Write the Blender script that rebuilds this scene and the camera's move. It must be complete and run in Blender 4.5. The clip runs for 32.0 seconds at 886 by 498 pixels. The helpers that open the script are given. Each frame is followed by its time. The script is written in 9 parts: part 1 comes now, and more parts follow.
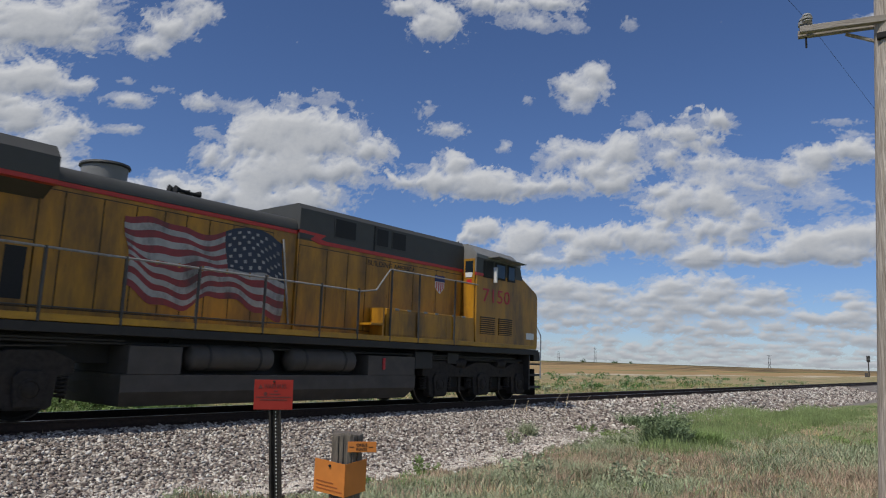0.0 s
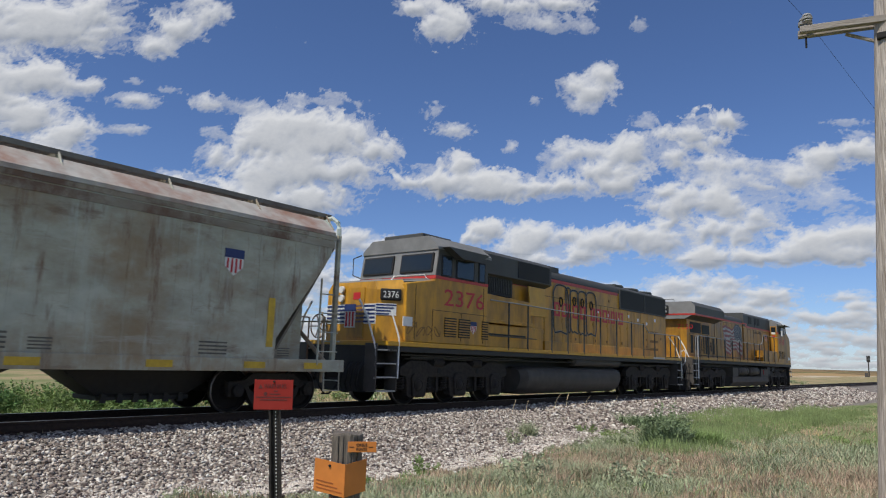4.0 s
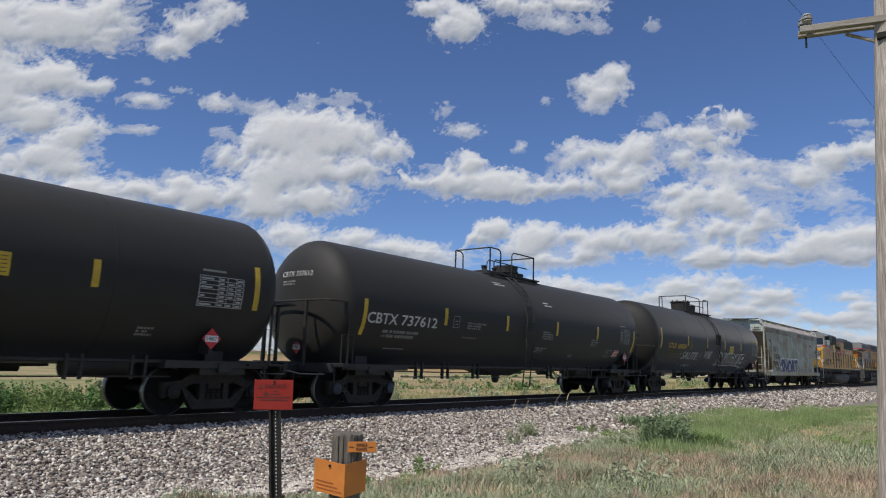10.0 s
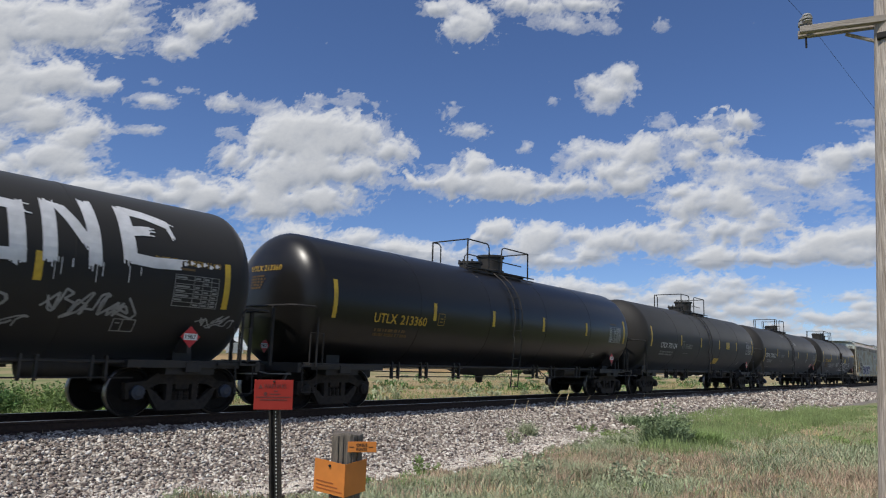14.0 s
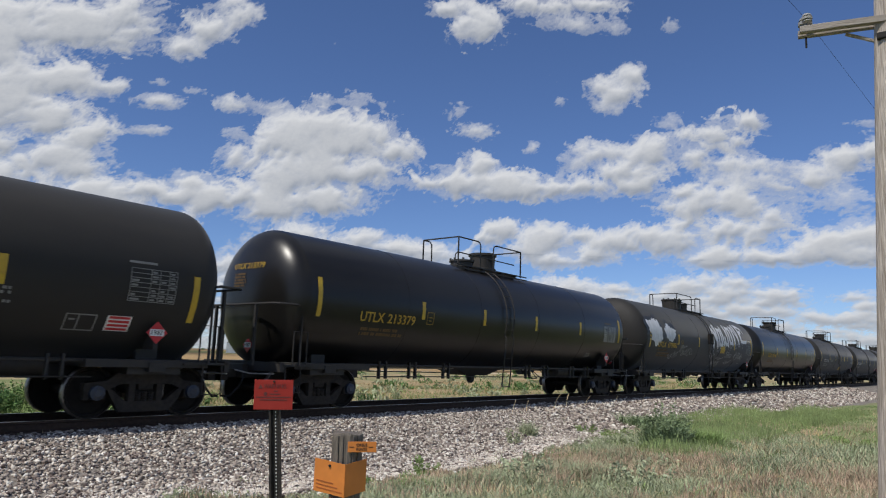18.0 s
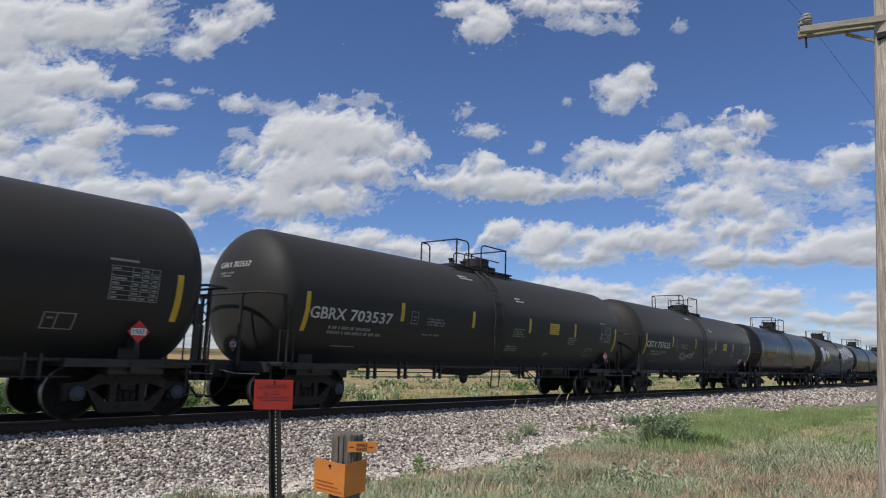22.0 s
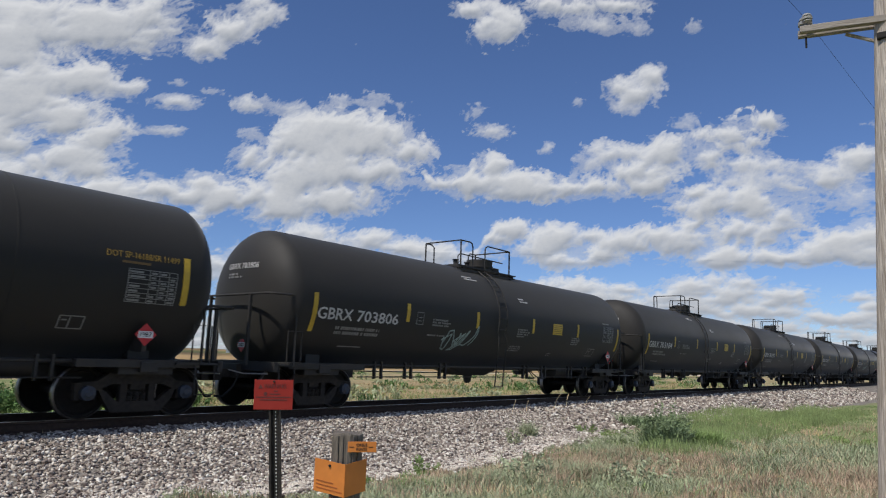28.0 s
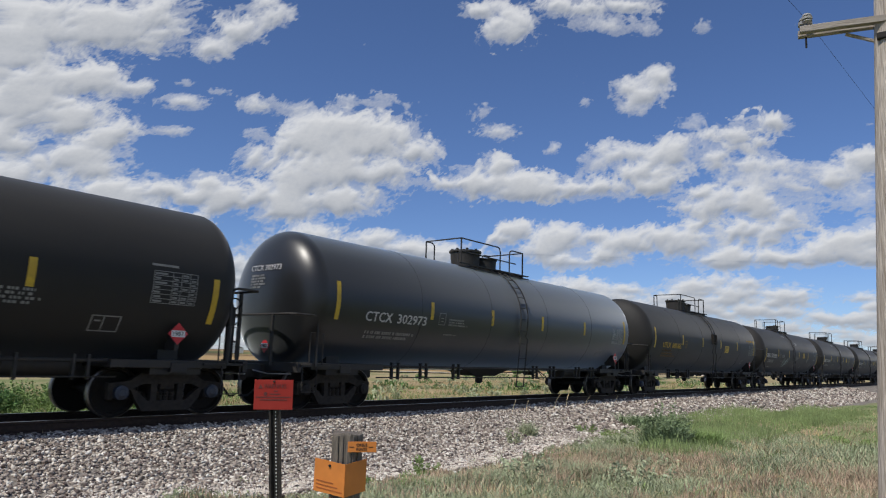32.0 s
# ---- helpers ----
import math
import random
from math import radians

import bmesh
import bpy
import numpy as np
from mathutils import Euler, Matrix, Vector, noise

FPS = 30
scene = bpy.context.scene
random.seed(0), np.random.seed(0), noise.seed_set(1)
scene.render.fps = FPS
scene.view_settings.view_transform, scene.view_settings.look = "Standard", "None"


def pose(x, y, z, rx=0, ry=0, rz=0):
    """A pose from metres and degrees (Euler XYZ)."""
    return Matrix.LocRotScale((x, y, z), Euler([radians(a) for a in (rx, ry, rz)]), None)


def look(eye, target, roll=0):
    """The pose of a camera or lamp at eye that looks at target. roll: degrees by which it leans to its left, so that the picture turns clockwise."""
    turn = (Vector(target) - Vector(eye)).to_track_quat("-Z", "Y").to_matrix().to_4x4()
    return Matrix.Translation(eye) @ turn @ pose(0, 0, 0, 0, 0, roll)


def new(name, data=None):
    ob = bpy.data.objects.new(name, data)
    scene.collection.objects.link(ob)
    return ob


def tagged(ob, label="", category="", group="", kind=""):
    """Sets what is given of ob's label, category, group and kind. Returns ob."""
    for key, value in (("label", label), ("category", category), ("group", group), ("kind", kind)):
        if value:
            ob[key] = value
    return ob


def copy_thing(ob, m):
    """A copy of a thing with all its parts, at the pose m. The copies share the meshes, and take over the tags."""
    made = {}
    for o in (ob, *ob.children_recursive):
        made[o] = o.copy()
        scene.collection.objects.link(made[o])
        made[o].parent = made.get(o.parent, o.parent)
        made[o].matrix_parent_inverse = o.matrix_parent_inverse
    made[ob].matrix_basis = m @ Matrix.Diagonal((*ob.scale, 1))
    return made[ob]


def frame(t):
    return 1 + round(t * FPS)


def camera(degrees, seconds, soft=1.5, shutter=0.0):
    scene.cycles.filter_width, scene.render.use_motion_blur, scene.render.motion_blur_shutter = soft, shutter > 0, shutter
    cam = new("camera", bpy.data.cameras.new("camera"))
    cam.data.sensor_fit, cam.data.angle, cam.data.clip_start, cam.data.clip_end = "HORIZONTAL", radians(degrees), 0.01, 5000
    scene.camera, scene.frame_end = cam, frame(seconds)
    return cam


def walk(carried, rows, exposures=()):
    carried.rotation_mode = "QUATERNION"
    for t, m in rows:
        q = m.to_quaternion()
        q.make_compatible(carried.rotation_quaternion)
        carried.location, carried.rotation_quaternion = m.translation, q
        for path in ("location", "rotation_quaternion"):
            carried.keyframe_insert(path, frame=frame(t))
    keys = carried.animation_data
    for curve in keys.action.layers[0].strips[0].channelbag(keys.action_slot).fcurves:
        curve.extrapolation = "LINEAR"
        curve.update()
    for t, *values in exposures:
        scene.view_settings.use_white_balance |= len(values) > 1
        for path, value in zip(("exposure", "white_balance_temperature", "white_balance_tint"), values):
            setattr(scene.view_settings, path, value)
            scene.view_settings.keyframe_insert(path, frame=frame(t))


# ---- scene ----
# World: x along the track (the train runs towards +x), y away from the camera, z up, 0 at the top of the rails.
EYE = Vector((0.0, 0.0, 1.2266))
YAW, PITCH, ROLL = radians(50.583), radians(9.216), 1.906
AIM = Vector((math.sin(YAW) * math.cos(PITCH), math.cos(YAW) * math.cos(PITCH), math.sin(PITCH)))
TRACK_Y = 13.10
cam = camera(66.43, 32.0, soft=1.1, shutter=0.1)
stand = look(EYE, EYE + AIM * 10, ROLL)
walk(cam, [(0.0, stand), (32.0, stand)], exposures=[(0.0, -0.3, 6380, 10), (0.5, -0.22, 6380, 10), (1.0, -0.12, 6380, 10), (2.0, -0.05, 6380, 10), (32.0, -0.05, 6380, 10)])


def run(t):
    """How far the train has come, in metres, t seconds into the clip."""
    return 9.05 * (t - 20) + 0.012529 * (t - 20) ** 2


# ---- sky and sun ----
SUN_WAY = Vector((-0.58, 0.035, 0.81)).normalized()
SUN_UP = math.asin(SUN_WAY.z)
world = bpy.data.worlds.new("sky")
scene.world = world
world.use_nodes = True
wn = world.node_tree.nodes
sky = wn.new("ShaderNodeTexSky")
sky.sky_type, sky.sun_disc = "NISHITA", False
sky.sun_elevation, sky.sun_rotation = SUN_UP, math.atan2(SUN_WAY.x, SUN_WAY.y)
sky.altitude, sky.air_density, sky.dust_density, sky.ozone_density = 300, 0.9, 0.3, 7.0
wn["Background"].inputs[1].default_value = 0.104
clear = wn.new("ShaderNodeMix")
clear.data_type, clear.blend_type = "RGBA", "MULTIPLY"
clear.inputs["Factor"].default_value = 1.0
clear.inputs[7].default_value = (0.955, 0.955, 1.065, 1)
world.node_tree.links.new(sky.outputs[0], clear.inputs[6])
world.node_tree.links.new(clear.outputs[2], wn["Background"].inputs[0])
sun = new("sun", bpy.data.lights.new("sun", "SUN"))
sun.data.energy, sun.data.angle, sun.data.color = 3.7, radians(0.6), (1.0, 0.94, 0.84)
sun.matrix_world = look(SUN_WAY * 50, (0, 0, 0))


# ---- materials ----
def mat(name, col, rough=0.6, metal=0.0, vary=0.18, scale=6.0, bump=0.0, dirt=None, dirt_amt=0.4, dirt_scale=0.8, stretch=(1, 1, 1), spec=0.5, island=0.0, coat=0.0):
    m = bpy.data.materials.new(name)
    m.use_nodes = True
    n, l = m.node_tree.nodes, m.node_tree.links
    b = n["Principled BSDF"]
    b.inputs["Roughness"].default_value, b.inputs["Metallic"].default_value = rough, metal
    b.inputs["Specular IOR Level"].default_value, b.inputs["Coat Weight"].default_value = spec, coat
    tc, mp = n.new("ShaderNodeTexCoord"), n.new("ShaderNodeMapping")
    mp.inputs["Scale"].default_value = stretch
    l.new(tc.outputs["Object"], mp.inputs[0])
    nz = n.new("ShaderNodeTexNoise")
    nz.inputs["Scale"].default_value, nz.inputs["Detail"].default_value = scale, 6
    l.new(mp.outputs[0], nz.inputs["Vector"])
    ramp = n.new("ShaderNodeValToRGB")
    ramp.color_ramp.elements[0].position, ramp.color_ramp.elements[1].position = 0.3, 0.7
    ramp.color_ramp.elements[0].color = (*[c * (1 - vary) for c in col], 1)
    ramp.color_ramp.elements[1].color = (*[min(1, c * (1 + vary)) for c in col], 1)
    l.new(nz.outputs["Fac"], ramp.inputs[0])
    out = ramp.outputs[0]
    if dirt:
        nd = n.new("ShaderNodeTexNoise")
        nd.inputs["Scale"].default_value, nd.inputs["Detail"].default_value, nd.inputs["Roughness"].default_value = dirt_scale, 8, 0.65
        l.new(mp.outputs[0], nd.inputs["Vector"])
        mr = n.new("ShaderNodeMapRange")
        mr.inputs[1].default_value, mr.inputs[2].default_value, mr.inputs[4].default_value = 0.42, 0.68, dirt_amt
        l.new(nd.outputs["Fac"], mr.inputs[0])
        mx = n.new("ShaderNodeMix")
        mx.data_type = "RGBA"
        l.new(mr.outputs[0], mx.inputs["Factor"])
        l.new(out, mx.inputs[6])
        mx.inputs[7].default_value = (*dirt, 1)
        out = mx.outputs[2]
    if island:
        g = n.new("ShaderNodeNewGeometry")
        hv = n.new("ShaderNodeHueSaturation")
        mr2 = n.new("ShaderNodeMapRange")
        mr2.inputs[3].default_value, mr2.inputs[4].default_value = 1 - island, 1 + island
        l.new(g.outputs["Random Per Island"], mr2.inputs[0])
        l.new(mr2.outputs[0], hv.inputs["Value"])
        l.new(out, hv.inputs["Color"])
        out = hv.outputs[0]
    l.new(out, b.inputs["Base Color"])
    if bump:
        bp = n.new("ShaderNodeBump")
        bp.inputs["Strength"].default_value, bp.inputs["Distance"].default_value = bump, 0.02
        l.new(nz.outputs["Fac"], bp.inputs["Height"])
        l.new(bp.outputs[0], b.inputs["Normal"])
    rr = n.new("ShaderNodeMapRange")
    rr.inputs[3].default_value, rr.inputs[4].default_value = max(0.02, rough - 0.08), min(1, rough + 0.08)
    l.new(nz.outputs["Fac"], rr.inputs[0])
    l.new(rr.outputs[0], b.inputs["Roughness"])
    return m


def stain(m, col, scale, stretch, lo, hi, amt):
    """Lays one more layer of stains over a material's colour."""
    n, l = m.node_tree.nodes, m.node_tree.links
    b = n["Principled BSDF"]
    src = b.inputs["Base Color"].links[0].from_socket
    tc, mp, nz, mr, mx = (n.new("ShaderNode" + k) for k in ("TexCoord", "Mapping", "TexNoise", "MapRange", "Mix"))
    mp.inputs["Scale"].default_value = stretch
    mp.inputs["Location"].default_value = (scale * 1.7, 0.3, scale)
    nz.inputs["Scale"].default_value, nz.inputs["Detail"].default_value, nz.inputs["Roughness"].default_value = scale, 9, 0.7
    mr.inputs[1].default_value, mr.inputs[2].default_value, mr.inputs[4].default_value = lo, hi, amt
    mx.data_type = "RGBA"
    mx.inputs[7].default_value = (*col, 1)
    l.new(tc.outputs["Object"], mp.inputs[0])
    l.new(mp.outputs[0], nz.inputs["Vector"])
    l.new(nz.outputs["Fac"], mr.inputs[0])
    l.new(mr.outputs[0], mx.inputs["Factor"])
    l.new(src, mx.inputs[6])
    l.new(mx.outputs[2], b.inputs["Base Color"])
    return m


M_BLACK_MATTE = mat("matte black tank paint", (0.0205, 0.0187, 0.0166), 0.64, vary=0.12, scale=3, bump=0.02, dirt=(0.036, 0.032, 0.028), dirt_amt=0.3, dirt_scale=0.5, stretch=(0.35, 1, 1), spec=0.35)
M_BLACK_WARM = mat("faded black tank paint", (0.0145, 0.0134, 0.012), 0.64, vary=0.14, scale=3, dirt=(0.028, 0.0255, 0.0215), dirt_amt=0.3, dirt_scale=0.5, stretch=(0.35, 1, 1), spec=0.35)
M_BLACK_GLOSS = mat("glossy black tank paint", (0.0085, 0.0078, 0.0072), 0.27, spec=0.38, vary=0.12, scale=3, dirt=(0.03, 0.027, 0.023), dirt_amt=0.25, dirt_scale=0.5, stretch=(0.35, 1, 1))
M_BLUE_BLACK = mat("bleached satin black tank paint", (0.006, 0.0062, 0.0068), 0.36, vary=0.08, scale=2, stretch=(0.35, 1, 1), spec=0.55)
for m in (M_BLACK_GLOSS, M_BLUE_BLACK):
    even = m.node_tree.nodes["Principled BSDF"].inputs["Roughness"].links[0].from_node
    even.inputs[3].default_value, even.inputs[4].default_value = (0.30, 0.34) if m is M_BLACK_GLOSS else (0.33, 0.38)
chalk = M_BLUE_BLACK.node_tree.nodes["Principled BSDF"].inputs
chalk["Sheen Weight"].default_value, chalk["Sheen Roughness"].default_value = 1.0, 0.36
chalk["Sheen Tint"].default_value = (0.86, 0.93, 1.0, 1)
for m in (M_BLACK_WARM, M_BLACK_MATTE):
    chalk = m.node_tree.nodes["Principled BSDF"].inputs
    chalk["Sheen Weight"].default_value, chalk["Sheen Roughness"].default_value = 0.2 if m is M_BLACK_WARM else 0.12, 0.4
M_BLACK = mat("black steel", (0.021, 0.0195, 0.018), 0.65, vary=0.3, scale=9, dirt=(0.04, 0.031, 0.023), dirt_amt=0.5, dirt_scale=2)
M_TRUCK = mat("grimy cast steel", (0.030, 0.026, 0.023), 0.8, vary=0.35, scale=12, spec=0.25, bump=0.2, dirt=(0.045, 0.036, 0.027), dirt_amt=0.6, dirt_scale=3)
M_WHEEL = mat("oily wheel steel", (0.016, 0.014, 0.0125), 0.8, 0.0, vary=0.3, scale=10, spec=0.2, dirt=(0.022, 0.016, 0.012), dirt_amt=0.5, dirt_scale=4)
M_TREAD = mat("polished wheel tread", (0.22, 0.20, 0.185), 0.4, 1.0, vary=0.2)
M_BLUE = mat("blue bearing cap", (0.022, 0.036, 0.065), 0.5, vary=0.2, scale=20, dirt=(0.06, 0.05, 0.04), dirt_amt=0.6, dirt_scale=8)
M_CAP = mat("grimy grey bearing cap", (0.03, 0.027, 0.025), 0.8, 0.0, spec=0.2, vary=0.2, scale=20)
M_YEL_BAR = mat("yellow reflective tape", (0.58, 0.38, 0.025), 0.45, vary=0.1, scale=14, dirt=(0.2, 0.12, 0.03), dirt_amt=0.35, dirt_scale=3)
M_WHITE_INK = mat("white stencil paint", (0.55, 0.54, 0.52), 0.55, vary=0.1, scale=16, dirt=(0.25, 0.24, 0.22), dirt_amt=0.5, dirt_scale=4)
M_GREY_INK = mat("worn white stencil paint", (0.24, 0.235, 0.225), 0.6, vary=0.15, scale=16, dirt=(0.1, 0.1, 0.095), dirt_amt=0.5, dirt_scale=4)
M_TABLE_INK = mat("white table paint", (0.40, 0.395, 0.38), 0.6, vary=0.12, scale=16, dirt=(0.2, 0.195, 0.18), dirt_amt=0.4, dirt_scale=4)
M_YEL_INK = mat("yellow stencil paint", (0.50, 0.31, 0.03), 0.55, vary=0.12, scale=16)
M_ORANGE_INK = mat("worn orange stencil paint", (0.13, 0.075, 0.02), 0.6, vary=0.15, scale=16)
M_SPRAY_WHITE = mat("white spray paint", (0.66, 0.66, 0.67), 0.6, vary=0.12, scale=5, dirt=(0.4, 0.4, 0.4), dirt_amt=0.35, dirt_scale=2)
M_SPRAY_GREY = mat("thin grey spray paint", (0.22, 0.22, 0.22), 0.6, vary=0.2, scale=8)
M_SPRAY_PALE = mat("thin white spray paint", (0.36, 0.36, 0.36), 0.6, vary=0.2, scale=8)
M_SPRAY_TEAL = mat("thin teal spray paint", (0.25, 0.33, 0.31), 0.6, vary=0.2, scale=8)
M_RED = mat("red paint", (0.50, 0.02, 0.025), 0.45, vary=0.1, scale=10)
M_BLACK_INK = mat("black ink", (0.012, 0.012, 0.013), 0.5)
M_UP_YELLOW = mat("dirty armour yellow paint", (0.57, 0.285, 0.018), 0.45, vary=0.1, scale=3, dirt=(0.13, 0.075, 0.025), dirt_amt=0.7, dirt_scale=1.1, stretch=(1.6, 1.6, 0.55))
# paler copy of the roof grey: partly fading, partly sunlight put into the colour
M_LIT_GREY = mat("faded grey paint, paled further for sunlight", (0.21, 0.21, 0.20), 0.6, vary=0.12, scale=3, dirt=(0.13, 0.125, 0.115), dirt_amt=0.5, dirt_scale=1.4)
M_UP_GREY = mat("dark grey roof paint", (0.06, 0.061, 0.056), 0.6, vary=0.12, scale=3, dirt=(0.055, 0.05, 0.045), dirt_amt=0.6, dirt_scale=0.9)
M_LEAD_YELLOW = mat("grimy armour yellow paint", (0.45, 0.215, 0.012), 0.45, vary=0.12, scale=3, dirt=(0.085, 0.048, 0.018), dirt_amt=0.8, dirt_scale=1.0, stretch=(1.6, 1.6, 0.45))
stain(M_LEAD_YELLOW, (0.045, 0.03, 0.018), 0.8, (1.3, 1, 0.45), 0.5, 0.76, 0.6)
stain(M_LEAD_YELLOW, (0.10, 0.055, 0.02), 6.0, (2.8, 1, 0.25), 0.54, 0.75, 0.6)
stain(M_UP_YELLOW, (0.06, 0.04, 0.022), 0.9, (1.2, 1, 0.5), 0.56, 0.8, 0.45)
stain(M_UP_YELLOW, (0.20, 0.10, 0.03), 5.0, (2.5, 1, 0.35), 0.56, 0.75, 0.5)
M_EDGE = mat("bright yellow edge paint", (0.60, 0.32, 0.018), 0.45, vary=0.08, scale=5, dirt=(0.4, 0.22, 0.03), dirt_amt=0.4, dirt_scale=2)
M_LEAD_EDGE = mat("dirty yellow edge paint", (0.48, 0.25, 0.015), 0.5, vary=0.12, scale=5, dirt=(0.16, 0.09, 0.02), dirt_amt=0.6, dirt_scale=1.5)
M_LOUVRE = mat("grimy brown louvre", (0.21, 0.115, 0.03), 0.7, vary=0.2)
M_UP_RED = mat("red stripe paint", (0.46, 0.035, 0.025), 0.45, vary=0.1, scale=6)
M_UNDER_GREY = mat("dusty grey underframe paint", (0.075, 0.066, 0.057), 0.75, vary=0.2, scale=4, dirt=(0.05, 0.042, 0.034), dirt_amt=0.6, dirt_scale=1.5)
M_GRILLE = mat("black radiator grille", (0.012, 0.012, 0.012), 0.7, vary=0.3, scale=30)
M_RAILING = mat("dark handrail paint", (0.055, 0.05, 0.044), 0.45, vary=0.2, scale=14)
# top rails get the sun's glint as a lighter grey than their stanchions
M_RAIL_GLINT = mat("handrail paint lightened for a sun glint", (0.26, 0.25, 0.235), 0.4, vary=0.25, scale=14)
M_RAIL_WHITE = mat("white handrail paint", (0.72, 0.71, 0.68), 0.5, vary=0.1, scale=14)
M_GLASS = mat("dark cab glass", (0.015, 0.022, 0.028), 0.06, vary=0.05)
M_DARK = mat("black rubber", (0.012, 0.012, 0.012), 0.8)
M_NAVY = mat("navy paint", (0.015, 0.03, 0.13), 0.5, vary=0.1)
M_SHIELD_WHITE = mat("white enamel", (0.7, 0.7, 0.68), 0.45, vary=0.08)
M_HOPPER = mat("weathered pale green-grey paint", (0.42, 0.44, 0.37), 0.65, vary=0.16, scale=3, dirt=(0.24, 0.19, 0.12), dirt_amt=0.8, dirt_scale=0.9, stretch=(0.6, 1.0, 1.0))
stain(M_HOPPER, (0.27, 0.18, 0.095), 0.5, (0.8, 1, 1.1), 0.45, 0.62, 0.75)
stain(M_HOPPER, (0.15, 0.065, 0.03), 1.6, (1.6, 1, 0.3), 0.53, 0.66, 0.85)
stain(M_HOPPER, (0.15, 0.085, 0.05), 2.4, (0.35, 1, 1.2), 0.56, 0.70, 0.7)
stain(M_HOPPER, (0.45, 0.50, 0.45), 2.0, (1.8, 1, 0.25), 0.55, 0.70, 0.6)
stain(M_HOPPER, (0.50, 0.51, 0.46), 1.7, (0.25, 1, 1.6), 0.6, 0.75, 0.6)
M_HOP_END = mat("pale blue-green end paint", (0.44, 0.50, 0.46), 0.65, vary=0.12, scale=3, dirt=(0.22, 0.19, 0.14), dirt_amt=0.5, dirt_scale=1.4)
# rust brown, with the shade under the hopper's end put into the colour
M_HOP_SLOPE = mat("rust-browned slope paint, darkened for shade", (0.14, 0.125, 0.1), 0.8, vary=0.3, scale=3, dirt=(0.09, 0.055, 0.035), dirt_amt=0.7, dirt_scale=1.1)
M_HOP_BAND = mat("rust-browned top band paint", (0.33, 0.31, 0.25), 0.7, vary=0.25, scale=3, dirt=(0.15, 0.085, 0.05), dirt_amt=1.0, dirt_scale=0.7, stretch=(0.3, 1.0, 1.0))
stain(M_HOP_BAND, (0.12, 0.055, 0.03), 1.1, (0.7, 1, 0.6), 0.5, 0.62, 0.85)
M_HOP_TAN = mat("dusty tan steel", (0.42, 0.33, 0.22), 0.8, vary=0.2, scale=5, dirt=(0.22, 0.14, 0.08), dirt_amt=0.7, dirt_scale=2)
M_HOP_ROOF = mat("rust-streaked roof steel", (0.44, 0.42, 0.38), 0.55, vary=0.15, scale=4, dirt=(0.26, 0.10, 0.05), dirt_amt=0.8, dirt_scale=1.2)
M_HOP_WALK = mat("dull galvanised walkway steel", (0.17, 0.165, 0.15), 0.7, vary=0.2, scale=12, dirt=(0.12, 0.07, 0.04), dirt_amt=0.5, dirt_scale=3)
M_STEP = mat("worn pale step steel", (0.42, 0.41, 0.38), 0.6, vary=0.2, scale=12)
M_FADED_INK = mat("faded black stencil paint", (0.11, 0.10, 0.085), 0.7, vary=0.3, scale=6)
M_DIM_YELLOW = mat("dull yellow stencil paint", (0.30, 0.19, 0.03), 0.6, vary=0.15, scale=16)
M_HOP_SMUDGE = mat("dull red sprayed paint", (0.20, 0.055, 0.045), 0.8, vary=0.3, scale=9)
M_HOP_RUST = mat("rusty steel", (0.20, 0.115, 0.07), 0.8, vary=0.3, scale=8, bump=0.2)
M_PURPLE = mat("dark purple spray paint", (0.045, 0.035, 0.11), 0.6, vary=0.25, scale=4)
M_WOOD_POST = mat("weathered grey post wood", (0.16, 0.135, 0.11), 0.85, vary=0.35, scale=14, bump=0.6, dirt=(0.05, 0.042, 0.036), dirt_amt=0.6, dirt_scale=6, stretch=(6, 6, 0.5))
M_POLE = mat("sun-bleached pole wood", (0.50, 0.44, 0.375), 0.85, vary=0.32, scale=10, bump=0.7, dirt=(0.2, 0.155, 0.115), dirt_amt=0.75, dirt_scale=4, stretch=(8, 8, 0.4))
M_POST_STEEL = mat("dark brown galvanised post", (0.045, 0.038, 0.034), 0.5, 0.5, vary=0.25, scale=10)
M_SIGN_RED = mat("faded red sign enamel", (0.28, 0.025, 0.018), 0.6, spec=0.2, vary=0.1, scale=6, dirt=(0.25, 0.035, 0.025), dirt_amt=0.4, dirt_scale=3)
M_SIGN_INK = mat("faded dark sign ink", (0.09, 0.016, 0.013), 0.6, vary=0.2, scale=20)
M_PALE_INK = mat("faded brown ink", (0.36, 0.10, 0.02), 0.6, vary=0.2, scale=20)
M_SIGN_ORANGE = mat("faded orange plastic", (0.60, 0.20, 0.035), 0.55, vary=0.1, scale=6, dirt=(0.42, 0.14, 0.03), dirt_amt=0.4, dirt_scale=4)
M_RAIL_STEEL = mat("rusty rail steel", (0.055, 0.034, 0.024), 0.8, 0.3, vary=0.35, scale=18, bump=0.15)
M_RAIL_HEAD = mat("polished rail head", (0.30, 0.28, 0.26), 0.35, 1.0, vary=0.12, scale=20)
M_TIE = mat("creosoted tie wood", (0.05, 0.04, 0.033), 0.9, vary=0.3, scale=10, bump=0.4, dirt=(0.12, 0.1, 0.08), dirt_amt=0.5, dirt_scale=4, stretch=(8, 0.6, 8))
M_GRASS = mat("green grass", (0.20, 0.28, 0.095), 0.75, vary=0.3, scale=0.7, island=0.2, spec=0.25)
M_BUSH = mat("dark green reed leaf", (0.20, 0.26, 0.135), 0.7, vary=0.3, scale=2, island=0.4, spec=0.25)
M_MEADOW = mat("soft grey-green meadow grass", (0.29, 0.34, 0.175), 0.8, vary=0.25, scale=0.5, island=0.2, spec=0.2)
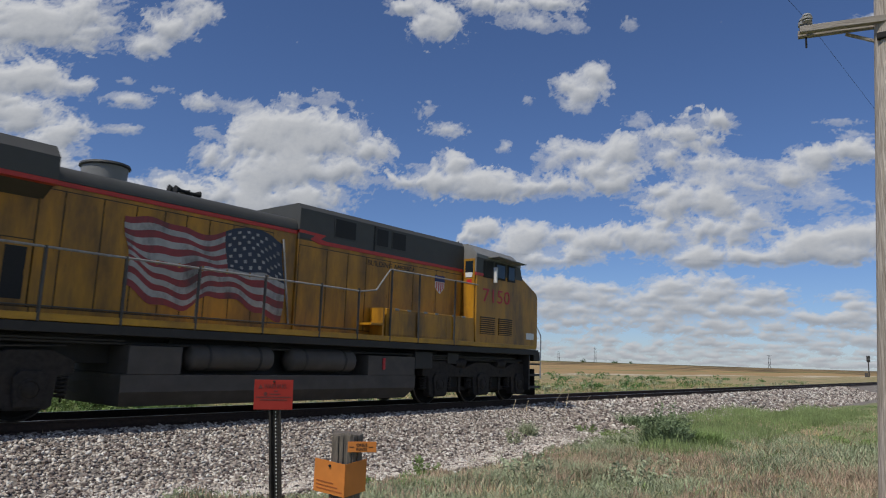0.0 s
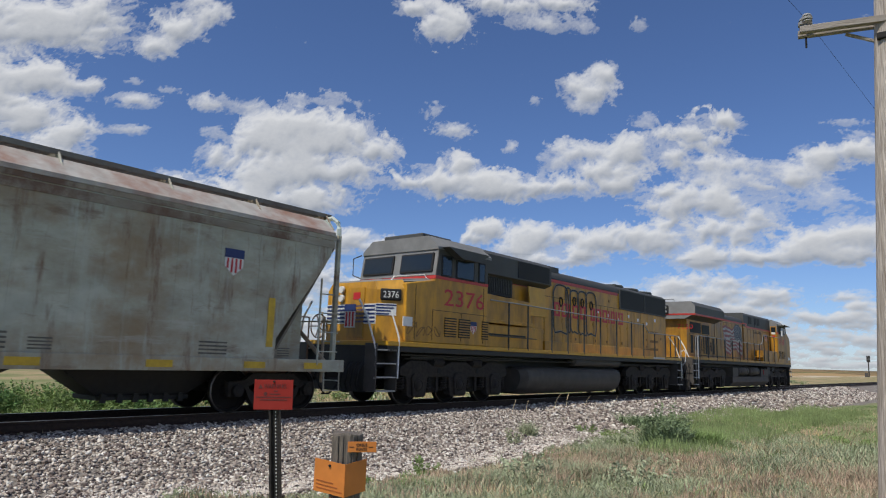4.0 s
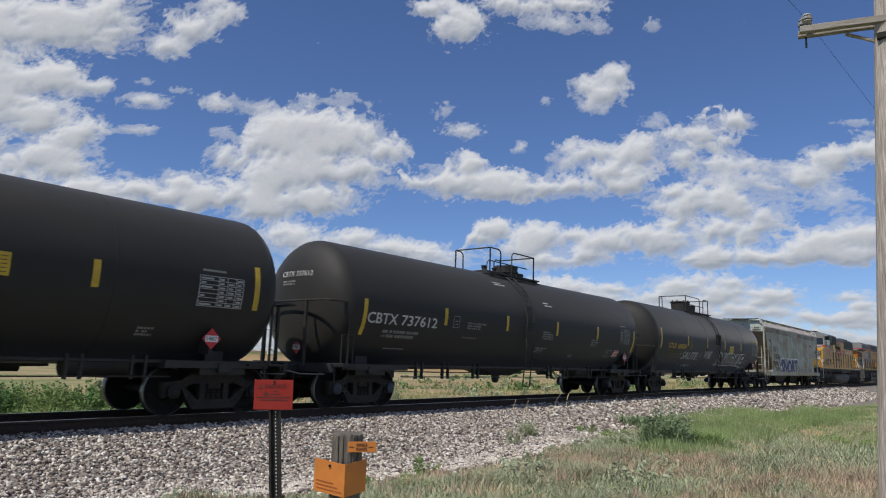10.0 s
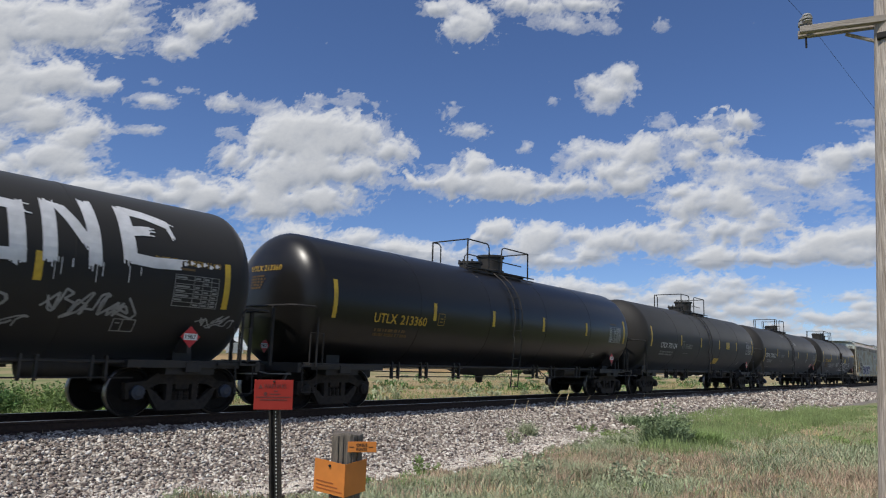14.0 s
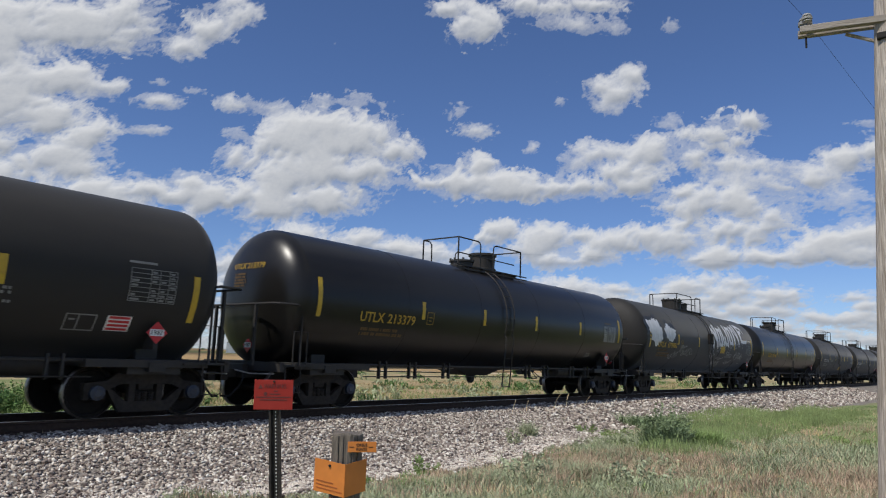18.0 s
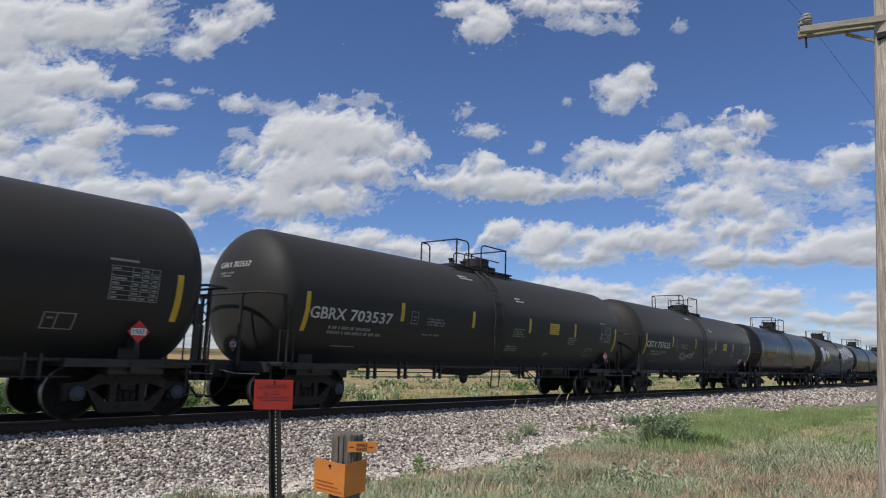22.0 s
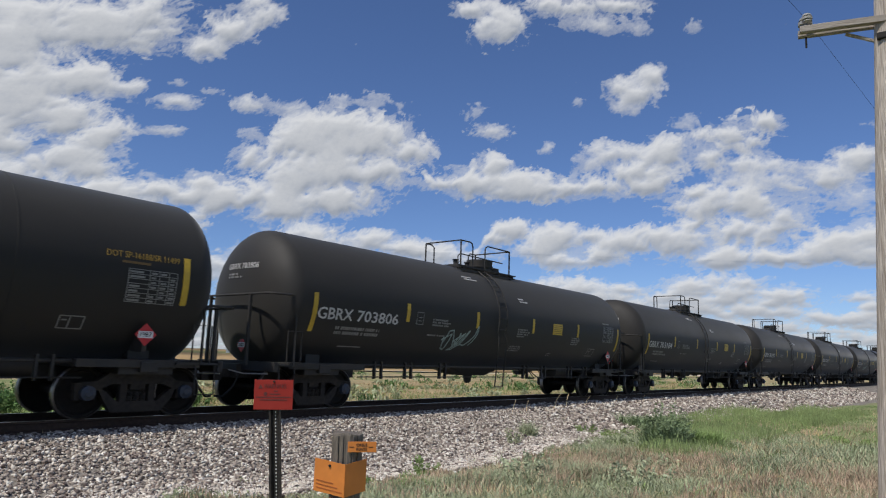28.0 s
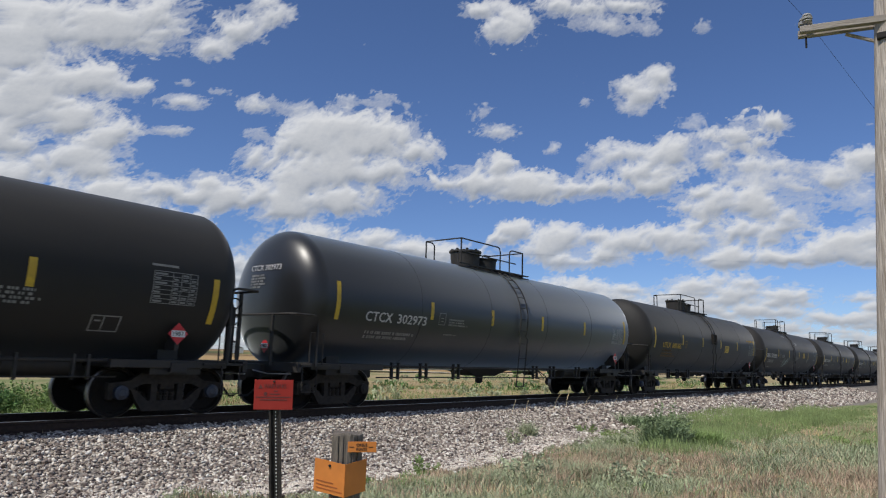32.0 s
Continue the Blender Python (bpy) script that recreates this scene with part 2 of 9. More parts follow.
M_LUSH = mat("lush meadow grass", (0.24, 0.305, 0.125), 0.8, vary=0.3, scale=0.6, island=0.3, spec=0.2)
M_DRY = mat("dry pale grass", (0.60, 0.46, 0.27), 0.8, vary=0.25, scale=0.9, island=0.35, spec=0.2)
M_VERGE = mat("tan verge straw", (0.43, 0.325, 0.185), 0.85, vary=0.25, scale=0.5, island=0.3, spec=0.2)
M_SEED = mat("pinkish seeding grass", (0.45, 0.335, 0.235), 0.8, vary=0.25, scale=0.9, island=0.35, spec=0.2)
M_SAGE = mat("grey-green weed leaf", (0.325, 0.355, 0.215), 0.75, vary=0.25, scale=2, island=0.3, spec=0.25)
M_SILVER = mat("silvery grey-green grass", (0.335, 0.375, 0.235), 0.75, vary=0.3, scale=0.7, island=0.45, spec=0.3)
M_WEED = mat("deep green weed leaf", (0.105, 0.19, 0.06), 0.7, vary=0.25, scale=2, island=0.35, spec=0.25)


# ---- building blocks ----
def part(name, bm, material, parent, label="", smooth=False):
    """One bmesh as one mesh object under a thing or under a part."""
    me = bpy.data.meshes.new(name)
    bm.to_mesh(me)
    bm.free()
    return part_of(name, me, material, parent, label, smooth)


def part_of(name, me, material, parent, label="", smooth=False):
    if material and not me.materials:
        me.materials.append(material)
    if smooth:
        me.polygons.foreach_set("use_smooth", [True] * len(me.polygons))
        me.set_sharp_from_angle(angle=radians(40))
    ob = new(name, me)
    ob.parent = parent
    if label:
        ob["label"] = label
    if name in FINE_PRINT:
        ob["kind"] = "stuff"
    return ob


FINE_PRINT = ("stencil_print", "notice_print", "data_table", "head_stencil", "paint_drip", "stencil_box", "plate_mark")


def thing(name, label, category, group="", kind="", at=(0, 0, 0)):
    ob = new(name)
    ob.empty_display_size = 0.2
    ob.location = at
    return tagged(ob, label, category, group, kind)


def B(*boxes, bevel=0.0):
    """A bmesh of boxes (x0, x1, y0, y1, z0, z1)."""
    bm = bmesh.new()
    for b in boxes:
        box(bm, *b)
    if bevel:
        bmesh.ops.bevel(bm, geom=list(bm.edges), offset=bevel, segments=2, profile=0.5, affect="EDGES")
    return bm


def box(bm, x0, x1, y0, y1, z0, z1):
    v = [bm.verts.new(c) for c in ((x0, y0, z0), (x1, y0, z0), (x1, y1, z0), (x0, y1, z0), (x0, y0, z1), (x1, y0, z1), (x1, y1, z1), (x0, y1, z1))]
    for f in ((3, 2, 1, 0), (4, 5, 6, 7), (0, 1, 5, 4), (1, 2, 6, 5), (2, 3, 7, 6), (3, 0, 4, 7)):
        bm.faces.new([v[i] for i in f])


def tube(bm, pts, r, seg=8):
    """A round bar through the points."""
    pts = [Vector(p) for p in pts]
    rings = []
    for i, p in enumerate(pts):
        a = pts[max(i - 1, 0)]
        b = pts[min(i + 1, len(pts) - 1)]
        d = (b - a).normalized()
        side = d.cross(Vector((0.12, 0.31, 0.94))).normalized()
        up = side.cross(d)
        rings.append([bm.verts.new(p + r * (math.cos(k * math.tau / seg) * side + math.sin(k * math.tau / seg) * up)) for k in range(seg)])
    for a, b in zip(rings, rings[1:]):
        for k in range(seg):
            bm.faces.new((a[k], a[(k + 1) % seg], b[(k + 1) % seg], b[k]))
    bm.faces.new(rings[0][::-1])
    bm.faces.new(rings[-1])
    return bm


def T(pts, r, seg=8):
    return tube(bmesh.new(), pts, r, seg)


def lathe(bm, prof, centre, axis="z", seg=24, arc=math.tau):
    """A turned body: prof is (distance along the axis, radius)."""
    rings = []
    c = Vector(centre)
    for h, r in prof:
        ring = []
        for k in range(seg):
            a = k * math.tau / seg
            p, q = r * math.cos(a), r * math.sin(a)
            ring.append(bm.verts.new(c + Vector({"x": (h, p, q), "y": (q, h, p), "z": (p, q, h)}[axis])))
        rings.append(ring)
    for a, b in zip(rings, rings[1:]):
        for k in range(seg):
            bm.faces.new((a[k], a[(k + 1) % seg], b[(k + 1) % seg], b[k]))
    bm.faces.new(rings[0][::-1])
    bm.faces.new(rings[-1])
    return bm


def turned(prof, centre, axis="z", seg=24):
    return lathe(bmesh.new(), prof, centre, axis, seg)


def prism(poly, y0, y1, bm=None, bevel=0.0):
    """A polygon in x and z, drawn out from y0 to y1."""
    bm = bm or bmesh.new()
    a = [bm.verts.new((x, y0, z)) for x, z in poly]
    b = [bm.verts.new((x, y1, z)) for x, z in poly]
    n = len(poly)
    fs = [bm.faces.new(a), bm.faces.new(b[::-1])]
    for i in range(n):
        fs.append(bm.faces.new((a[(i + 1) % n], a[i], b[i], b[(i + 1) % n])))
    bmesh.ops.recalc_face_normals(bm, faces=fs)
    if bevel:
        bmesh.ops.bevel(bm, geom=list(bm.edges), offset=bevel, segments=2, profile=0.5, affect="EDGES")
    return bm


def loft(sections, bm=None):
    """Skin through rings of points, with caps."""
    bm = bm or bmesh.new()
    rings = [[bm.verts.new(p) for p in s] for s in sections]
    n = len(rings[0])
    for a, b in zip(rings, rings[1:]):
        for k in range(n):
            bm.faces.new((a[k], a[(k + 1) % n], b[(k + 1) % n], b[k]))
    bm.faces.new(rings[0][::-1])
    bm.faces.new(rings[-1])
    bmesh.ops.recalc_face_normals(bm, faces=list(bm.faces))
    return bm


def glyphs(body, height, width, shear=0.0, thick=0.004, fat=0.0):
    """A bmesh of letters, height and width in metres, standing in the x-y plane, from the lower left corner."""
    cu = bpy.data.curves.new("glyphs", "FONT")
    cu.body, cu.size, cu.resolution_u, cu.shear, cu.extrude, cu.offset = body, 1.0, 2, shear, 0.5, fat
    ob = bpy.data.objects.new("glyphs", cu)
    me = bpy.data.meshes.new_from_object(ob)
    bm = bmesh.new()
    bm.from_mesh(me)
    bpy.data.objects.remove(ob)
    bpy.data.meshes.remove(me)
    xs, ys = [v.co.x for v in bm.verts], [v.co.y for v in bm.verts]
    sx, sy = width / max(1e-6, max(xs) - min(xs)), height / max(1e-6, max(ys) - min(ys))
    x0, y0 = min(xs), min(ys)
    for v in bm.verts:
        v.co = ((v.co.x - x0) * sx, (v.co.y - y0) * sy, v.co.z * thick)
    return bm


def strips(rows):
    """Flat bars in the x-y plane: (x, y, width, height)."""
    bm = bmesh.new()
    for x, y, w, h in rows:
        box(bm, x, x + w, y, y + h, -0.002, 0.002)
    return bm


def on_tank(bm, x, z, R, zc, lift=0.006):
    """Wraps a flat bmesh round the near side of a lying tank, its lower left corner at x and height z."""
    top = max(v.co.y for v in bm.verts)
    k = 1
    while k * 0.16 < top:
        bmesh.ops.bisect_plane(bm, geom=bm.verts[:] + bm.edges[:] + bm.faces[:], plane_co=(0, k * 0.16, 0), plane_no=(0, 1, 0))
        k += 1
    a0 = math.asin(max(-1, min(1, (z - zc) / R)))
    for v in bm.verts:
        a, r = a0 + v.co.y / R, R + lift + v.co.z
        v.co = (x + v.co.x, -r * math.cos(a), zc + r * math.sin(a))
    return bm


def on_side(bm, x, z, y, lift=0.004):
    """Stands a flat bmesh up on a wall that faces -y."""
    for v in bm.verts:
        v.co = (x + v.co.x, y - lift - v.co.z, z + v.co.y)
    bmesh.ops.recalc_face_normals(bm, faces=list(bm.faces))
    return bm


def on_end(bm, y, z, x, lift=0.004):
    """Stands a flat bmesh up on a wall that faces -x."""
    for v in bm.verts:
        v.co = (x - lift - v.co.z, y - v.co.x, z + v.co.y)
    bmesh.ops.recalc_face_normals(bm, faces=list(bm.faces))
    return bm


# ---- ground ----
def lerp(a, b, k):
    k = max(0.0, min(1.0, k))
    return a + (b - a) * k


def toe(x):
    """Where the ballast meets the grass on the camera's side."""
    y = float(np.interp(x, (3, 5, 9, 11, 14, 19, 30, 36, 60), (8.6, 8.1, 7.45, 7.5, 8.1, 8.9, 9.4, 7.8, 5.6)))
    return y + 0.35 * noise.noise((x * 0.45, 3.1, 0)) + 0.2 * noise.noise((x * 1.7, 8.1, 0))


def ground_z(x, y):
    w = 0.05 * noise.noise((x * 0.35, y * 0.35, 1.0)) + 0.02 * noise.noise((x * 1.4, y * 1.4, 4.0))
    if y < 9.2:
        z = lerp(-0.45, -0.66, y / 7.5) + w
        z = max(z, lerp(-0.66, -0.62, (y - 7.5) / 1.7))
    elif y < 11.3:
        z = lerp(-0.62, -0.2, (y - 9.2) / 2.1)
    elif y < 14.9:
        z = -0.2
    elif y < 17.0:
        z = lerp(-0.2, -0.75, (y - 14.9) / 2.1)
    else:
        far = math.hypot(x, y)
        z = -0.75 + w + lerp(0, 1, (y - 17) / 30) * (0.35 * noise.noise((x * 0.012, y * 0.012, 2)) - 0.25) + lerp(0, 9.0, (far - 350) / 2600) + lerp(0, 1, (far - 250) / 500) * 3.0 * noise.noise((x * 0.0011, y * 0.0011, 7))
    return z


def spread(stops):
    """Coordinates with a step of their own between each two stops: (from, to, step)."""
    out = []
    for a, b, step in stops:
        n = max(1, round((b - a) / step))
        out += [a + (b - a) * i / n for i in range(n)]
    return out + [stops[-1][1]]


def ground_material():
    m = bpy.data.materials.new("prairie soil, grass and crushed stone")
    m.use_nodes = True
    n, l = m.node_tree.nodes, m.node_tree.links
    b = n["Principled BSDF"]
    b.inputs["Roughness"].default_value, b.inputs["Specular IOR Level"].default_value = 0.95, 0.1
    tc = n.new("ShaderNodeTexCoord")
    sep = n.new("ShaderNodeSeparateXYZ")
    l.new(tc.outputs["Object"], sep.inputs[0])

    def noise_of(scale, detail=6, rough=0.6):
        t = n.new("ShaderNodeTexNoise")
        t.inputs["Scale"].default_value, t.inputs["Detail"].default_value, t.inputs["Roughness"].default_value = scale, detail, rough
        l.new(tc.outputs["Object"], t.inputs["Vector"])
        return t.outputs["Fac"]

    def ramp_of(src, a, b_, ca, cb):
        r = n.new("ShaderNodeValToRGB")
        r.color_ramp.elements[0].position, r.color_ramp.elements[1].position = a, b_
        r.color_ramp.elements[0].color, r.color_ramp.elements[1].color = (*ca, 1), (*cb, 1)
        l.new(src, r.inputs[0])
        return r.outputs[0]

    def mix(fac, a, b_):
        x = n.new("ShaderNodeMix")
        x.data_type = "RGBA"
        l.new(fac, x.inputs["Factor"])
        l.new(a, x.inputs[6])
        l.new(b_, x.inputs[7])
        return x.outputs[2]

    def math2(op, a, b_):
        x = n.new("ShaderNodeMath")
        x.operation = op
        for i, v in enumerate((a, b_)):
            if isinstance(v, float):
                x.inputs[i].default_value = v
            else:
                l.new(v, x.inputs[i])
        return x.outputs[0]

    def step_of(src, a, b_):
        x = n.new("ShaderNodeMapRange")
        x.inputs[1].default_value, x.inputs[2].default_value = a, b_
        l.new(src, x.inputs[0])
        return x.outputs[0]

    fine, mid, wide = noise_of(9), noise_of(0.55), noise_of(0.03, 4)
    stone = ramp_of(noise_of(16, 3, 0.8), 0.32, 0.7, (0.08, 0.07, 0.06), (0.38, 0.34, 0.30))
    soil = ramp_of(mid, 0.35, 0.65, (0.165, 0.20, 0.085), (0.25, 0.24, 0.13))
    verge = ramp_of(noise_of(0.22), 0.36, 0.56, (0.18, 0.20, 0.085), (0.37, 0.285, 0.165))
    field = ramp_of(wide, 0.3, 0.7, (0.37, 0.25, 0.125), (0.32, 0.225, 0.11))
    dusty = ramp_of(fine, 0.3, 0.7, (0.44, 0.38, 0.29), (0.56, 0.49, 0.38))
    wob = math2("MULTIPLY", math2("SUBTRACT", mid, 0.5), 2.6)
    lush = ramp_of(mid, 0.35, 0.65, (0.15, 0.205, 0.075), (0.25, 0.25, 0.125))
    verge = mix(step_of(math2("ADD", sep.outputs["X"], math2("MULTIPLY", wob, 3.0)), 9.0, 22.0), lush, verge)
    y = math2("ADD", sep.outputs["Y"], wob)
    stony = n.new("ShaderNodeAttribute")
    stony.attribute_name = "past_the_toe"
    near = math2("ADD", stony.outputs["Fac"], math2("MULTIPLY", wob, 0.2))
    c = mix(step_of(near, -0.25, 0.15), soil, stone)
    c = mix(step_of(y, 16.2, 16.9), c, verge)
    far_y = math2("ADD", sep.outputs["Y"], math2("MULTIPLY", math2("SUBTRACT", wide, 0.5), 40.0))
    back = math2("MAXIMUM", math2("MINIMUM", math2("SUBTRACT", sep.outputs["X"], 90.0), 0.0), -90.0)
    far_y = math2("ADD", far_y, math2("MULTIPLY", back, 1.1))
    c = mix(step_of(far_y, 61.0, 63.0), c, dusty)
    c = mix(step_of(far_y, 67.0, 69.0), c, field)
    green = ramp_of(wide, 0.3, 0.7, (0.17, 0.185, 0.075), (0.24, 0.22, 0.1))
    lane = math2("MULTIPLY", step_of(far_y, 128.0, 131.0), step_of(far_y, 146.0, 141.0))
    c = mix(lane, c, green)
    c = mix(step_of(far_y, 560.0, 640.0), c, green)
    c = mix(step_of(far_y, 1150.0, 1250.0), c, field)
    grit = n.new("ShaderNodeHueSaturation")
    l.new(c, grit.inputs["Color"])
    v = n.new("ShaderNodeMapRange")
    v.inputs[3].default_value, v.inputs[4].default_value = 0.7, 1.25
    l.new(fine, v.inputs[0])
    l.new(v.outputs[0], grit.inputs["Value"])
    l.new(grit.outputs[0], b.inputs["Base Color"])
    bp = n.new("ShaderNodeBump")
    bp.inputs["Strength"].default_value, bp.inputs["Distance"].default_value = 0.6, 0.04
    l.new(fine, bp.inputs["Height"])
    l.new(bp.outputs[0], b.inputs["Normal"])
    return m


def build_ground():
    xs = spread([(-3000, -200, 200), (-200, -20, 15), (-20, 40, 0.6), (40, 120, 2.5), (120, 500, 20), (500, 4600, 150)])
    ys = spread([(-3000, -100, 250), (-100, -4, 8), (-4, 18, 0.35), (18, 60, 2), (60, 300, 15), (300, 4600, 130)])
    verts = [(x, y, ground_z(x, y)) for y in ys for x in xs]
    w = len(xs)
    faces = [(j * w + i, j * w + i + 1, (j + 1) * w + i + 1, (j + 1) * w + i) for j in range(len(ys) - 1) for i in range(w - 1)]
    me = bpy.data.meshes.new("ground")
    me.from_pydata(verts, [], faces)
    me.attributes.new("past_the_toe", "FLOAT", "POINT").data.foreach_set("value", [max(-3.0, min(3.0, y - toe(x))) for y in ys for x in xs])
    me.materials.append(ground_material())
    me.polygons.foreach_set("use_smooth", [True] * len(me.polygons))
    tagged(new("ground", me), "open prairie ground with dry and green grass and a railway bank", "ground", kind="structure")


build_ground()


# ---- clouds: one far, thin, drifting sheet ----
def lattice_noise(x, y, seed):
    """Smooth noise from -1 to 1 over arrays of places."""
    t = np.random.default_rng(seed).uniform(-1, 1, (128, 128))
    xi, yi = np.floor(x).astype(int), np.floor(y).astype(int)
    fx, fy = x - xi, y - yi
    fx, fy = fx * fx * (3 - 2 * fx), fy * fy * (3 - 2 * fy)
    a, b = xi & 127, (xi + 1) & 127
    c, d = yi & 127, (yi + 1) & 127
    return (t[a, c] * (1 - fx) + t[b, c] * fx) * (1 - fy) + (t[a, d] * (1 - fx) + t[b, d] * fx) * fy


def billows(x, y, octaves, rough, seed):
    """Broken, rounded cloud relief: plain noise with folded noise over it."""
    out, amp, total = 0.0, 1.0, 0.0
    for k in range(octaves):
        n = lattice_noise(x, y, seed + k)
        f = 0.75 - 2.2 * np.abs(lattice_noise(x * 0.9 + 7.3, y * 0.9 + 1.9, seed + 50 + k))
        out = out + amp * (0.6 * n + 0.4 * f)
        total += amp
        amp *= rough
        x, y = 1.66 * x - 1.13 * y + 3.7, 1.13 * x + 1.66 * y + 9.1
    return out / total * 1.7


def build_clouds():
    right = Vector((math.cos(YAW), -math.sin(YAW), 0))
    ahead = Vector((math.sin(YAW), math.cos(YAW), 0))
    puffs = []

    def puff(x, y, w, h, k=1.0):
        puffs.append((x, y, w, h, k))

    # places in degrees: right of the camera's heading and above the horizon, sizes alike
    puff(-38.2, 25.6, 4.1, 3.96)
    puff(-32.9, 26.7, 5.4, 2.61)
    puff(-29.3, 27.3, 2.3, 1.73, 0.9)
    puff(-36.7, 20.7, 3.5, 5.04)
    puff(-33.4, 22.3, 3.3, 1.63)
    puff(-30.2, 21.7, 1.4, 0.73, 0.75)
    puff(-33.4, 19.2, 2.8, 2.09)
    puff(-30.9, 17.9, 1.8, 1.59)
    puff(-32.2, 16.2, 3.2, 1.41)
    puff(-30.4, 14.9, 2.2, 1.23)
    puff(-25.2, 25.0, 1.5, 1.15, 0.75)
    puff(-23.9, 26.5, 2.0, 1.57, 0.9)
    puff(-22.1, 28.0, 2.0, 1.29, 0.75)
    puff(-26.4, 20.7, 1.8, 0.60, 0.7)
    puff(-23.8, 21.7, 1.0, 0.32, 0.4)
    puff(-26.7, 18.4, 1.4, 0.47, 0.75)
    puff(-26.6, 22.3, 0.7, 0.27, 0.4)
    puff(-20.1, 20.7, 1.7, 0.78, 0.75)
    puff(-17.8, 20.5, 1.4, 0.64, 0.55)
    puff(-19.7, 16.3, 1.4, 1.18, 0.8)
    puff(-20.1, 18.3, 0.9, 0.56, 0.4)
    puff(-13.0, 18.6, 4.1, 2.42)
    puff(-15.6, 17.8, 3.0, 2.06)
    puff(-9.5, 17.9, 3.7, 2.15)
    puff(-12.5, 15.3, 5.1, 2.65)
    puff(-9.2, 15.6, 3.6, 2.27)
    puff(-15.4, 14.6, 2.8, 2.65)
    puff(-6.7, 17.4, 2.0, 1.22, 0.9)
    puff(-11.7, 13.1, 4.0, 1.43)
    puff(-16.5, 12.3, 3.1, 1.43)
    puff(-22.9, 14.2, 2.1, 0.85)
    puff(-18.8, 13.0, 2.6, 1.24)
    puff(-21.3, 13.1, 3.4, 1.52)
    puff(-25.7, 13.4, 3.2, 1.33)
    puff(-29.7, 13.2, 2.9, 1.33)
    puff(-30.6, 10.8, 7.2, 1.91)
    puff(-8.4, 9.7, 2.4, 0.96, 0.8)
    puff(-4.5, 9.1, 2.6, 0.96)
    puff(-13.5, 9.5, 4.1, 1.72, 0.9)
    puff(-1.1, 8.5, 3.4, 1.05, 0.8)
    puff(-10.8, 21.6, 1.3, 0.55, 0.3)
    puff(-11.5, 21.2, 3.4, 0.41, 0.2)
    puff(-3.9, 28.7, 1.7, 0.72, 0.8)
    puff(-1.0, 27.5, 2.7, 1.55, 0.9)
    puff(3.7, 29.1, 3.1, 0.93, 0.9)
    puff(8.3, 29.5, 3.3, 0.67, 0.9)
    puff(7.8, 27.9, 3.1, 0.73, 0.5)
    puff(5.2, 28.1, 1.5, 0.51, 0.5)
    puff(10.8, 27.8, 1.1, 0.60, 0.4)
    puff(15.9, 28.0, 0.7, 0.56, 0.35)
    puff(11.7, 22.7, 2.1, 1.27, 0.85)
    puff(12.8, 24.2, 1.3, 0.89, 0.85)
    puff(10.3, 23.2, 1.4, 0.72, 0.7)
    puff(11.4, 21.4, 1.4, 0.64, 0.6)
    puff(-0.1, 19.2, 1.9, 0.79, 0.6)
    puff(-1.8, 20.7, 0.9, 0.64, 0.3)
    puff(5.2, 17.9, 0.6, 0.51, 0.5)
    puff(7.1, 21.8, 0.6, 0.36, 0.25)
    puff(-1.3, 14.7, 3.5, 1.33)
    puff(0.6, 16.3, 1.7, 1.13)
    puff(3.9, 14.8, 3.4, 1.23)
    puff(-3.6, 14.6, 1.7, 0.62, 0.9)
    puff(7.1, 14.6, 2.9, 1.04)
    puff(10.3, 14.9, 2.9, 1.04)
    puff(13.3, 16.0, 3.2, 1.70)
    puff(15.6, 17.9, 2.1, 1.59, 0.9)
    puff(11.3, 17.6, 2.8, 1.03, 0.7)
    puff(8.9, 16.9, 1.6, 0.75, 0.55)
    puff(14.1, 15.1, 2.8, 1.14)
    puff(16.5, 20.4, 1.0, 0.55, 0.25)
    puff(20.6, 19.4, 2.7, 1.67)
    puff(22.7, 20.7, 1.4, 0.83, 0.95)
    puff(19.0, 17.7, 1.6, 1.31, 0.9)
    puff(21.2, 17.1, 2.6, 1.03, 0.75)
    puff(25.1, 16.8, 2.4, 1.03, 0.65)
    puff(23.4, 15.9, 3.8, 0.94, 0.55)
    puff(31.8, 18.7, 1.7, 1.30)
    puff(29.8, 17.9, 1.9, 1.21, 0.95)
    puff(27.4, 16.0, 2.6, 1.70, 0.85)
    puff(25.3, 15.3, 2.4, 1.51, 0.85)
    puff(31.3, 20.9, 1.3, 0.32, 0.4)
    puff(29.3, 14.3, 3.0, 1.04, 0.45)
    puff(19.1, 13.6, 3.2, 1.81)
    puff(18.3, 14.6, 1.7, 0.85)
    puff(22.2, 14.0, 3.0, 1.52)
    puff(24.6, 12.9, 2.7, 1.71, 0.95)
    puff(21.6, 11.4, 4.6, 1.62)
    puff(15.9, 10.9, 2.5, 1.05)
    puff(13.1, 10.1, 2.7, 1.20)
    puff(18.6, 10.3, 3.5, 1.53)
    puff(11.2, 9.1, 2.7, 0.96)
    puff(21.5, 9.4, 2.5, 1.15)
    puff(24.5, 9.5, 2.7, 1.05)
    puff(27.6, 9.8, 2.5, 1.20)
    puff(29.1, 10.8, 2.2, 1.43)
    puff(31.4, 11.6, 2.1, 1.43)
    puff(30.7, 9.9, 2.2, 0.96)
    puff(33.8, 11.7, 1.7, 1.72)
    puff(3.4, 10.9, 1.5, 0.96)
    puff(2.6, 10.1, 1.4, 0.57, 0.8)
    puff(7.5, 10.2, 2.8, 1.43, 0.95)
    puff(6.5, 9.4, 2.3, 1.05, 0.9)
    puff(9.9, 10.7, 1.8, 0.76, 0.8)
    puff(8.5, 8.5, 2.7, 0.77, 0.8)
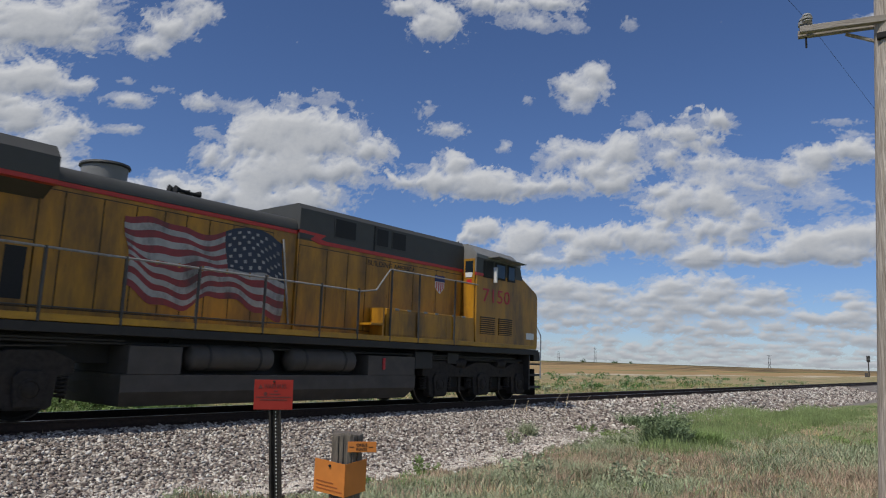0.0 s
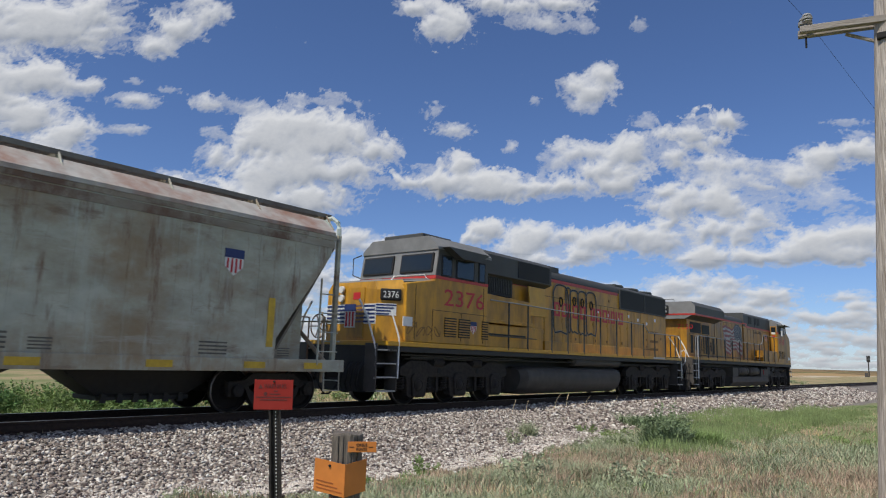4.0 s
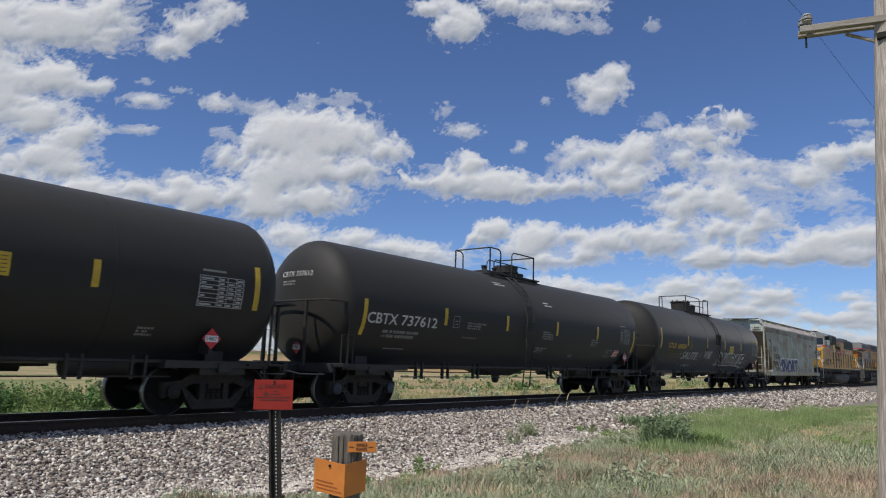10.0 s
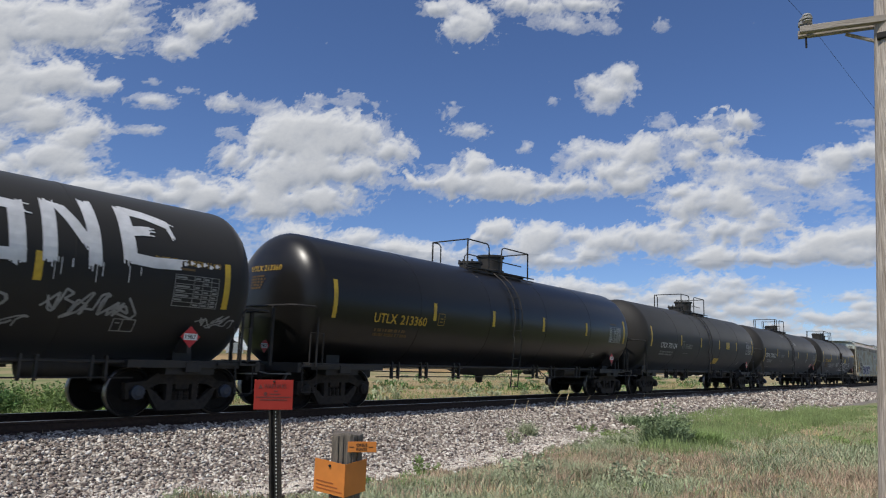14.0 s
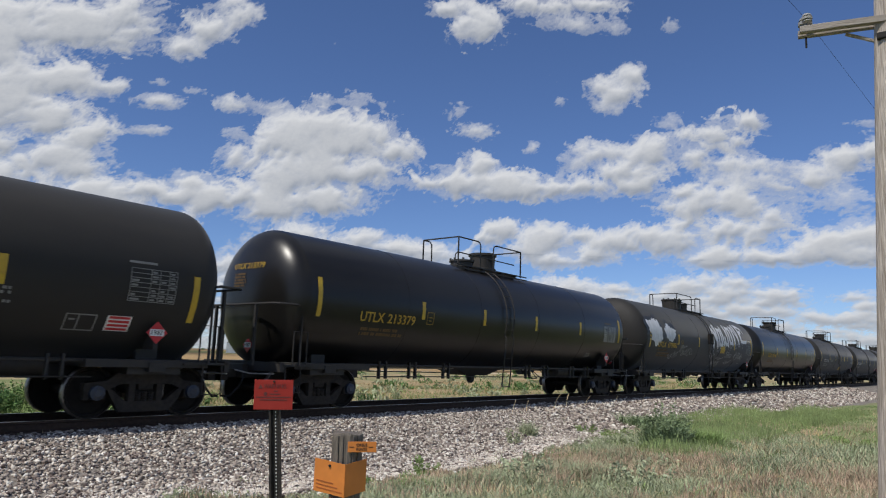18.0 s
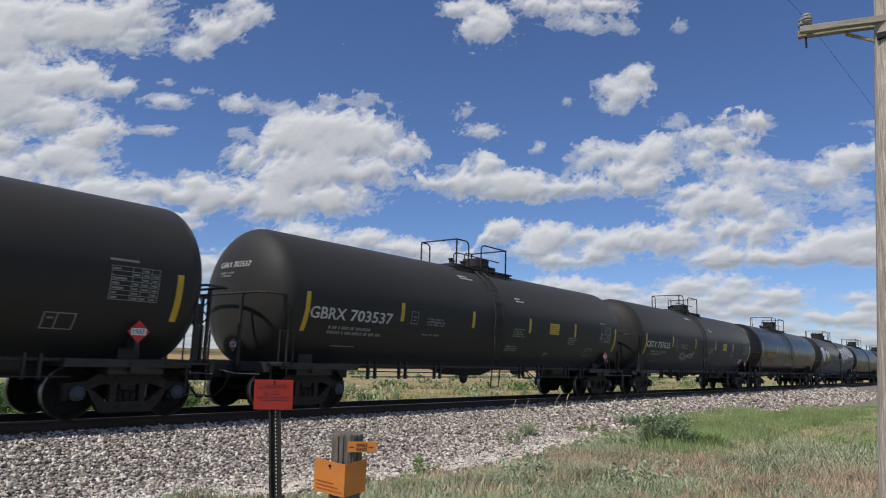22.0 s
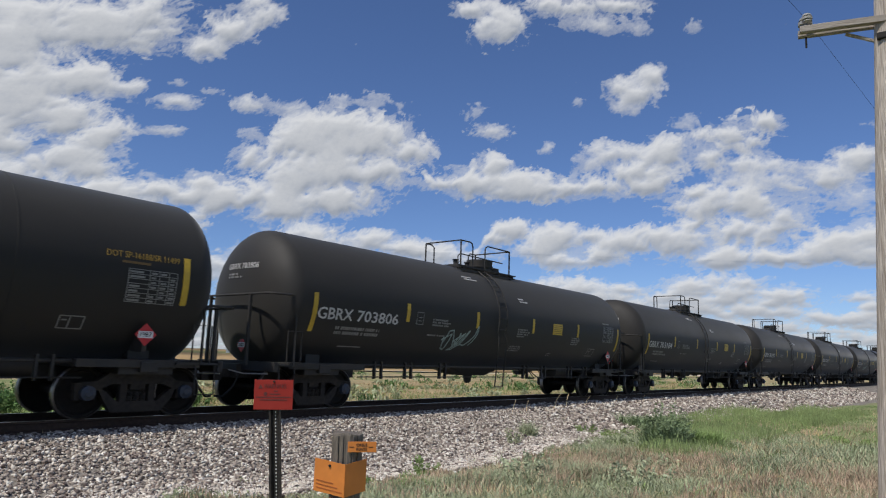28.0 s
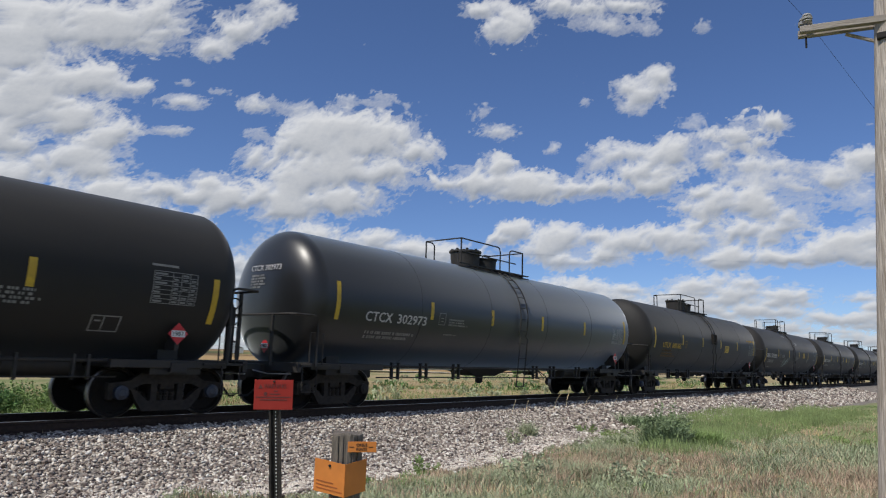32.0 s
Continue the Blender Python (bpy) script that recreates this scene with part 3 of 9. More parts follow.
    puff(18.9, 6.6, 2.2, 1.16)
    puff(17.2, 5.7, 2.6, 0.77, 0.9)
    puff(22.7, 7.2, 2.5, 0.77, 0.75)
    puff(21.9, 6.2, 2.5, 1.16)
    puff(25.6, 6.1, 2.3, 1.09)
    puff(23.5, 4.8, 2.8, 0.77, 0.9)
    puff(19.8, 4.9, 2.5, 0.77, 0.9)
    puff(14.0, 5.0, 2.7, 0.90, 0.9)
    puff(9.5, 6.0, 2.8, 1.16, 0.9)
    puff(18.4, 3.4, 1.9, 0.58)
    puff(21.9, 3.5, 2.5, 0.58, 0.9)
    puff(26.3, 3.7, 1.2, 0.51, 0.9)
    puff(30.7, 4.3, 1.8, 0.89)
    puff(28.1, 4.5, 1.5, 0.58, 0.8)
    puff(9.9, 4.1, 2.8, 0.77, 0.8)
    puff(14.5, 3.6, 2.7, 0.63, 0.8)
    puff(3.3, 5.5, 3.8, 1.03, 0.9)
    puff(-3.9, 5.8, 4.3, 1.16, 0.9)
    puff(-11.5, 6.5, 4.1, 1.28, 0.9)
    puff(-18.7, 7.2, 3.9, 1.55, 0.9)
    puff(-25.4, 7.9, 3.9, 1.15, 0.9)
    puff(-31.4, 8.1, 3.9, 1.24)
    puff(36.5, 19.6, 1.9, 2.31)
    puff(36.4, 12.6, 1.9, 2.38)
    puff(38.5, 25.6, 1.6, 1.76, 0.7)
    puff(-39.7, 14.4, 3.5, 2.84)
    puff(-42.7, 20.8, 3.0, 5.49)
    # low ranks of small clouds close up towards the horizon
    rl = random.Random(8)
    for row in range(17):
        el = 0.4 + 0.1 * row + 0.016 * row * row
        x = -46.0
        while x < 52:
            wide = rl.uniform(0.5, 1.7) * (0.7 + 0.05 * row)
            if rl.random() < 0.66:
                puff(x, el + rl.uniform(-0.14, 0.14), wide, (0.12 + 0.024 * row) * rl.uniform(0.7, 1.5), rl.uniform(0.7, 1.0))
            x += wide * rl.uniform(1.2, 2.2)
    # the field goes on past the sides and above
    for _ in range(46):
        x, y = rl.choice((rl.uniform(-60, -38), rl.uniform(39, 62))), rl.uniform(4, 34)
        for _ in range(4):
            puff(x + rl.uniform(-3, 3), y + rl.uniform(-0.8, 0.8), rl.uniform(1.5, 3.2), rl.uniform(0.7, 1.5))
    us = np.concatenate([np.arange(-64, -38, 0.7), np.arange(-38, 36.6, 0.092), np.arange(36.6, 64, 0.7)])
    vs = np.concatenate([np.arange(-0.4, 9, 0.068), np.arange(9, 31.5, 0.098), np.arange(31.5, 42, 0.7)])
    U, V = np.meshgrid(us, vs)
    heap, weight, thick, rise = (np.zeros_like(U) for _ in range(4))
    for x, y, w, h, k in puffs:
        i0, i1 = np.searchsorted(us, (x - 2.4 * w, x + 2.4 * w))
        j0, j1 = np.searchsorted(vs, (y - 2.4 * h, y + 2.4 * h))
        if i0 == i1 or j0 == j1:
            continue
        b = (vs[j0:j1][:, None] - y) / h
        e = 1.15 - 1.15 * np.sqrt(((us[i0:i1][None, :] - x) / w) ** 2 + b * b * np.where(b < 0, 1.25, 1.0))
        heap[j0:j1, i0:i1] += np.exp(5 * e)
        g = np.exp(3 * e)
        weight[j0:j1, i0:i1] += g
        thick[j0:j1, i0:i1] += g * k
        rise[j0:j1, i0:i1] += g * np.clip(b, -1, 1)
    mass = np.maximum(np.log(np.maximum(heap, 1e-9)) / 5, -1.5)
    thick, rise = thick / np.maximum(weight, 1e-6), rise / np.maximum(weight, 1e-6)
    low = np.clip((V - 3) / 6, 0, 1)
    wx, wy = billows(U * 0.3, V * 0.4, 3, 0.5, 5), billows(U * 0.3 + 40, V * 0.4, 3, 0.5, 15)
    high = billows(U * 0.42 + 0.35 * wx, V * 0.55 + 0.35 * wy, 7, 0.70, 100)
    flat = billows(U * 1.5 + 0.3 * wx, V * 2.6 + 0.3 * wy, 5, 0.66, 200)
    relief = flat + (high - flat) * low
    shreds = billows(U * 0.9 + 0.8 * wy + 20, V * 1.5 + 0.8 * wx, 5, 0.72, 300)
    dens = (0.9 + 0.35 * thick) * mass + 1.35 * relief + 1.5 * (1 - thick) * shreds + 0.08 * thick
    dens = np.where(dens > 0, dens * (0.06 + 1.05 * thick ** 2.1), dens)
    # thin torn veils round the clouds
    veil = 0.30 * np.clip(0.75 + 0.8 * mass + 0.9 * shreds, 0, 1) ** 2 * np.clip((mass + 1.2) / 1.0, 0, 1)
    dens = np.maximum(dens, veil - 0.11)

    def blurred(g, times):
        for _ in range(times):
            p = np.pad(g, 1, mode="edge")
            g = (p[:-2, 1:-1] + p[2:, 1:-1] + p[1:-1, :-2] + p[1:-1, 2:] + 2 * g) / 6
        return g

    # sun shading painted in, from behind the camera, high and left: bright crowns, grey feet
    body = blurred(np.clip(dens, 0, 1.1), 3)
    gv, gu = np.gradient(body, vs, us)
    facing = np.clip(-(gv * 0.85 - gu * 0.45), -1.6, 1.6)
    broad = blurred(np.clip(dens, 0, 1.1), 24)
    bv, bu = np.gradient(broad, vs, us)
    wide_facing = np.clip(-(bv * 0.9 - bu * 0.4), -0.8, 0.8)
    shade = 0.74 + 0.17 * rise + 0.11 * facing * np.minimum(1, 1.6 * body) * (0.3 + 0.7 * low) + 0.28 * wide_facing * np.minimum(1, 2 * broad) * (0.4 + 0.6 * low) - 0.20 * np.clip(broad - 0.45, 0, 1) + 0.10 * relief
    shade = blurred(shade, 1) - 0.10 * (1 - low)
    w = len(us)
    verts = []
    for v in vs:
        tv = math.tan(radians(v))
        depth = 45000.0 / (11.0 + 0.2 * 1197 * max(tv, -0.005))
        verts += [EYE + ahead * depth + right * (depth * math.tan(radians(u))) + Vector((0, 0, depth * tv)) for u in us]
    faces = [(j * w + i, j * w + i + 1, (j + 1) * w + i + 1, (j + 1) * w + i) for j in range(len(vs) - 1) for i in range(w - 1)]
    me = bpy.data.meshes.new("clouds")
    me.from_pydata(verts, [], faces)
    me.attributes.new("puffiness", "FLOAT", "POINT").data.foreach_set("value", dens.astype(np.float32).ravel())
    me.attributes.new("painted_shade", "FLOAT", "POINT").data.foreach_set("value", np.clip(shade, 0, 1.2).astype(np.float32).ravel())
    lay = me.uv_layers.new(name="angles")
    idx = np.empty(len(me.loops), dtype=np.int32)
    me.loops.foreach_get("vertex_index", idx)
    lay.data.foreach_set("uv", np.stack([U.ravel(), V.ravel()], 1)[idx].astype(np.float32).ravel())
    m = bpy.data.materials.new("glowing cumulus with painted sun shading")
    m.use_nodes = True
    n, l = m.node_tree.nodes, m.node_tree.links
    n.remove(n["Principled BSDF"])
    tc = n.new("ShaderNodeUVMap")
    tc.uv_map = "angles"

    def nz(scale, detail, rough, sy=1.0):
        mp = n.new("ShaderNodeMapping")
        mp.inputs["Scale"].default_value = (1, sy, 1)
        l.new(tc.outputs[0], mp.inputs[0])
        t = n.new("ShaderNodeTexNoise")
        t.inputs["Scale"].default_value, t.inputs["Detail"].default_value, t.inputs["Roughness"].default_value = scale, detail, rough
        l.new(mp.outputs[0], t.inputs["Vector"])
        return t.outputs["Fac"]

    def mth(op, a, b_=0.0):
        x = n.new("ShaderNodeMath")
        x.operation = op
        for i, v in enumerate((a, b_)):
            if isinstance(v, float):
                x.inputs[i].default_value = v
            else:
                l.new(v, x.inputs[i])
        return x.outputs[0]

    def attr(name):
        a = n.new("ShaderNodeAttribute")
        a.attribute_name = name
        return a.outputs["Fac"]

    small = mth("SUBTRACT", nz(3.2, 4, 0.6, 1.3), 0.5)
    d = mth("MAXIMUM", mth("ADD", attr("puffiness"), mth("MULTIPLY", small, 0.2)), 0.0)
    al = mth("SUBTRACT", 1.0, mth("POWER", 2.718, mth("MULTIPLY", d, -3.0)))
    # the glow takes its colour from the painted shading: white crowns, thick feet grey
    g = mth("ADD", attr("painted_shade"), mth("MULTIPLY", small, 0.16))
    sh = n.new("ShaderNodeMapRange")
    sh.inputs[1].default_value, sh.inputs[2].default_value = 0.98, 0.10
    l.new(g, sh.inputs[0])
    col = n.new("ShaderNodeValToRGB")
    col.color_ramp.elements[0].color = (0.72, 0.725, 0.735, 1)
    col.color_ramp.elements[1].color = (0.28, 0.31, 0.36, 1)
    middle = col.color_ramp.elements.new(0.45)
    middle.color = (0.50, 0.518, 0.55, 1)
    l.new(sh.outputs[0], col.inputs[0])
    em, tr, mx = n.new("ShaderNodeEmission"), n.new("ShaderNodeBsdfTransparent"), n.new("ShaderNodeMixShader")
    l.new(col.outputs[0], em.inputs[0])
    l.new(al, mx.inputs[0])
    l.new(tr.outputs[0], mx.inputs[1])
    l.new(em.outputs[0], mx.inputs[2])
    l.new(mx.outputs[0], n["Material Output"].inputs[0])
    me.materials.append(m)
    # unseen glowing sheet added overhead and behind for less blue fill, clear round the sun
    n = 90
    back, spots, levels, shades = bpy.data.meshes.new("unseen_cloud_fill"), [], [], []
    for j in range(n):
        for i in range(n):
            p = ahead * (-9000 + 10600 * j / (n - 1)) + right * (-9000 + 18000 * i / (n - 1)) + Vector((0, 0, 1500))
            spots.append(p)
            near_sun = (p - SUN_WAY * (1500 / SUN_WAY.z)).length
            q = 0.15 + 0.8 * noise.fractal((p.x / 900, p.y / 900, 3.0), 1.0, 2.0, 4)
            levels.append(-1.0 if near_sun < 900 else min(0.8, q) - 0.8 * max(0.0, (1500 - near_sun) / 600))
            shades.append(0.6)
    back.from_pydata(spots, [], [(j * n + i, j * n + i + 1, (j + 1) * n + i + 1, (j + 1) * n + i) for j in range(n - 1) for i in range(n - 1)])
    back.attributes.new("puffiness", "FLOAT", "POINT").data.foreach_set("value", np.array(levels, dtype=np.float32))
    back.attributes.new("painted_shade", "FLOAT", "POINT").data.foreach_set("value", np.array(shades, dtype=np.float32))
    lay = back.uv_layers.new(name="angles")
    idx = np.empty(len(back.loops), dtype=np.int32)
    back.loops.foreach_get("vertex_index", idx)
    lay.data.foreach_set("uv", np.array([(p.x / 60, p.y / 60) for p in spots], dtype=np.float32)[idx].ravel())
    back.materials.append(m)
    tagged(new("cloud_backdrop", back), "unseen glowing cloud sheet overhead, added for less blue fill light", "clouds", kind="structure")
    return tagged(new("cloud_backdrop", me), "drifting white cumulus clouds in a blue sky", "clouds", kind="structure")


clouds = build_clouds()


# ---- running gear ----
WHEELSETS = []


def wheelset(parent, x, r):
    """Two wheels on an axle, in its truck's space."""
    bm = bmesh.new()
    for s in (-1, 1):
        lathe(bm, [(-0.070 * s, r * 0.93), (-0.066 * s, r), (0.055 * s, r * 0.985), (0.060 * s, r * 0.84), (0.0, r * 0.78), (-0.01 * s, r * 0.42), (0.03 * s, r * 0.33), (0.05 * s, r * 0.27)][:: -1 if s < 0 else 1], (0, 0.76 * s, 0), "y", 28)
    lathe(bm, [(-1.0, 0.08), (1.0, 0.08)], (0, 0, 0), "y", 10)
    bmesh.ops.recalc_face_normals(bm, faces=list(bm.faces))
    ob = part("wheelset", bm, M_WHEEL, parent, smooth=True)
    ob.location = (x, 0, r)
    WHEELSETS.append((ob, r))
    rim = bmesh.new()
    for s in (-1, 1):
        k = rim.verts
        a = [k.new((r * 1.002 * math.cos(i * math.tau / 28), 0.76 * s - 0.066, r * 1.002 * math.sin(i * math.tau / 28))) for i in range(28)]
        b = [k.new((r * 0.992 * math.cos(i * math.tau / 28), 0.76 * s + 0.05, r * 0.992 * math.sin(i * math.tau / 28))) for i in range(28)]
        for i in range(28):
            rim.faces.new((a[i], a[(i + 1) % 28], b[(i + 1) % 28], b[i]))
        c = [k.new((r * 0.95 * math.cos(i * math.tau / 28), 0.76 * s - 0.078, r * 0.95 * math.sin(i * math.tau / 28))) for i in range(28)]
        for i in range(28):
            rim.faces.new((c[i], c[(i + 1) % 28], a[(i + 1) % 28], a[i]))
    me = bpy.data.meshes.new("tread")
    rim.to_mesh(me)
    rim.free()
    me.materials.append(M_TREAD)
    ob.data.materials.append(M_TREAD)
    # the tread belongs to the wheelset's own mesh
    bm = bmesh.new()
    bm.from_mesh(ob.data)
    n0 = len(bm.faces)
    bm.from_mesh(me)
    bm.faces.ensure_lookup_table()
    for f in bm.faces[n0:]:
        f.material_index = 1
    bm.to_mesh(ob.data)
    bm.free()
    return ob


def freight_truck(car, x, caps):
    """A three-piece freight truck."""
    t = part("truck", B((-0.2, 0.2, -0.95, 0.95, 0.42, 0.68), (-0.14, 0.14, -1.06, 1.06, 0.5, 0.62), bevel=0.02), M_TRUCK, car)
    t.location = (x, 0, 0)
    for s in (-1, 1):
        bm = bmesh.new()
        top = [(-1.10, 0.50), (-1.10, 0.62), (-0.72, 0.66), (-0.52, 0.80), (0.52, 0.80), (0.72, 0.66), (1.10, 0.62), (1.10, 0.50), (0.70, 0.50), (0.48, 0.60), (-0.48, 0.60), (-0.70, 0.50)]
        low = [(-0.72, 0.54), (-0.60, 0.50), (-0.36, 0.30), (0.36, 0.30), (0.60, 0.50), (0.72, 0.54), (0.64, 0.34), (0.46, 0.12), (-0.46, 0.12), (-0.62, 0.36)]
        prism(top, s * 1.0 - 0.07, s * 1.0 + 0.07, bm)
        prism(low, s * 1.0 - 0.068, s * 1.0 + 0.068, bm)
        for q in (-1, 1):
            prism([(q * 0.20, 0.22), (q * 0.32, 0.22), (q * 0.32, 0.70), (q * 0.20, 0.70)][:: q], s * 1.0 - 0.066, s * 1.0 + 0.066, bm)
            prism([(q * 0.74, 0.34), (q * 0.80, 0.34), (q * 0.80, 0.56), (q * 0.74, 0.56)][:: q], s * 1.0 - 0.064, s * 1.0 + 0.064, bm)
            prism([(q * 1.00, 0.34), (q * 1.08, 0.34), (q * 1.08, 0.56), (q * 1.00, 0.56)][:: q], s * 1.0 - 0.064, s * 1.0 + 0.064, bm)
        part("side_frame", bm, M_TRUCK, t)
        sp = bmesh.new()
        for k in (-0.12, 0.0, 0.12):
            pts = [(k + 0.045 * math.cos(a * 0.9), s * 1.0 + 0.05 * math.sin(a * 0.9), 0.27 + a * 0.0042) for a in range(0, 48)]
            tube(sp, pts, 0.014, 5)
        part("spring_nest", sp, M_TRUCK, t)
        for q in (-1, 1):
            bm = turned([(-0.10, 0.10), (-0.02, 0.105), (0.10, 0.105), (0.12, 0.07), (0.13, 0.06)] if s > 0 else [(-0.13, 0.06), (-0.12, 0.07), (-0.10, 0.125), (0.02, 0.125), (0.10, 0.10)], (q * 0.889, s * 1.05, 0.457), "y", 16)
            part("bearing_cap", bm, caps, t, smooth=True)
    for q in (-1, 1):
        wheelset(t, q * 0.889, 0.457)
        part("brake_beam", B((q * 0.36 - 0.04, q * 0.36 + 0.04, -0.75, 0.75, 0.36, 0.46)), M_TRUCK, t)
    return t


def coupler(car, x, s):
    bm = B((min(x, x + s * 0.5), max(x, x + s * 0.5), -0.09, 0.09, 0.68, 0.86))
    prism([(x + s * 0.42, 0.62), (x + s * 0.72, 0.62), (x + s * 0.76, 0.92), (x + s * 0.42, 0.92)][:: s], -0.15, 0.11, bm)
    part("coupler", bm, M_TRUCK, car)
    hose = [(x + s * 0.1, -0.32, 0.78), (x + s * 0.25, -0.34, 0.5), (x + s * 0.45, -0.3, 0.3), (x + s * 0.62, -0.22, 0.3)]
    part("air_hose", T(hose, 0.024, 6), M_DARK, car)


# ---- tank cars ----
BRAKE_Y = -0.70
BAR_X = {"A": (-7.62, -4.58, -1.60, 1.42, 4.40, 7.62), "B": (-7.68, -4.17, -1.45, 1.40, 4.38, 7.55), "C": (-7.62, -4.32, -1.56, 1.27, 4.17, 7.52)}
HEAD_IN, HEAD_DEEP, HEAD_FULL = 1.20, 0.66, 0.80


def tank_car(R, zc, L, shell, style, caps):
    """A black tank car: its shell, fittings, underframe and trucks. L is the length over the couplers."""
    car = thing("tank_car", "black tank car with yellow reflective bars coupled in a moving train", "tank car", "tank cars of the train")
    h = L / 2
    e = h - 1.50          # where the straight shell ends
    prof = []
    for k in range(0, 15):
        a = math.pi / 2 * k / 14
        prof.append((-h + HEAD_IN - HEAD_DEEP * math.cos(a), max(0.02, R * math.sin(a) ** HEAD_FULL)))
    prof += [(x, R) for x in (-e * 0.5, 0.0, e * 0.5)]
    prof += [(-x - 0.10, r) for x, r in prof[:15][::-1]]
    part("tank_shell", turned(prof, (0, 0, zc), "x", 64), shell, car, smooth=True)
    if style != "A":
        for x in (-e * 0.62, -e * 0.21, e * 0.21, e * 0.62):
            part("weld_band", turned([(-0.02, R - 0.01), (-0.015, R + 0.006), (0.015, R + 0.006), (0.02, R - 0.01)], (x, 0, zc), "x", 64), shell, car, smooth=True)
    # reflective bars on the near side
    for i, x in enumerate(BAR_X[style]):
        tall = 0.88 if i in (0, 5) else 0.46
        top = 0.10 if style == "A" else (0.43 if style == "B" else 0.38) if i in (0, 5) else 0.17
        bm = strips([(0, 0, 0.12, tall)])
        bm = on_tank(bm, x - 0.06, zc + R * math.sin(math.asin(top / R) - tall / R), R, zc, 0.004)
        part("reflective_bar", bm, M_YEL_BAR, car)
    # top platform, railing and fittings
    zt = zc + R
    g = bmesh.new()
    for y in (-0.62, 0.62):
        for k in range(5):
            box(g, -1.45, 1.45, y - 0.17 + k * 0.075, y - 0.14 + k * 0.075, zt - 0.06, zt - 0.03)
        for k in range(16):
            box(g, -1.45 + k * 0.19, -1.42 + k * 0.19, y - 0.19, y + 0.19, zt - 0.075, zt - 0.04)
    part("platform_grating", g, M_BLACK, car)
    for x in (-1.3, -0.5, 0.5, 1.3):
        part("platform_bracket", B((x - 0.03, x + 0.03, -0.8, 0.8, zt - 0.16, zt - 0.075)), M_BLACK, car)
    hz = zt + {"A": 0.75, "B": 0.80, "C": 0.73}[style]
    yr = 0.70
    # near-side rails with a gap for the ladder, cross rails at both ends, short returns on the far side
    r0, r1, f0, f1 = {"A": (-1.40, -0.80, -0.15, 1.22), "B": (-1.68, -0.55, 0.15, 1.75), "C": (-2.0, 0.08, 0.62, 1.42)}[style]
    for s, c, q in ((-1, r0, r1), (1, f1, f0)):
        near = [(q, -yr, zt - 0.08), (q, -yr, hz - 0.14), (q + s * 0.04, -yr, hz - 0.04), (q + s * 0.14, -yr, hz), (c, -yr, hz)]
        part("platform_railing", T(near, 0.022, 7), M_BLACK, car, smooth=True)
        part("cross_rail", T([(c, -yr, hz), (c, yr, hz)], 0.022, 7), M_BLACK, car, smooth=True)
        far = [(c, yr, hz), (c - s * 0.3, yr, hz), (c - s * 0.4, yr, hz - 0.08), (c - s * 0.42, yr, zt - 0.08)]
        part("platform_railing", T(far, 0.022, 7), M_BLACK, car, smooth=True)
        for y in (-yr, yr):
            part("railing_post", T([(c, y, zt - 0.08), (c, y, hz)], 0.026, 7), M_BLACK, car)
    part("middle_rail", T([(r0 + 0.1, -yr + 0.2, zt - 0.05), (r0 + 0.12, -yr + 0.2, zt + 0.3), (r0 + 0.22, -yr + 0.2, zt + 0.38), (f1 - 0.1, -yr + 0.2, zt + 0.36)], 0.018, 6), M_BLACK, car)
    for z in (-0.13, -0.03):
        part("toe_rail", B((r0 - 0.2, f1 + 0.25, -yr - 0.1, -yr - 0.07, zt + z - 0.035, zt + z)), M_BLACK, car)
    if style == "A":
        part("manway", turned([(-0.1, 0.40), (0.16, 0.40), (0.16, 0.45), (0.21, 0.45), (0.21, 0.41), (0.36, 0.43), (0.40, 0.43), (0.41, 0.05)], (0.52, 0.0, zt), "z", 28), M_BLACK, car, smooth=True)
        part("valve_housing", turned([(-0.1, 0.27), (0.20, 0.27), (0.22, 0.24), (0.23, 0.03)], (1.18, 0.0, zt), "z", 24), M_BLACK, car, smooth=True)
        part("fittings_plate", B((-1.1, -0.05, -0.35, 0.35, zt - 0.03, zt + 0.09), bevel=0.012), M_BLACK, car)
        for x, y in ((-0.95, -0.15), (-0.6, 0.1), (-0.3, -0.1)):
            part("valve", turned([(0.09, 0.07), (0.2, 0.07), (0.22, 0.1), (0.25, 0.1), (0.26, 0.03)], (x, y, zt), "z", 12), M_BLACK, car)
    elif style == "B":
        part("manway", turned([(-0.1, 0.40), (0.06, 0.46), (0.10, 0.46), (0.12, 0.40), (0.52, 0.42), (0.53, 0.47), (0.60, 0.47), (0.62, 0.05)], (0.52, 0.0, zt), "z", 28), M_BLACK, car, smooth=True)
        part("valve_housing", turned([(-0.1, 0.36), (0.18, 0.36), (0.19, 0.4), (0.25, 0.4), (0.26, 0.03)], (-0.6, 0.0, zt), "z", 24), M_BLACK, car, smooth=True)
        for q in range(8):
            a = q * math.tau / 8
            cx, cy = -0.6 + 0.36 * math.cos(a), 0.36 * math.sin(a)
            part("cover_bolt", B((cx - 0.025, cx + 0.025, cy - 0.025, cy + 0.025, zt + 0.25, zt + 0.31)), M_BLACK, car)
    else:
        part("manway", turned([(-0.1, 0.44), (0.2, 0.46), (0.44, 0.48), (0.46, 0.52), (0.52, 0.52), (0.54, 0.05)], (-0.88, 0.0, zt), "z", 28), M_BLACK, car, smooth=True)
        part("valve_housing", turned([(-0.1, 0.42), (0.32, 0.44), (0.34, 0.47), (0.38, 0.47), (0.4, 0.03)], (0.1, 0.0, zt), "z", 24), M_BLACK, car, smooth=True)
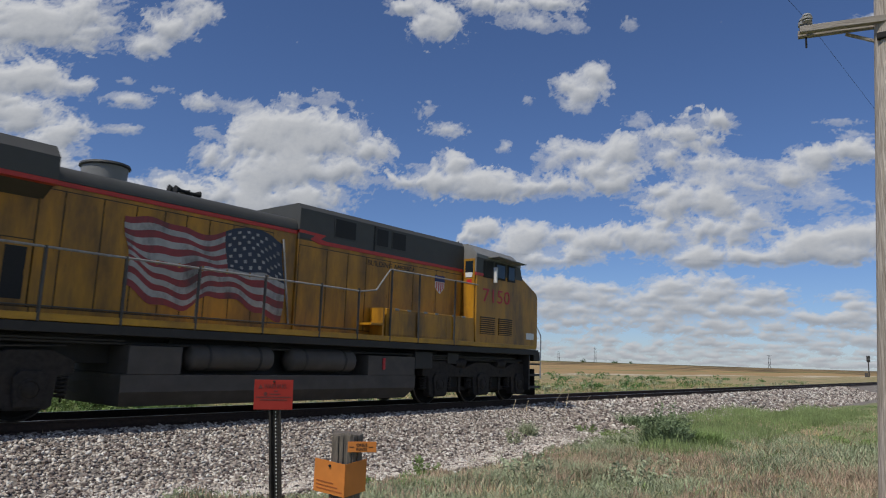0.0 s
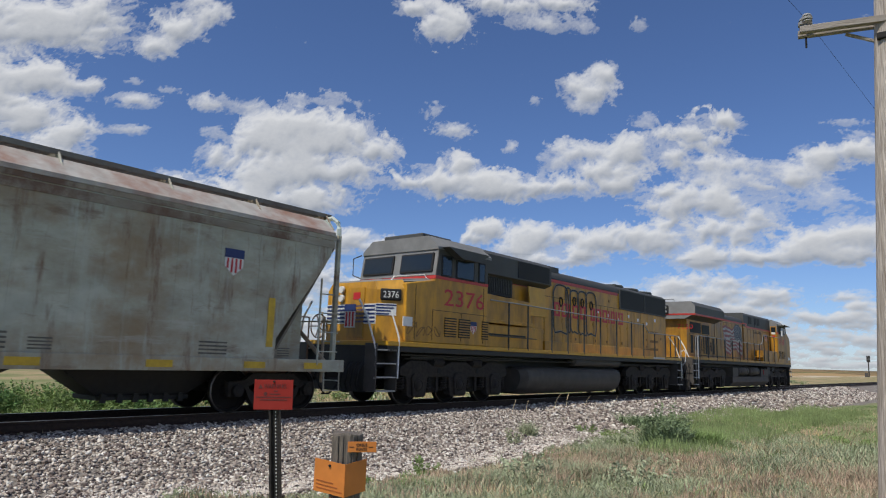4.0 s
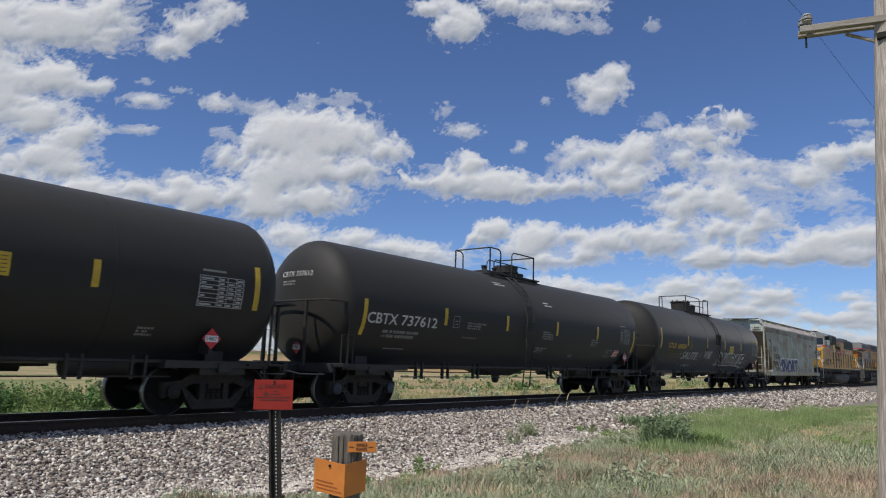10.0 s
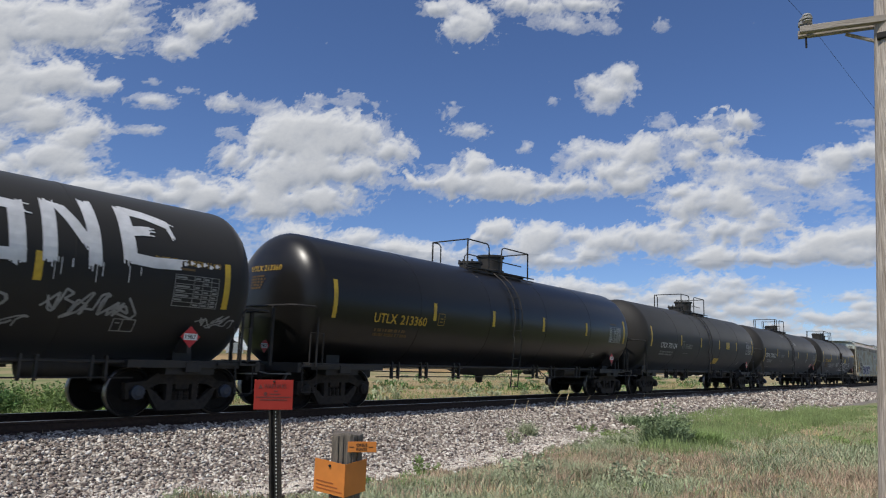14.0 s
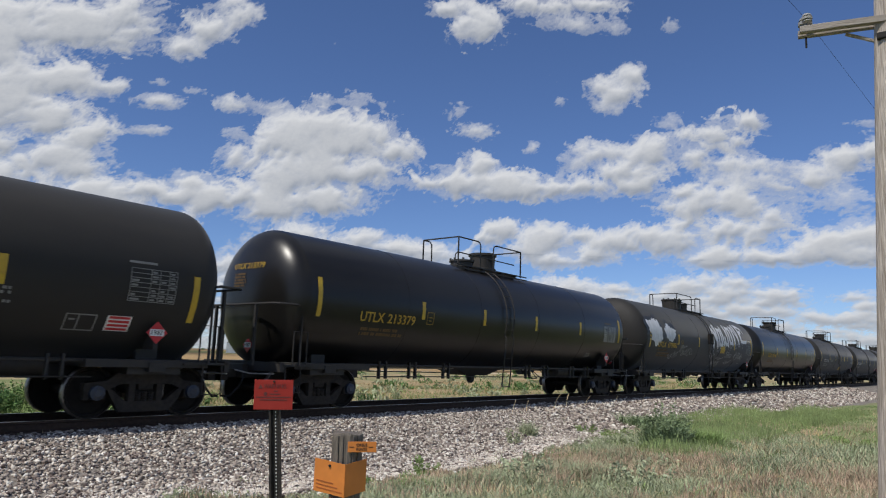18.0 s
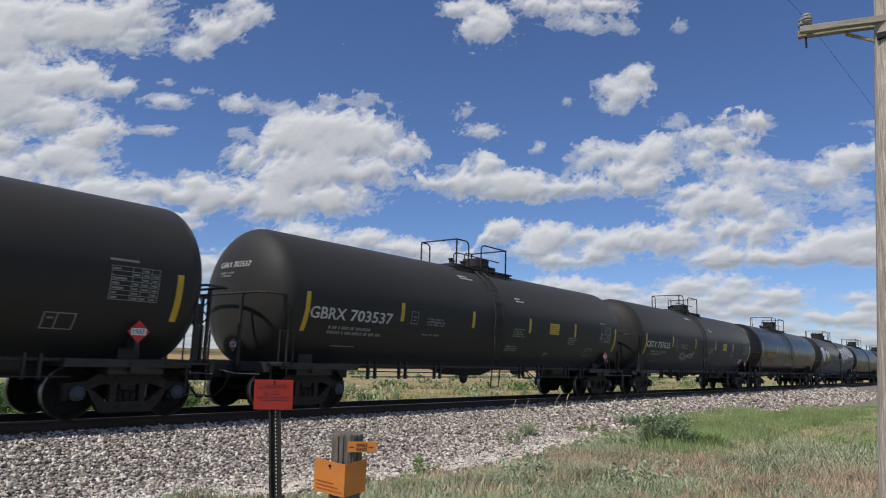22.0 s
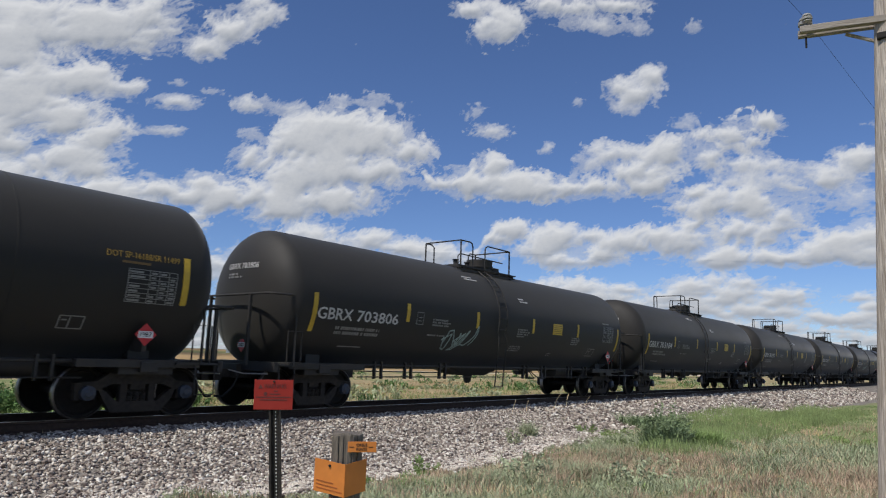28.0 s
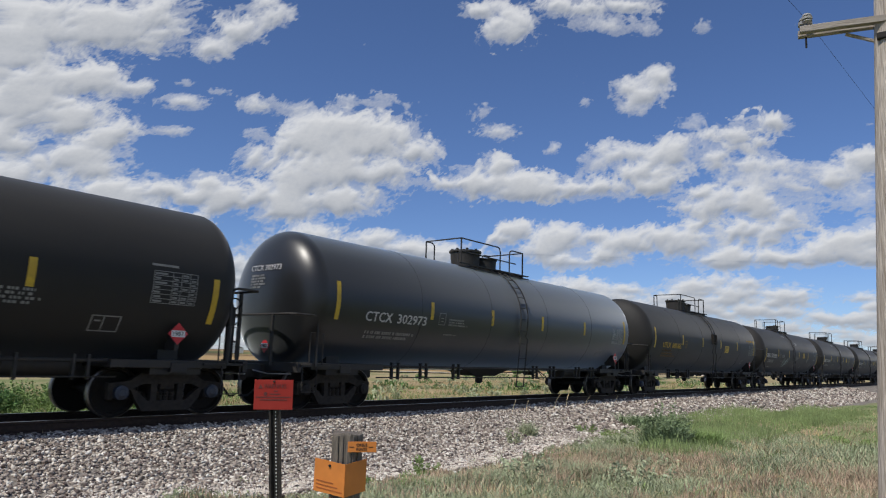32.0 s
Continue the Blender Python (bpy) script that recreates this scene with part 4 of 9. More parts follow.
        part("housing_handle", T([(-0.05, -0.1, zt + 0.38), (-0.05, -0.1, zt + 0.5), (0.25, -0.1, zt + 0.5), (0.25, -0.1, zt + 0.38)], 0.016, 6), M_BLACK, car)
        for q in range(8):
            a = q * math.tau / 8
            cx, cy = -0.88 + 0.42 * math.cos(a), 0.42 * math.sin(a)
            part("cover_bolt", B((cx - 0.03, cx + 0.03, cy - 0.03, cy + 0.03, zt + 0.52, zt + 0.58)), M_BLACK, car)
    # side ladder over the shell and down to a stirrup
    lx = {"A": -0.42, "B": -0.22, "C": 0.05}[style]
    for q in (-0.2, 0.2):
        bm = bmesh.new()
        pts = []
        for k in range(0, 15):
            a = radians(66 - k * 6)
            pts.append((lx + q, -(R + 0.07) * math.cos(a), zc + (R + 0.07) * math.sin(a)))
        pts += [(lx + q, -R - 0.06, zc - 0.6), (lx + q, -R + 0.05, 0.75), (lx + q, -R + 0.08, 0.45)]
        tube(bm, pts, 0.02, 6)
        part("ladder_stringer", bm, M_BLACK, car)
    for k in range(9):
        a = radians(60 - k * 12)
        c = (-(R + 0.07) * math.cos(a), zc + (R + 0.07) * math.sin(a))
        if k > 6:
            c = (-R + 0.02, zc - 0.75 - (k - 7) * 0.45)
        part("ladder_rung", T([(lx - 0.2, c[0], c[1]), (lx + 0.2, c[0], c[1])], 0.014, 6), M_BLACK, car)
    part("stirrup", T([(lx - 0.22, -R + 0.08, 0.46), (lx + 0.22, -R + 0.08, 0.46)], 0.016, 6), M_BLACK, car)
    if style == "C":
        # the dark plate paints the shadow inside the guard's open frame
        part("ladder_box", B((lx - 0.25, lx + 0.25, -R - 0.05, -R + 0.02, zc - 0.08, zc + 0.40), (lx - 0.27, lx - 0.23, -R - 0.1, -R + 0.02, zc - 0.10, zc + 0.42), (lx + 0.23, lx + 0.27, -R - 0.1, -R + 0.02, zc - 0.10, zc + 0.42), bevel=0.008), M_WHEEL, car, "ladder guard frame with a dark plate for its shadowed hollow")
    # underframe
    for q in ((-h + 0.45, -e + 2.4), (e - 2.4, h - 0.45)):
        part("stub_sill", B((q[0], q[1], -0.3, 0.3, 0.68, 0.98), bevel=0.015), M_BLACK, car)
    for s in (-1, 1):
        x = s * (h - 2.0)
        xe = s * (h - 0.62)
        sad = [(x - 0.2, -0.95, 0.98), (x + 0.2, -0.95, 0.98), (x + 0.2, 0.95, 0.98), (x - 0.2, 0.95, 0.98)]
        part("tank_saddle", loft([sad, [(p[0], p[1] * 0.98, zc - 1.0) for p in sad]]), M_BLACK, car)
        part("shear_plate", B((min(x - s * 1.25, x + s * 1.0), max(x - s * 1.25, x + s * 1.0), -1.38, 1.38, 0.9, 1.04), bevel=0.01), M_BLACK, car)
        part("bolster_web", B((x - 0.5, x + 0.5, -1.3, 1.3, 0.78, 0.9)), M_BLACK, car)
        part("cut_lever", T([(xe + s * 0.1, -1.3, 0.8), (xe + s * 0.12, -0.5, 0.78), (xe + s * 0.3, -0.2, 0.85)], 0.014, 5), M_STEP, car)
        part("body_bolster", B((x - 0.16, x + 0.16, -1.4, 1.4, 0.82, 1.0), bevel=0.01), M_BLACK, car)
        part("end_platform", B((min(xe, xe - s * 0.9), max(xe, xe - s * 0.9), -1.45, 1.45, 0.96, 1.0), (xe - 0.05, xe + 0.05, -1.45, 1.45, 0.84, 1.04)), M_BLACK, car)
        xr, xo = s * (h - 1.05), s * (h - 0.36)
        zr = {"A": 2.47, "B": 2.27, "C": 2.08}[style]
        near_half = [(xr, -1.46, 0.98), (xr, -1.46, zr - 0.09), (xr + s * 0.05, -1.46, zr - 0.02), (xr + s * 0.14, -1.46, zr), (xo - s * 0.1, -1.42, zr), (xo, -1.32, zr)]
        rail = near_half + [(a, -b, c) for a, b, c in near_half[::-1]]
        part("end_handrail", T(rail, 0.026, 7), M_BLACK, car, smooth=True)
        for y in (-0.75, 0.75):
            part("end_rail_post", B((xo - 0.03, xo + 0.03, y - 0.03, y + 0.03, 0.96, zr - 0.01)), M_BLACK, car)
        part("sill_step", T([(xe - s * 0.1, -1.42, 0.95), (xe - s * 0.1, -1.44, 0.42), (xe - s * 0.5, -1.44, 0.42), (xe - s * 0.5, -1.42, 0.95)], 0.018, 6), M_BLACK, car)
        part("grab_iron", T([(xe - s * 0.25, -1.45, 1.0), (xe - s * 0.25, -1.45, 1.7), (xe - s * 0.62, -1.45, 1.7), (xe - s * 0.62, -1.45, 1.0)], 0.016, 6), M_BLACK, car)
        freight_truck(car, s * (h - 2.0), caps)
        coupler(car, s * (h - 0.62), s)
    xw = h - 0.48
    part("brake_wheel", ring_wheel(xw, BRAKE_Y, 2.06), M_BLACK, car)
    part("brake_gear_box", B((xw - 0.16, xw - 0.02, BRAKE_Y - 0.12, BRAKE_Y + 0.12, 1.75, 2.15), bevel=0.02), M_BLACK, car)
    part("brake_stand", B((xw - 0.14, xw - 0.06, BRAKE_Y - 0.04, BRAKE_Y + 0.04, 0.98, 1.78)), M_BLACK, car)
    # pipes and hangers along the side
    zl = zc - R
    part("side_pipe", T([(-h + 2.6, -1.22, zl + 0.10), (h - 2.6, -1.22, zl + 0.10)], 0.035, 8), M_BLACK, car)
    part("safety_rod", T([(-h + 3.1, -1.30, zl - 0.17), (h - 3.1, -1.30, zl - 0.17)], 0.014, 6), M_BLACK, car)
    for x in (-5.4, -4.3, -2.9, 1.3, 2.4, 4.2, 5.3):
        for q in (0.0, 0.24):
            part("pipe_hanger", B((x + q - 0.022, x + q + 0.022, -1.28, -1.2, zl - 0.22, zl + 0.2)), M_BLACK, car)
    part("outlet_skid", loft([[(-0.62, -0.35, zl - 0.16), (0.4, -0.35, zl - 0.16), (0.4, 0.35, zl - 0.16), (-0.62, 0.35, zl - 0.16)], [(-1.5, -0.5, zl + 0.1), (1.2, -0.5, zl + 0.1), (1.2, 0.5, zl + 0.1), (-1.5, 0.5, zl + 0.1)]]), M_BLACK, car)
    part("outlet_valve", turned([(-0.3, 0.05), (-0.26, 0.11), (-0.12, 0.13), (0.0, 0.16)], (-0.12, -0.1, zl - 0.1), "z", 16), M_BLACK, car, smooth=True)
    part("air_reservoir", turned([(-0.62, 0.02), (-0.55, 0.2), (0.55, 0.2), (0.62, 0.02)], (5.0, -0.45, zl + 0.0), "x", 18), M_BLACK, car, smooth=True)
    part("brake_cylinder", turned([(-0.4, 0.14), (0.1, 0.14), (0.12, 0.05), (0.6, 0.04)], (4.0, 0.5, zl - 0.02), "x", 14), M_BLACK, car, smooth=True)
    part("brake_rod", T([(-h + 2.3, 0.1, zl - 0.06), (-1.4, 0.25, zl - 0.1), (3.5, 0.4, zl - 0.06)], 0.016, 6), M_BLACK, car)
    for x in (1.5, 2.1):
        part("operating_lever", T([(x, -0.9, zl + 0.08), (x + 0.12, -1.28, zl - 0.22), (x + 0.4, -1.3, zl - 0.22), (x + 0.52, -0.95, zl + 0.08)], 0.016, 6), M_BLACK, car)
    return car


def ring_wheel(x, y, z, r=0.28):
    bm = bmesh.new()
    tube(bm, [(x, y + r * math.cos(a * math.tau / 20), z + r * math.sin(a * math.tau / 20)) for a in range(21)], 0.016, 6)
    for a in range(5):
        tube(bm, [(x, y, z), (x, y + r * math.cos(a * math.tau / 5), z + r * math.sin(a * math.tau / 5))], 0.013, 5)
    return bm


def diamond(s, w):
    bm = bmesh.new()
    c = [bm.verts.new(p) for p in ((0, s, 0), (w, 0, 0), (0, -s, 0), (-w, 0, 0))]
    d = [bm.verts.new(v.co + Vector((0, 0, 0.004))) for v in c]
    bm.faces.new(d)
    bm.faces.new(c[::-1])
    for i in range(4):
        bm.faces.new((c[i], c[(i + 1) % 4], d[(i + 1) % 4], d[i]))
    for v in bm.verts:
        v.co.x += w
        v.co.y += s
    bmesh.ops.recalc_face_normals(bm, faces=list(bm.faces))
    return bm


def paragraph(rnd, x, y, w, lines, lh, cells=1):
    rows = []
    for k in range(lines):
        cx, ww = x, w * rnd.uniform(0.62, 1.0)
        while cx < x + ww:
            q = rnd.choice((0.03, 0.045, 0.045, 0.06))
            rows.append((cx, y - k * lh * 1.6, min(q, x + ww - cx), lh))
            cx += q + rnd.choice((0.016, 0.018, 0.02, 0.06))
    return rows


def letter_tank(car, R, zc, L, style, mark, number, ink, dull, seed, extras=()):
    """Writing and plates on a tank car's near side and rear head."""
    rnd = random.Random(seed)
    h = L / 2
    e = h - 1.50
    base = 0.0 if style == "A" else 0.2
    yellow = mark == "UTLX"
    tx, mw, off, nw = {"A": (-7.53, 1.06, 1.20, 1.40), "B": (-6.40 if yellow else -6.64, 0.80, 0.93, 1.0), "C": (-6.72, 0.92, 1.10, 1.10)}[style]
    for body, w, at in ((mark, mw, 0.0), (number, nw, off)):
        letters("reporting_mark", on_tank(glyphs(body, 0.27 if style == "A" else 0.24, w, 0, 0.004, 0.012), tx + at, zc - 0.46, R, zc, 0.007), ink, car)
    part("stencil_print", on_tank(strips(paragraph(rnd, 0, 0.2, 1.75, 2, 0.075)), tx + (0.62 if style == "A" else 0.1), zc - (0.84 if style != "C" else 0.92), R, zc, 0.006), dull, car)
    if style == "C" and yellow:
        letters("slogan", on_tank(glyphs("THE TANK CAR PEOPLE", 0.085, 1.15), tx, zc - 0.62, R, zc, 0.006), dull, car)
    if not yellow:
        part("stencil_print", on_tank(strips(paragraph(rnd, 0, 0, 0.95, 3, 0.045) + paragraph(rnd, -0.1, -0.42, 0.8, 1, 0.04)), -3.6, zc - 0.26, R, zc, 0.006), dull, car)
    fr = [(0, 0, 0.32, 0.02), (0, 0.36, 0.32, 0.02), (0, 0, 0.02, 0.38), (0.3, 0, 0.02, 0.38), (0.09, 0.2, 0.14, 0.03), (0.1, 0.1, 0.12, 0.03)]
    fr = [(a * 0.85, b * 0.85, max(0.015, c * 0.85), max(0.015, d * 0.85)) for a, b, c, d in fr]
    part("plate_mark", on_tank(strips(fr), -4.25 if style == "A" else -4.02, zc - 0.40, R, zc, 0.006), M_DIM_YELLOW if yellow else M_GREY_INK, car)
    # data table near the front end
    tb = [(0.0, 0.0 + 0.082 * k, 0.86, 0.012) for k in range(8)] + [(q, 0.0, 0.012, 0.58) for q in (0, 0.36, 0.53, 0.7, 0.85)]
    wide, tz = {"A": (1.0, -0.44), "B": (1.12, -0.50), "C": (1.05, -0.56)}[style]
    for k in range(7):
        for q in (0.03, 0.39, 0.56, 0.73):
            if rnd.random() < 0.85:
                tb.append((q, 0.025 + 0.082 * k, rnd.uniform(0.08, 0.26 if q < 0.1 else 0.11), 0.034))
    tb = [(a * wide, b, c * wide, d) for a, b, c, d in tb]
    part("data_table", on_tank(strips(tb), 6.36 - 0.8 * (wide - 1) + (0.12 if style == "C" else 0.0), zc + tz + base * 0.3, R, zc, 0.006), M_TABLE_INK if style == "B" or mark == "CTCX" else M_GREY_INK, car)
    part("stencil_print", on_tank(strips([(0, 0, 0.5, 0.04)]), 6.32, zc + tz + 0.66 + base * 0.3, R, zc, 0.006), dull, car)
    if style == "A":
        part("stencil_print", on_tank(strips(paragraph(rnd, 0, 0, 0.7, 4, 0.045)), 0.52, zc - 0.30, R, zc, 0.006), dull, car)
        part("stencil_print", on_tank(strips([(0, 0.09, 0.3, 0.04), (0.05, 0.0, 0.45, 0.04)]), 0.68, zc + 0.58, R, zc, 0.006), M_WHITE_INK, car)
        part("stencil_print", on_tank(strips([(0, 0.09, 0.45, 0.04), (0.05, 0.0, 0.6, 0.04)]), -1.85, zc + 1.05, R, zc, 0.006), M_WHITE_INK, car)
        part("stencil_print", on_tank(strips(paragraph(rnd, 0, 0, 0.6, 4, 0.045)), e - 3.6, zc - 0.42, R, zc, 0.006), dull, car)
        part("stencil_print", on_tank(strips([(0, 0, 0.75, 0.03)]), -e + 1.0, zc - 1.05, R, zc, 0.006), dull, car)
    fr = [(0, 0, 0.5, 0.02), (0, 0.3, 0.5, 0.02), (0, 0, 0.02, 0.32), (0.48, 0, 0.02, 0.32), (0.2, 0, 0.02, 0.32), (0.06, 0.2, 0.1, 0.03)]
    if style == "A":
        part("stencil_box", on_tank(strips(fr), 5.45, zc - 0.98, R, zc, 0.006), M_GREY_INK, car)
        part("stencil_print", on_tank(strips(paragraph(rnd, 0, 0, 0.7, 3, 0.045)), 0.35, zc - 0.82, R, zc, 0.006), dull, car)
        part("stencil_print", on_tank(strips(paragraph(rnd, 0, 0, 0.3, 2, 0.05)), 2.75, zc - 0.98, R, zc, 0.006), M_GREY_INK, car)
    elif style == "C":
        part("stencil_box", on_tank(strips([(a * 0.8, b * 0.8, max(0.018, c * 0.8), max(0.018, d * 0.8)) for a, b, c, d in fr]), 5.5, zc - 1.0, R, zc, 0.006), M_GREY_INK, car)
    else:
        part("stencil_print", on_tank(strips(paragraph(rnd, 0, 0, 0.36, 3, 0.045)), 5.3, zc - 0.92, R, zc, 0.006), M_GREY_INK, car)
    # red and white placards on the side and on the rear end
    px, pz = {"A": (6.80, zc - 1.16), "B": (6.50, zc - 1.24), "C": (6.72, zc - 1.24)}[style]
    yp = -math.sqrt(R * R - 0.72 * 0.72) - 0.03
    part("placard_holder", B((px + 0.16, px + 0.24, yp + 0.006, -1.05, pz - 0.1, pz + 0.3)), M_BLACK, car)
    pl = part("placard", on_side(diamond(0.2, 0.2), px, pz, yp), M_RED, car, "red diamond placard")
    part("placard_field", on_side(strips([(0, 0, 0.27, 0.12)]), px + 0.065, pz + 0.14, yp, 0.012), M_SHIELD_WHITE, pl)
    part("placard_digits", on_side(glyphs("1987", 0.085, 0.21), px + 0.095, pz + 0.157, yp, 0.017), M_BLACK_INK, pl)
    xe = -(h - 0.66)
    pl = part("placard", on_end(diamond(0.17, 0.17), 0.05, 1.22, xe), M_RED, car, "red diamond placard")
    part("placard_field", on_end(strips([(0, 0, 0.24, 0.11)]), 0.0, 1.335, xe, 0.012), M_SHIELD_WHITE, pl)
    part("placard_digits", on_end(glyphs("1987", 0.08, 0.19), -0.025, 1.35, xe, 0.016), M_BLACK_INK, pl)
    # marks on the rear head
    def on_head(bm, y, z):
        bm.verts.ensure_lookup_table()
        for v in bm.verts:
            yy, zz = y - v.co.x, z + v.co.y - zc
            q = min(0.985, math.hypot(yy, zz) / R)
            c = math.sqrt(max(0.0, 1 - (q ** (1 / HEAD_FULL)) ** 2))
            v.co = (-h + HEAD_IN - HEAD_DEEP * c - 0.014 - v.co.z, yy, zz + zc)
        bmesh.ops.recalc_face_normals(bm, faces=list(bm.faces))
        return bm

    part("head_mark", on_head(glyphs(mark + " " + number, 0.13, 1.1), 0.5, zc + 0.60), ink, car)
    part("head_stencil", on_head(strips(paragraph(rnd, 0, 0, 0.55, 2 if style == "A" else 5, 0.042)), 0.42, zc + 0.46), dull, car)
    for ex in extras:
        ex(car, R, zc, e, rnd)


def yellow_sheet(x, dz, w=0.55, hh=0.36):
    def f(car, R, zc, e, rnd):
        p = part("notice_sheet", on_tank(strips([(0, 0, w, hh)]), x, zc + dz, R, zc, 0.008), M_YEL_BAR, car, "yellow notice with fine print")
        part("notice_print", on_tank(strips([(0, 0.05 + k * 0.06, w * 0.85, 0.014) for k in range(5)]), x + 0.04, zc + dz, R, zc, 0.0125), M_ORANGE_INK, p)
    return f


def red_sheet(x, dz):
    def f(car, R, zc, e, rnd):
        p = part("notice_sheet", on_tank(strips([(0, 0, 0.42, 0.3)]), x, zc + dz, R, zc, 0.008), M_SHIELD_WHITE, car, "white notice with red bars")
        part("notice_print", on_tank(strips([(0, 0.02 + k * 0.075, 0.36, 0.045) for k in range(4)]), x + 0.03, zc + dz, R, zc, 0.0125), M_RED, p)
    return f


def letters(name, bm, material, car, label=""):
    """Each letter of a lettering as a part of its own."""
    seen, out = set(), []
    for v in bm.verts:
        if v in seen:
            continue
        stack, piece = [v], []
        seen.add(v)
        while stack:
            a = stack.pop()
            piece.append(a)
            for e in a.link_edges:
                b = e.other_vert(a)
                if b not in seen:
                    seen.add(b)
                    stack.append(b)
        out.append(piece)
    for piece in out:
        nb, at = bmesh.new(), {}
        for v in piece:
            at[v] = nb.verts.new(v.co)
        for f in {f for v in piece for f in v.link_faces}:
            nb.faces.new([at[v] for v in f.verts])
        part(name, nb, material, car, label)
    bm.free()


def spark(x, dz, s, material):
    """A small sprayed four-pointed star outline."""
    def f(car, R, zc, e, rnd):
        bm = bmesh.new()
        pts = [(0, s), (0.25 * s, 0.25 * s), (s, 0), (0.25 * s, -0.25 * s), (0, -s), (-0.25 * s, -0.25 * s), (-s, 0), (-0.25 * s, 0.25 * s)]
        ring = [[bm.verts.new((s + a * k, s + b * k, 0)) for a, b in pts] for k in (1.0, 0.72)]
        for i in range(8):
            bm.faces.new((ring[0][i], ring[0][(i + 1) % 8], ring[1][(i + 1) % 8], ring[1][i]))
        part("graffiti", on_tank(bm, x - s, zc + dz - s, R, zc, 0.009), material, car, "small sprayed star")
    return f


def tag(body, x, dz, w, hh, material, label, shear=0.15, ghost=None, fat=0.0):
    def f(car, R, zc, e, rnd):
        if ghost:
            o = 0.045
            letters("graffiti", on_tank(glyphs(body, hh + 2 * o, w + 2 * o, shear, 0.004, 0.085), x - o, zc + dz - o, R, zc, 0.008), material, car, label)
            letters("graffiti_fill", on_tank(glyphs(body, hh, w, shear, 0.004, 0.03), x, zc + dz, R, zc, 0.0135), ghost, car)
        else:
            letters("graffiti", on_tank(glyphs(body, hh, w, shear, 0.004, fat), x, zc + dz, R, zc, 0.008), material, car, label)
    return f


def row_of_marks(x, dz):
    """Small painted arrowheads in a row."""
    def f(car, R, zc, e, rnd):
        part("graffiti", on_tank(strips([(0.13 * k, 0.03 * (k % 2), 0.05, 0.07) for k in range(6)] + [(0.13 * k + 0.045, 0.03 * (k % 2) + 0.022, 0.04, 0.026) for k in range(6)]), x, zc + dz, R, zc, 0.009), M_SPRAY_WHITE, car, "row of small white painted marks")
    return f


def drips(x, dz, w, count):
    """Runs of paint below painted letters."""
    def f(car, R, zc, e, rnd):
        q = random.Random(31)
        rows = []
        for k in range(count):
            n = q.uniform(0.08, 0.36)
            rows.append((w * q.random(), 0.55 - n, q.uniform(0.008, 0.024), n))
        part("paint_drip", on_tank(strips(rows), x, zc + dz - 0.45, R, zc, 0.009), M_SPRAY_WHITE, car, "runs of white paint")
    return f


BRUSH = {
    "N": (((0.14, 1.0), (0.16, 0.5), (0.19, 0.0)), ((0.3, 0.92), (0.5, 0.68), (0.78, 0.3)), ((0.76, 1.12), (0.84, 0.6), (0.89, 0.02))),
    "O": (((0.17, 1.0), (0.19, 0.5), (0.24, 0.0)), ((0.1, 0.9), (0.5, 0.88), (0.92, 0.85)), ((0.74, 0.95), (0.78, 0.5), (0.84, 0.0)), ((0.14, 0.1), (0.5, 0.08), (0.98, 0.1))),
    "W": (((0.12, 1.0), (0.17, 0.5), (0.24, 0.0)), ((0.2, 0.12), (0.42, 0.2), (0.62, 0.06)), ((0.47, 0.5), (0.49, 0.3), (0.50, 0.06)), ((0.58, 0.16), (0.78, 0.1), (0.98, 0.08)), ((0.82, 1.1), (0.88, 0.6), (0.92, 0.0))),
    "E": (((0.14, 1.0), (0.17, 0.5), (0.22, 0.02)), ((0.1, 0.92), (0.5, 0.87), (0.9, 0.74)), ((0.26, 0.52), (0.42, 0.55), (0.55, 0.56)), ((0.2, 0.09), (0.6, 0.06), (1.05, 0.08)), ((0.86, 0.8), (0.9, 0.62), (0.95, 0.5))),
}


def brushed(letter, x, dz, w, hh, wide, material, label, seed):
    """A letter laid on with a wide brush: strokes of many bristle tracks with torn ends."""
    def f(car, R, zc, e, rnd):
        q = random.Random(seed)
        bm = bmesh.new()
        for k, line in enumerate(BRUSH[letter]):
            p = [Vector((a * w, b * hh, 0)) for a, b in line]
            flat = abs(p[-1].x - p[0].x) > abs(p[-1].y - p[0].y)
            broad = wide * (0.8 if flat else 1.0) * (0.35 if letter == "E" and k == 4 else 1.0)
            n = max(4, int(broad / 0.022))
            side = Vector((0, 1, 0)) if flat else Vector((1, 0, 0))
            wander = 0.0
            for j in range(n):
                wander = 0.6 * wander + q.uniform(-0.03, 0.03)
                u0, u1 = (j / n - 0.5) * broad, ((j + 1) / n - 0.5) * broad
                ends = [wander, q.uniform(-0.02, 0.02) + (q.uniform(0, 0.12) if q.random() < 0.15 else 0) + wander * 0.5]
                run_in = (p[1] - p[0]).normalized()
                run_out = (p[2] - p[1]).normalized()
                track = [p[0] - run_in * ends[0], p[1], p[2] + run_out * ends[1]]
                lift = Vector((0, 0, 0.0012 * k))
                rows = [[bm.verts.new(a + side * u + lift) for u in (u0, u1)] for a in track]
                for a, b in zip(rows, rows[1:]):
                    bm.faces.new((a[0], a[1], b[1], b[0]))
        low = min(v.co.y for v in bm.verts)
        for v in bm.verts:
            v.co.y -= low
        bmesh.ops.remove_doubles(bm, verts=bm.verts[:], dist=0.0004)
        part("graffiti", on_tank(bm, x, zc + dz + low, R, zc, 0.008), material, car, label)
    return f


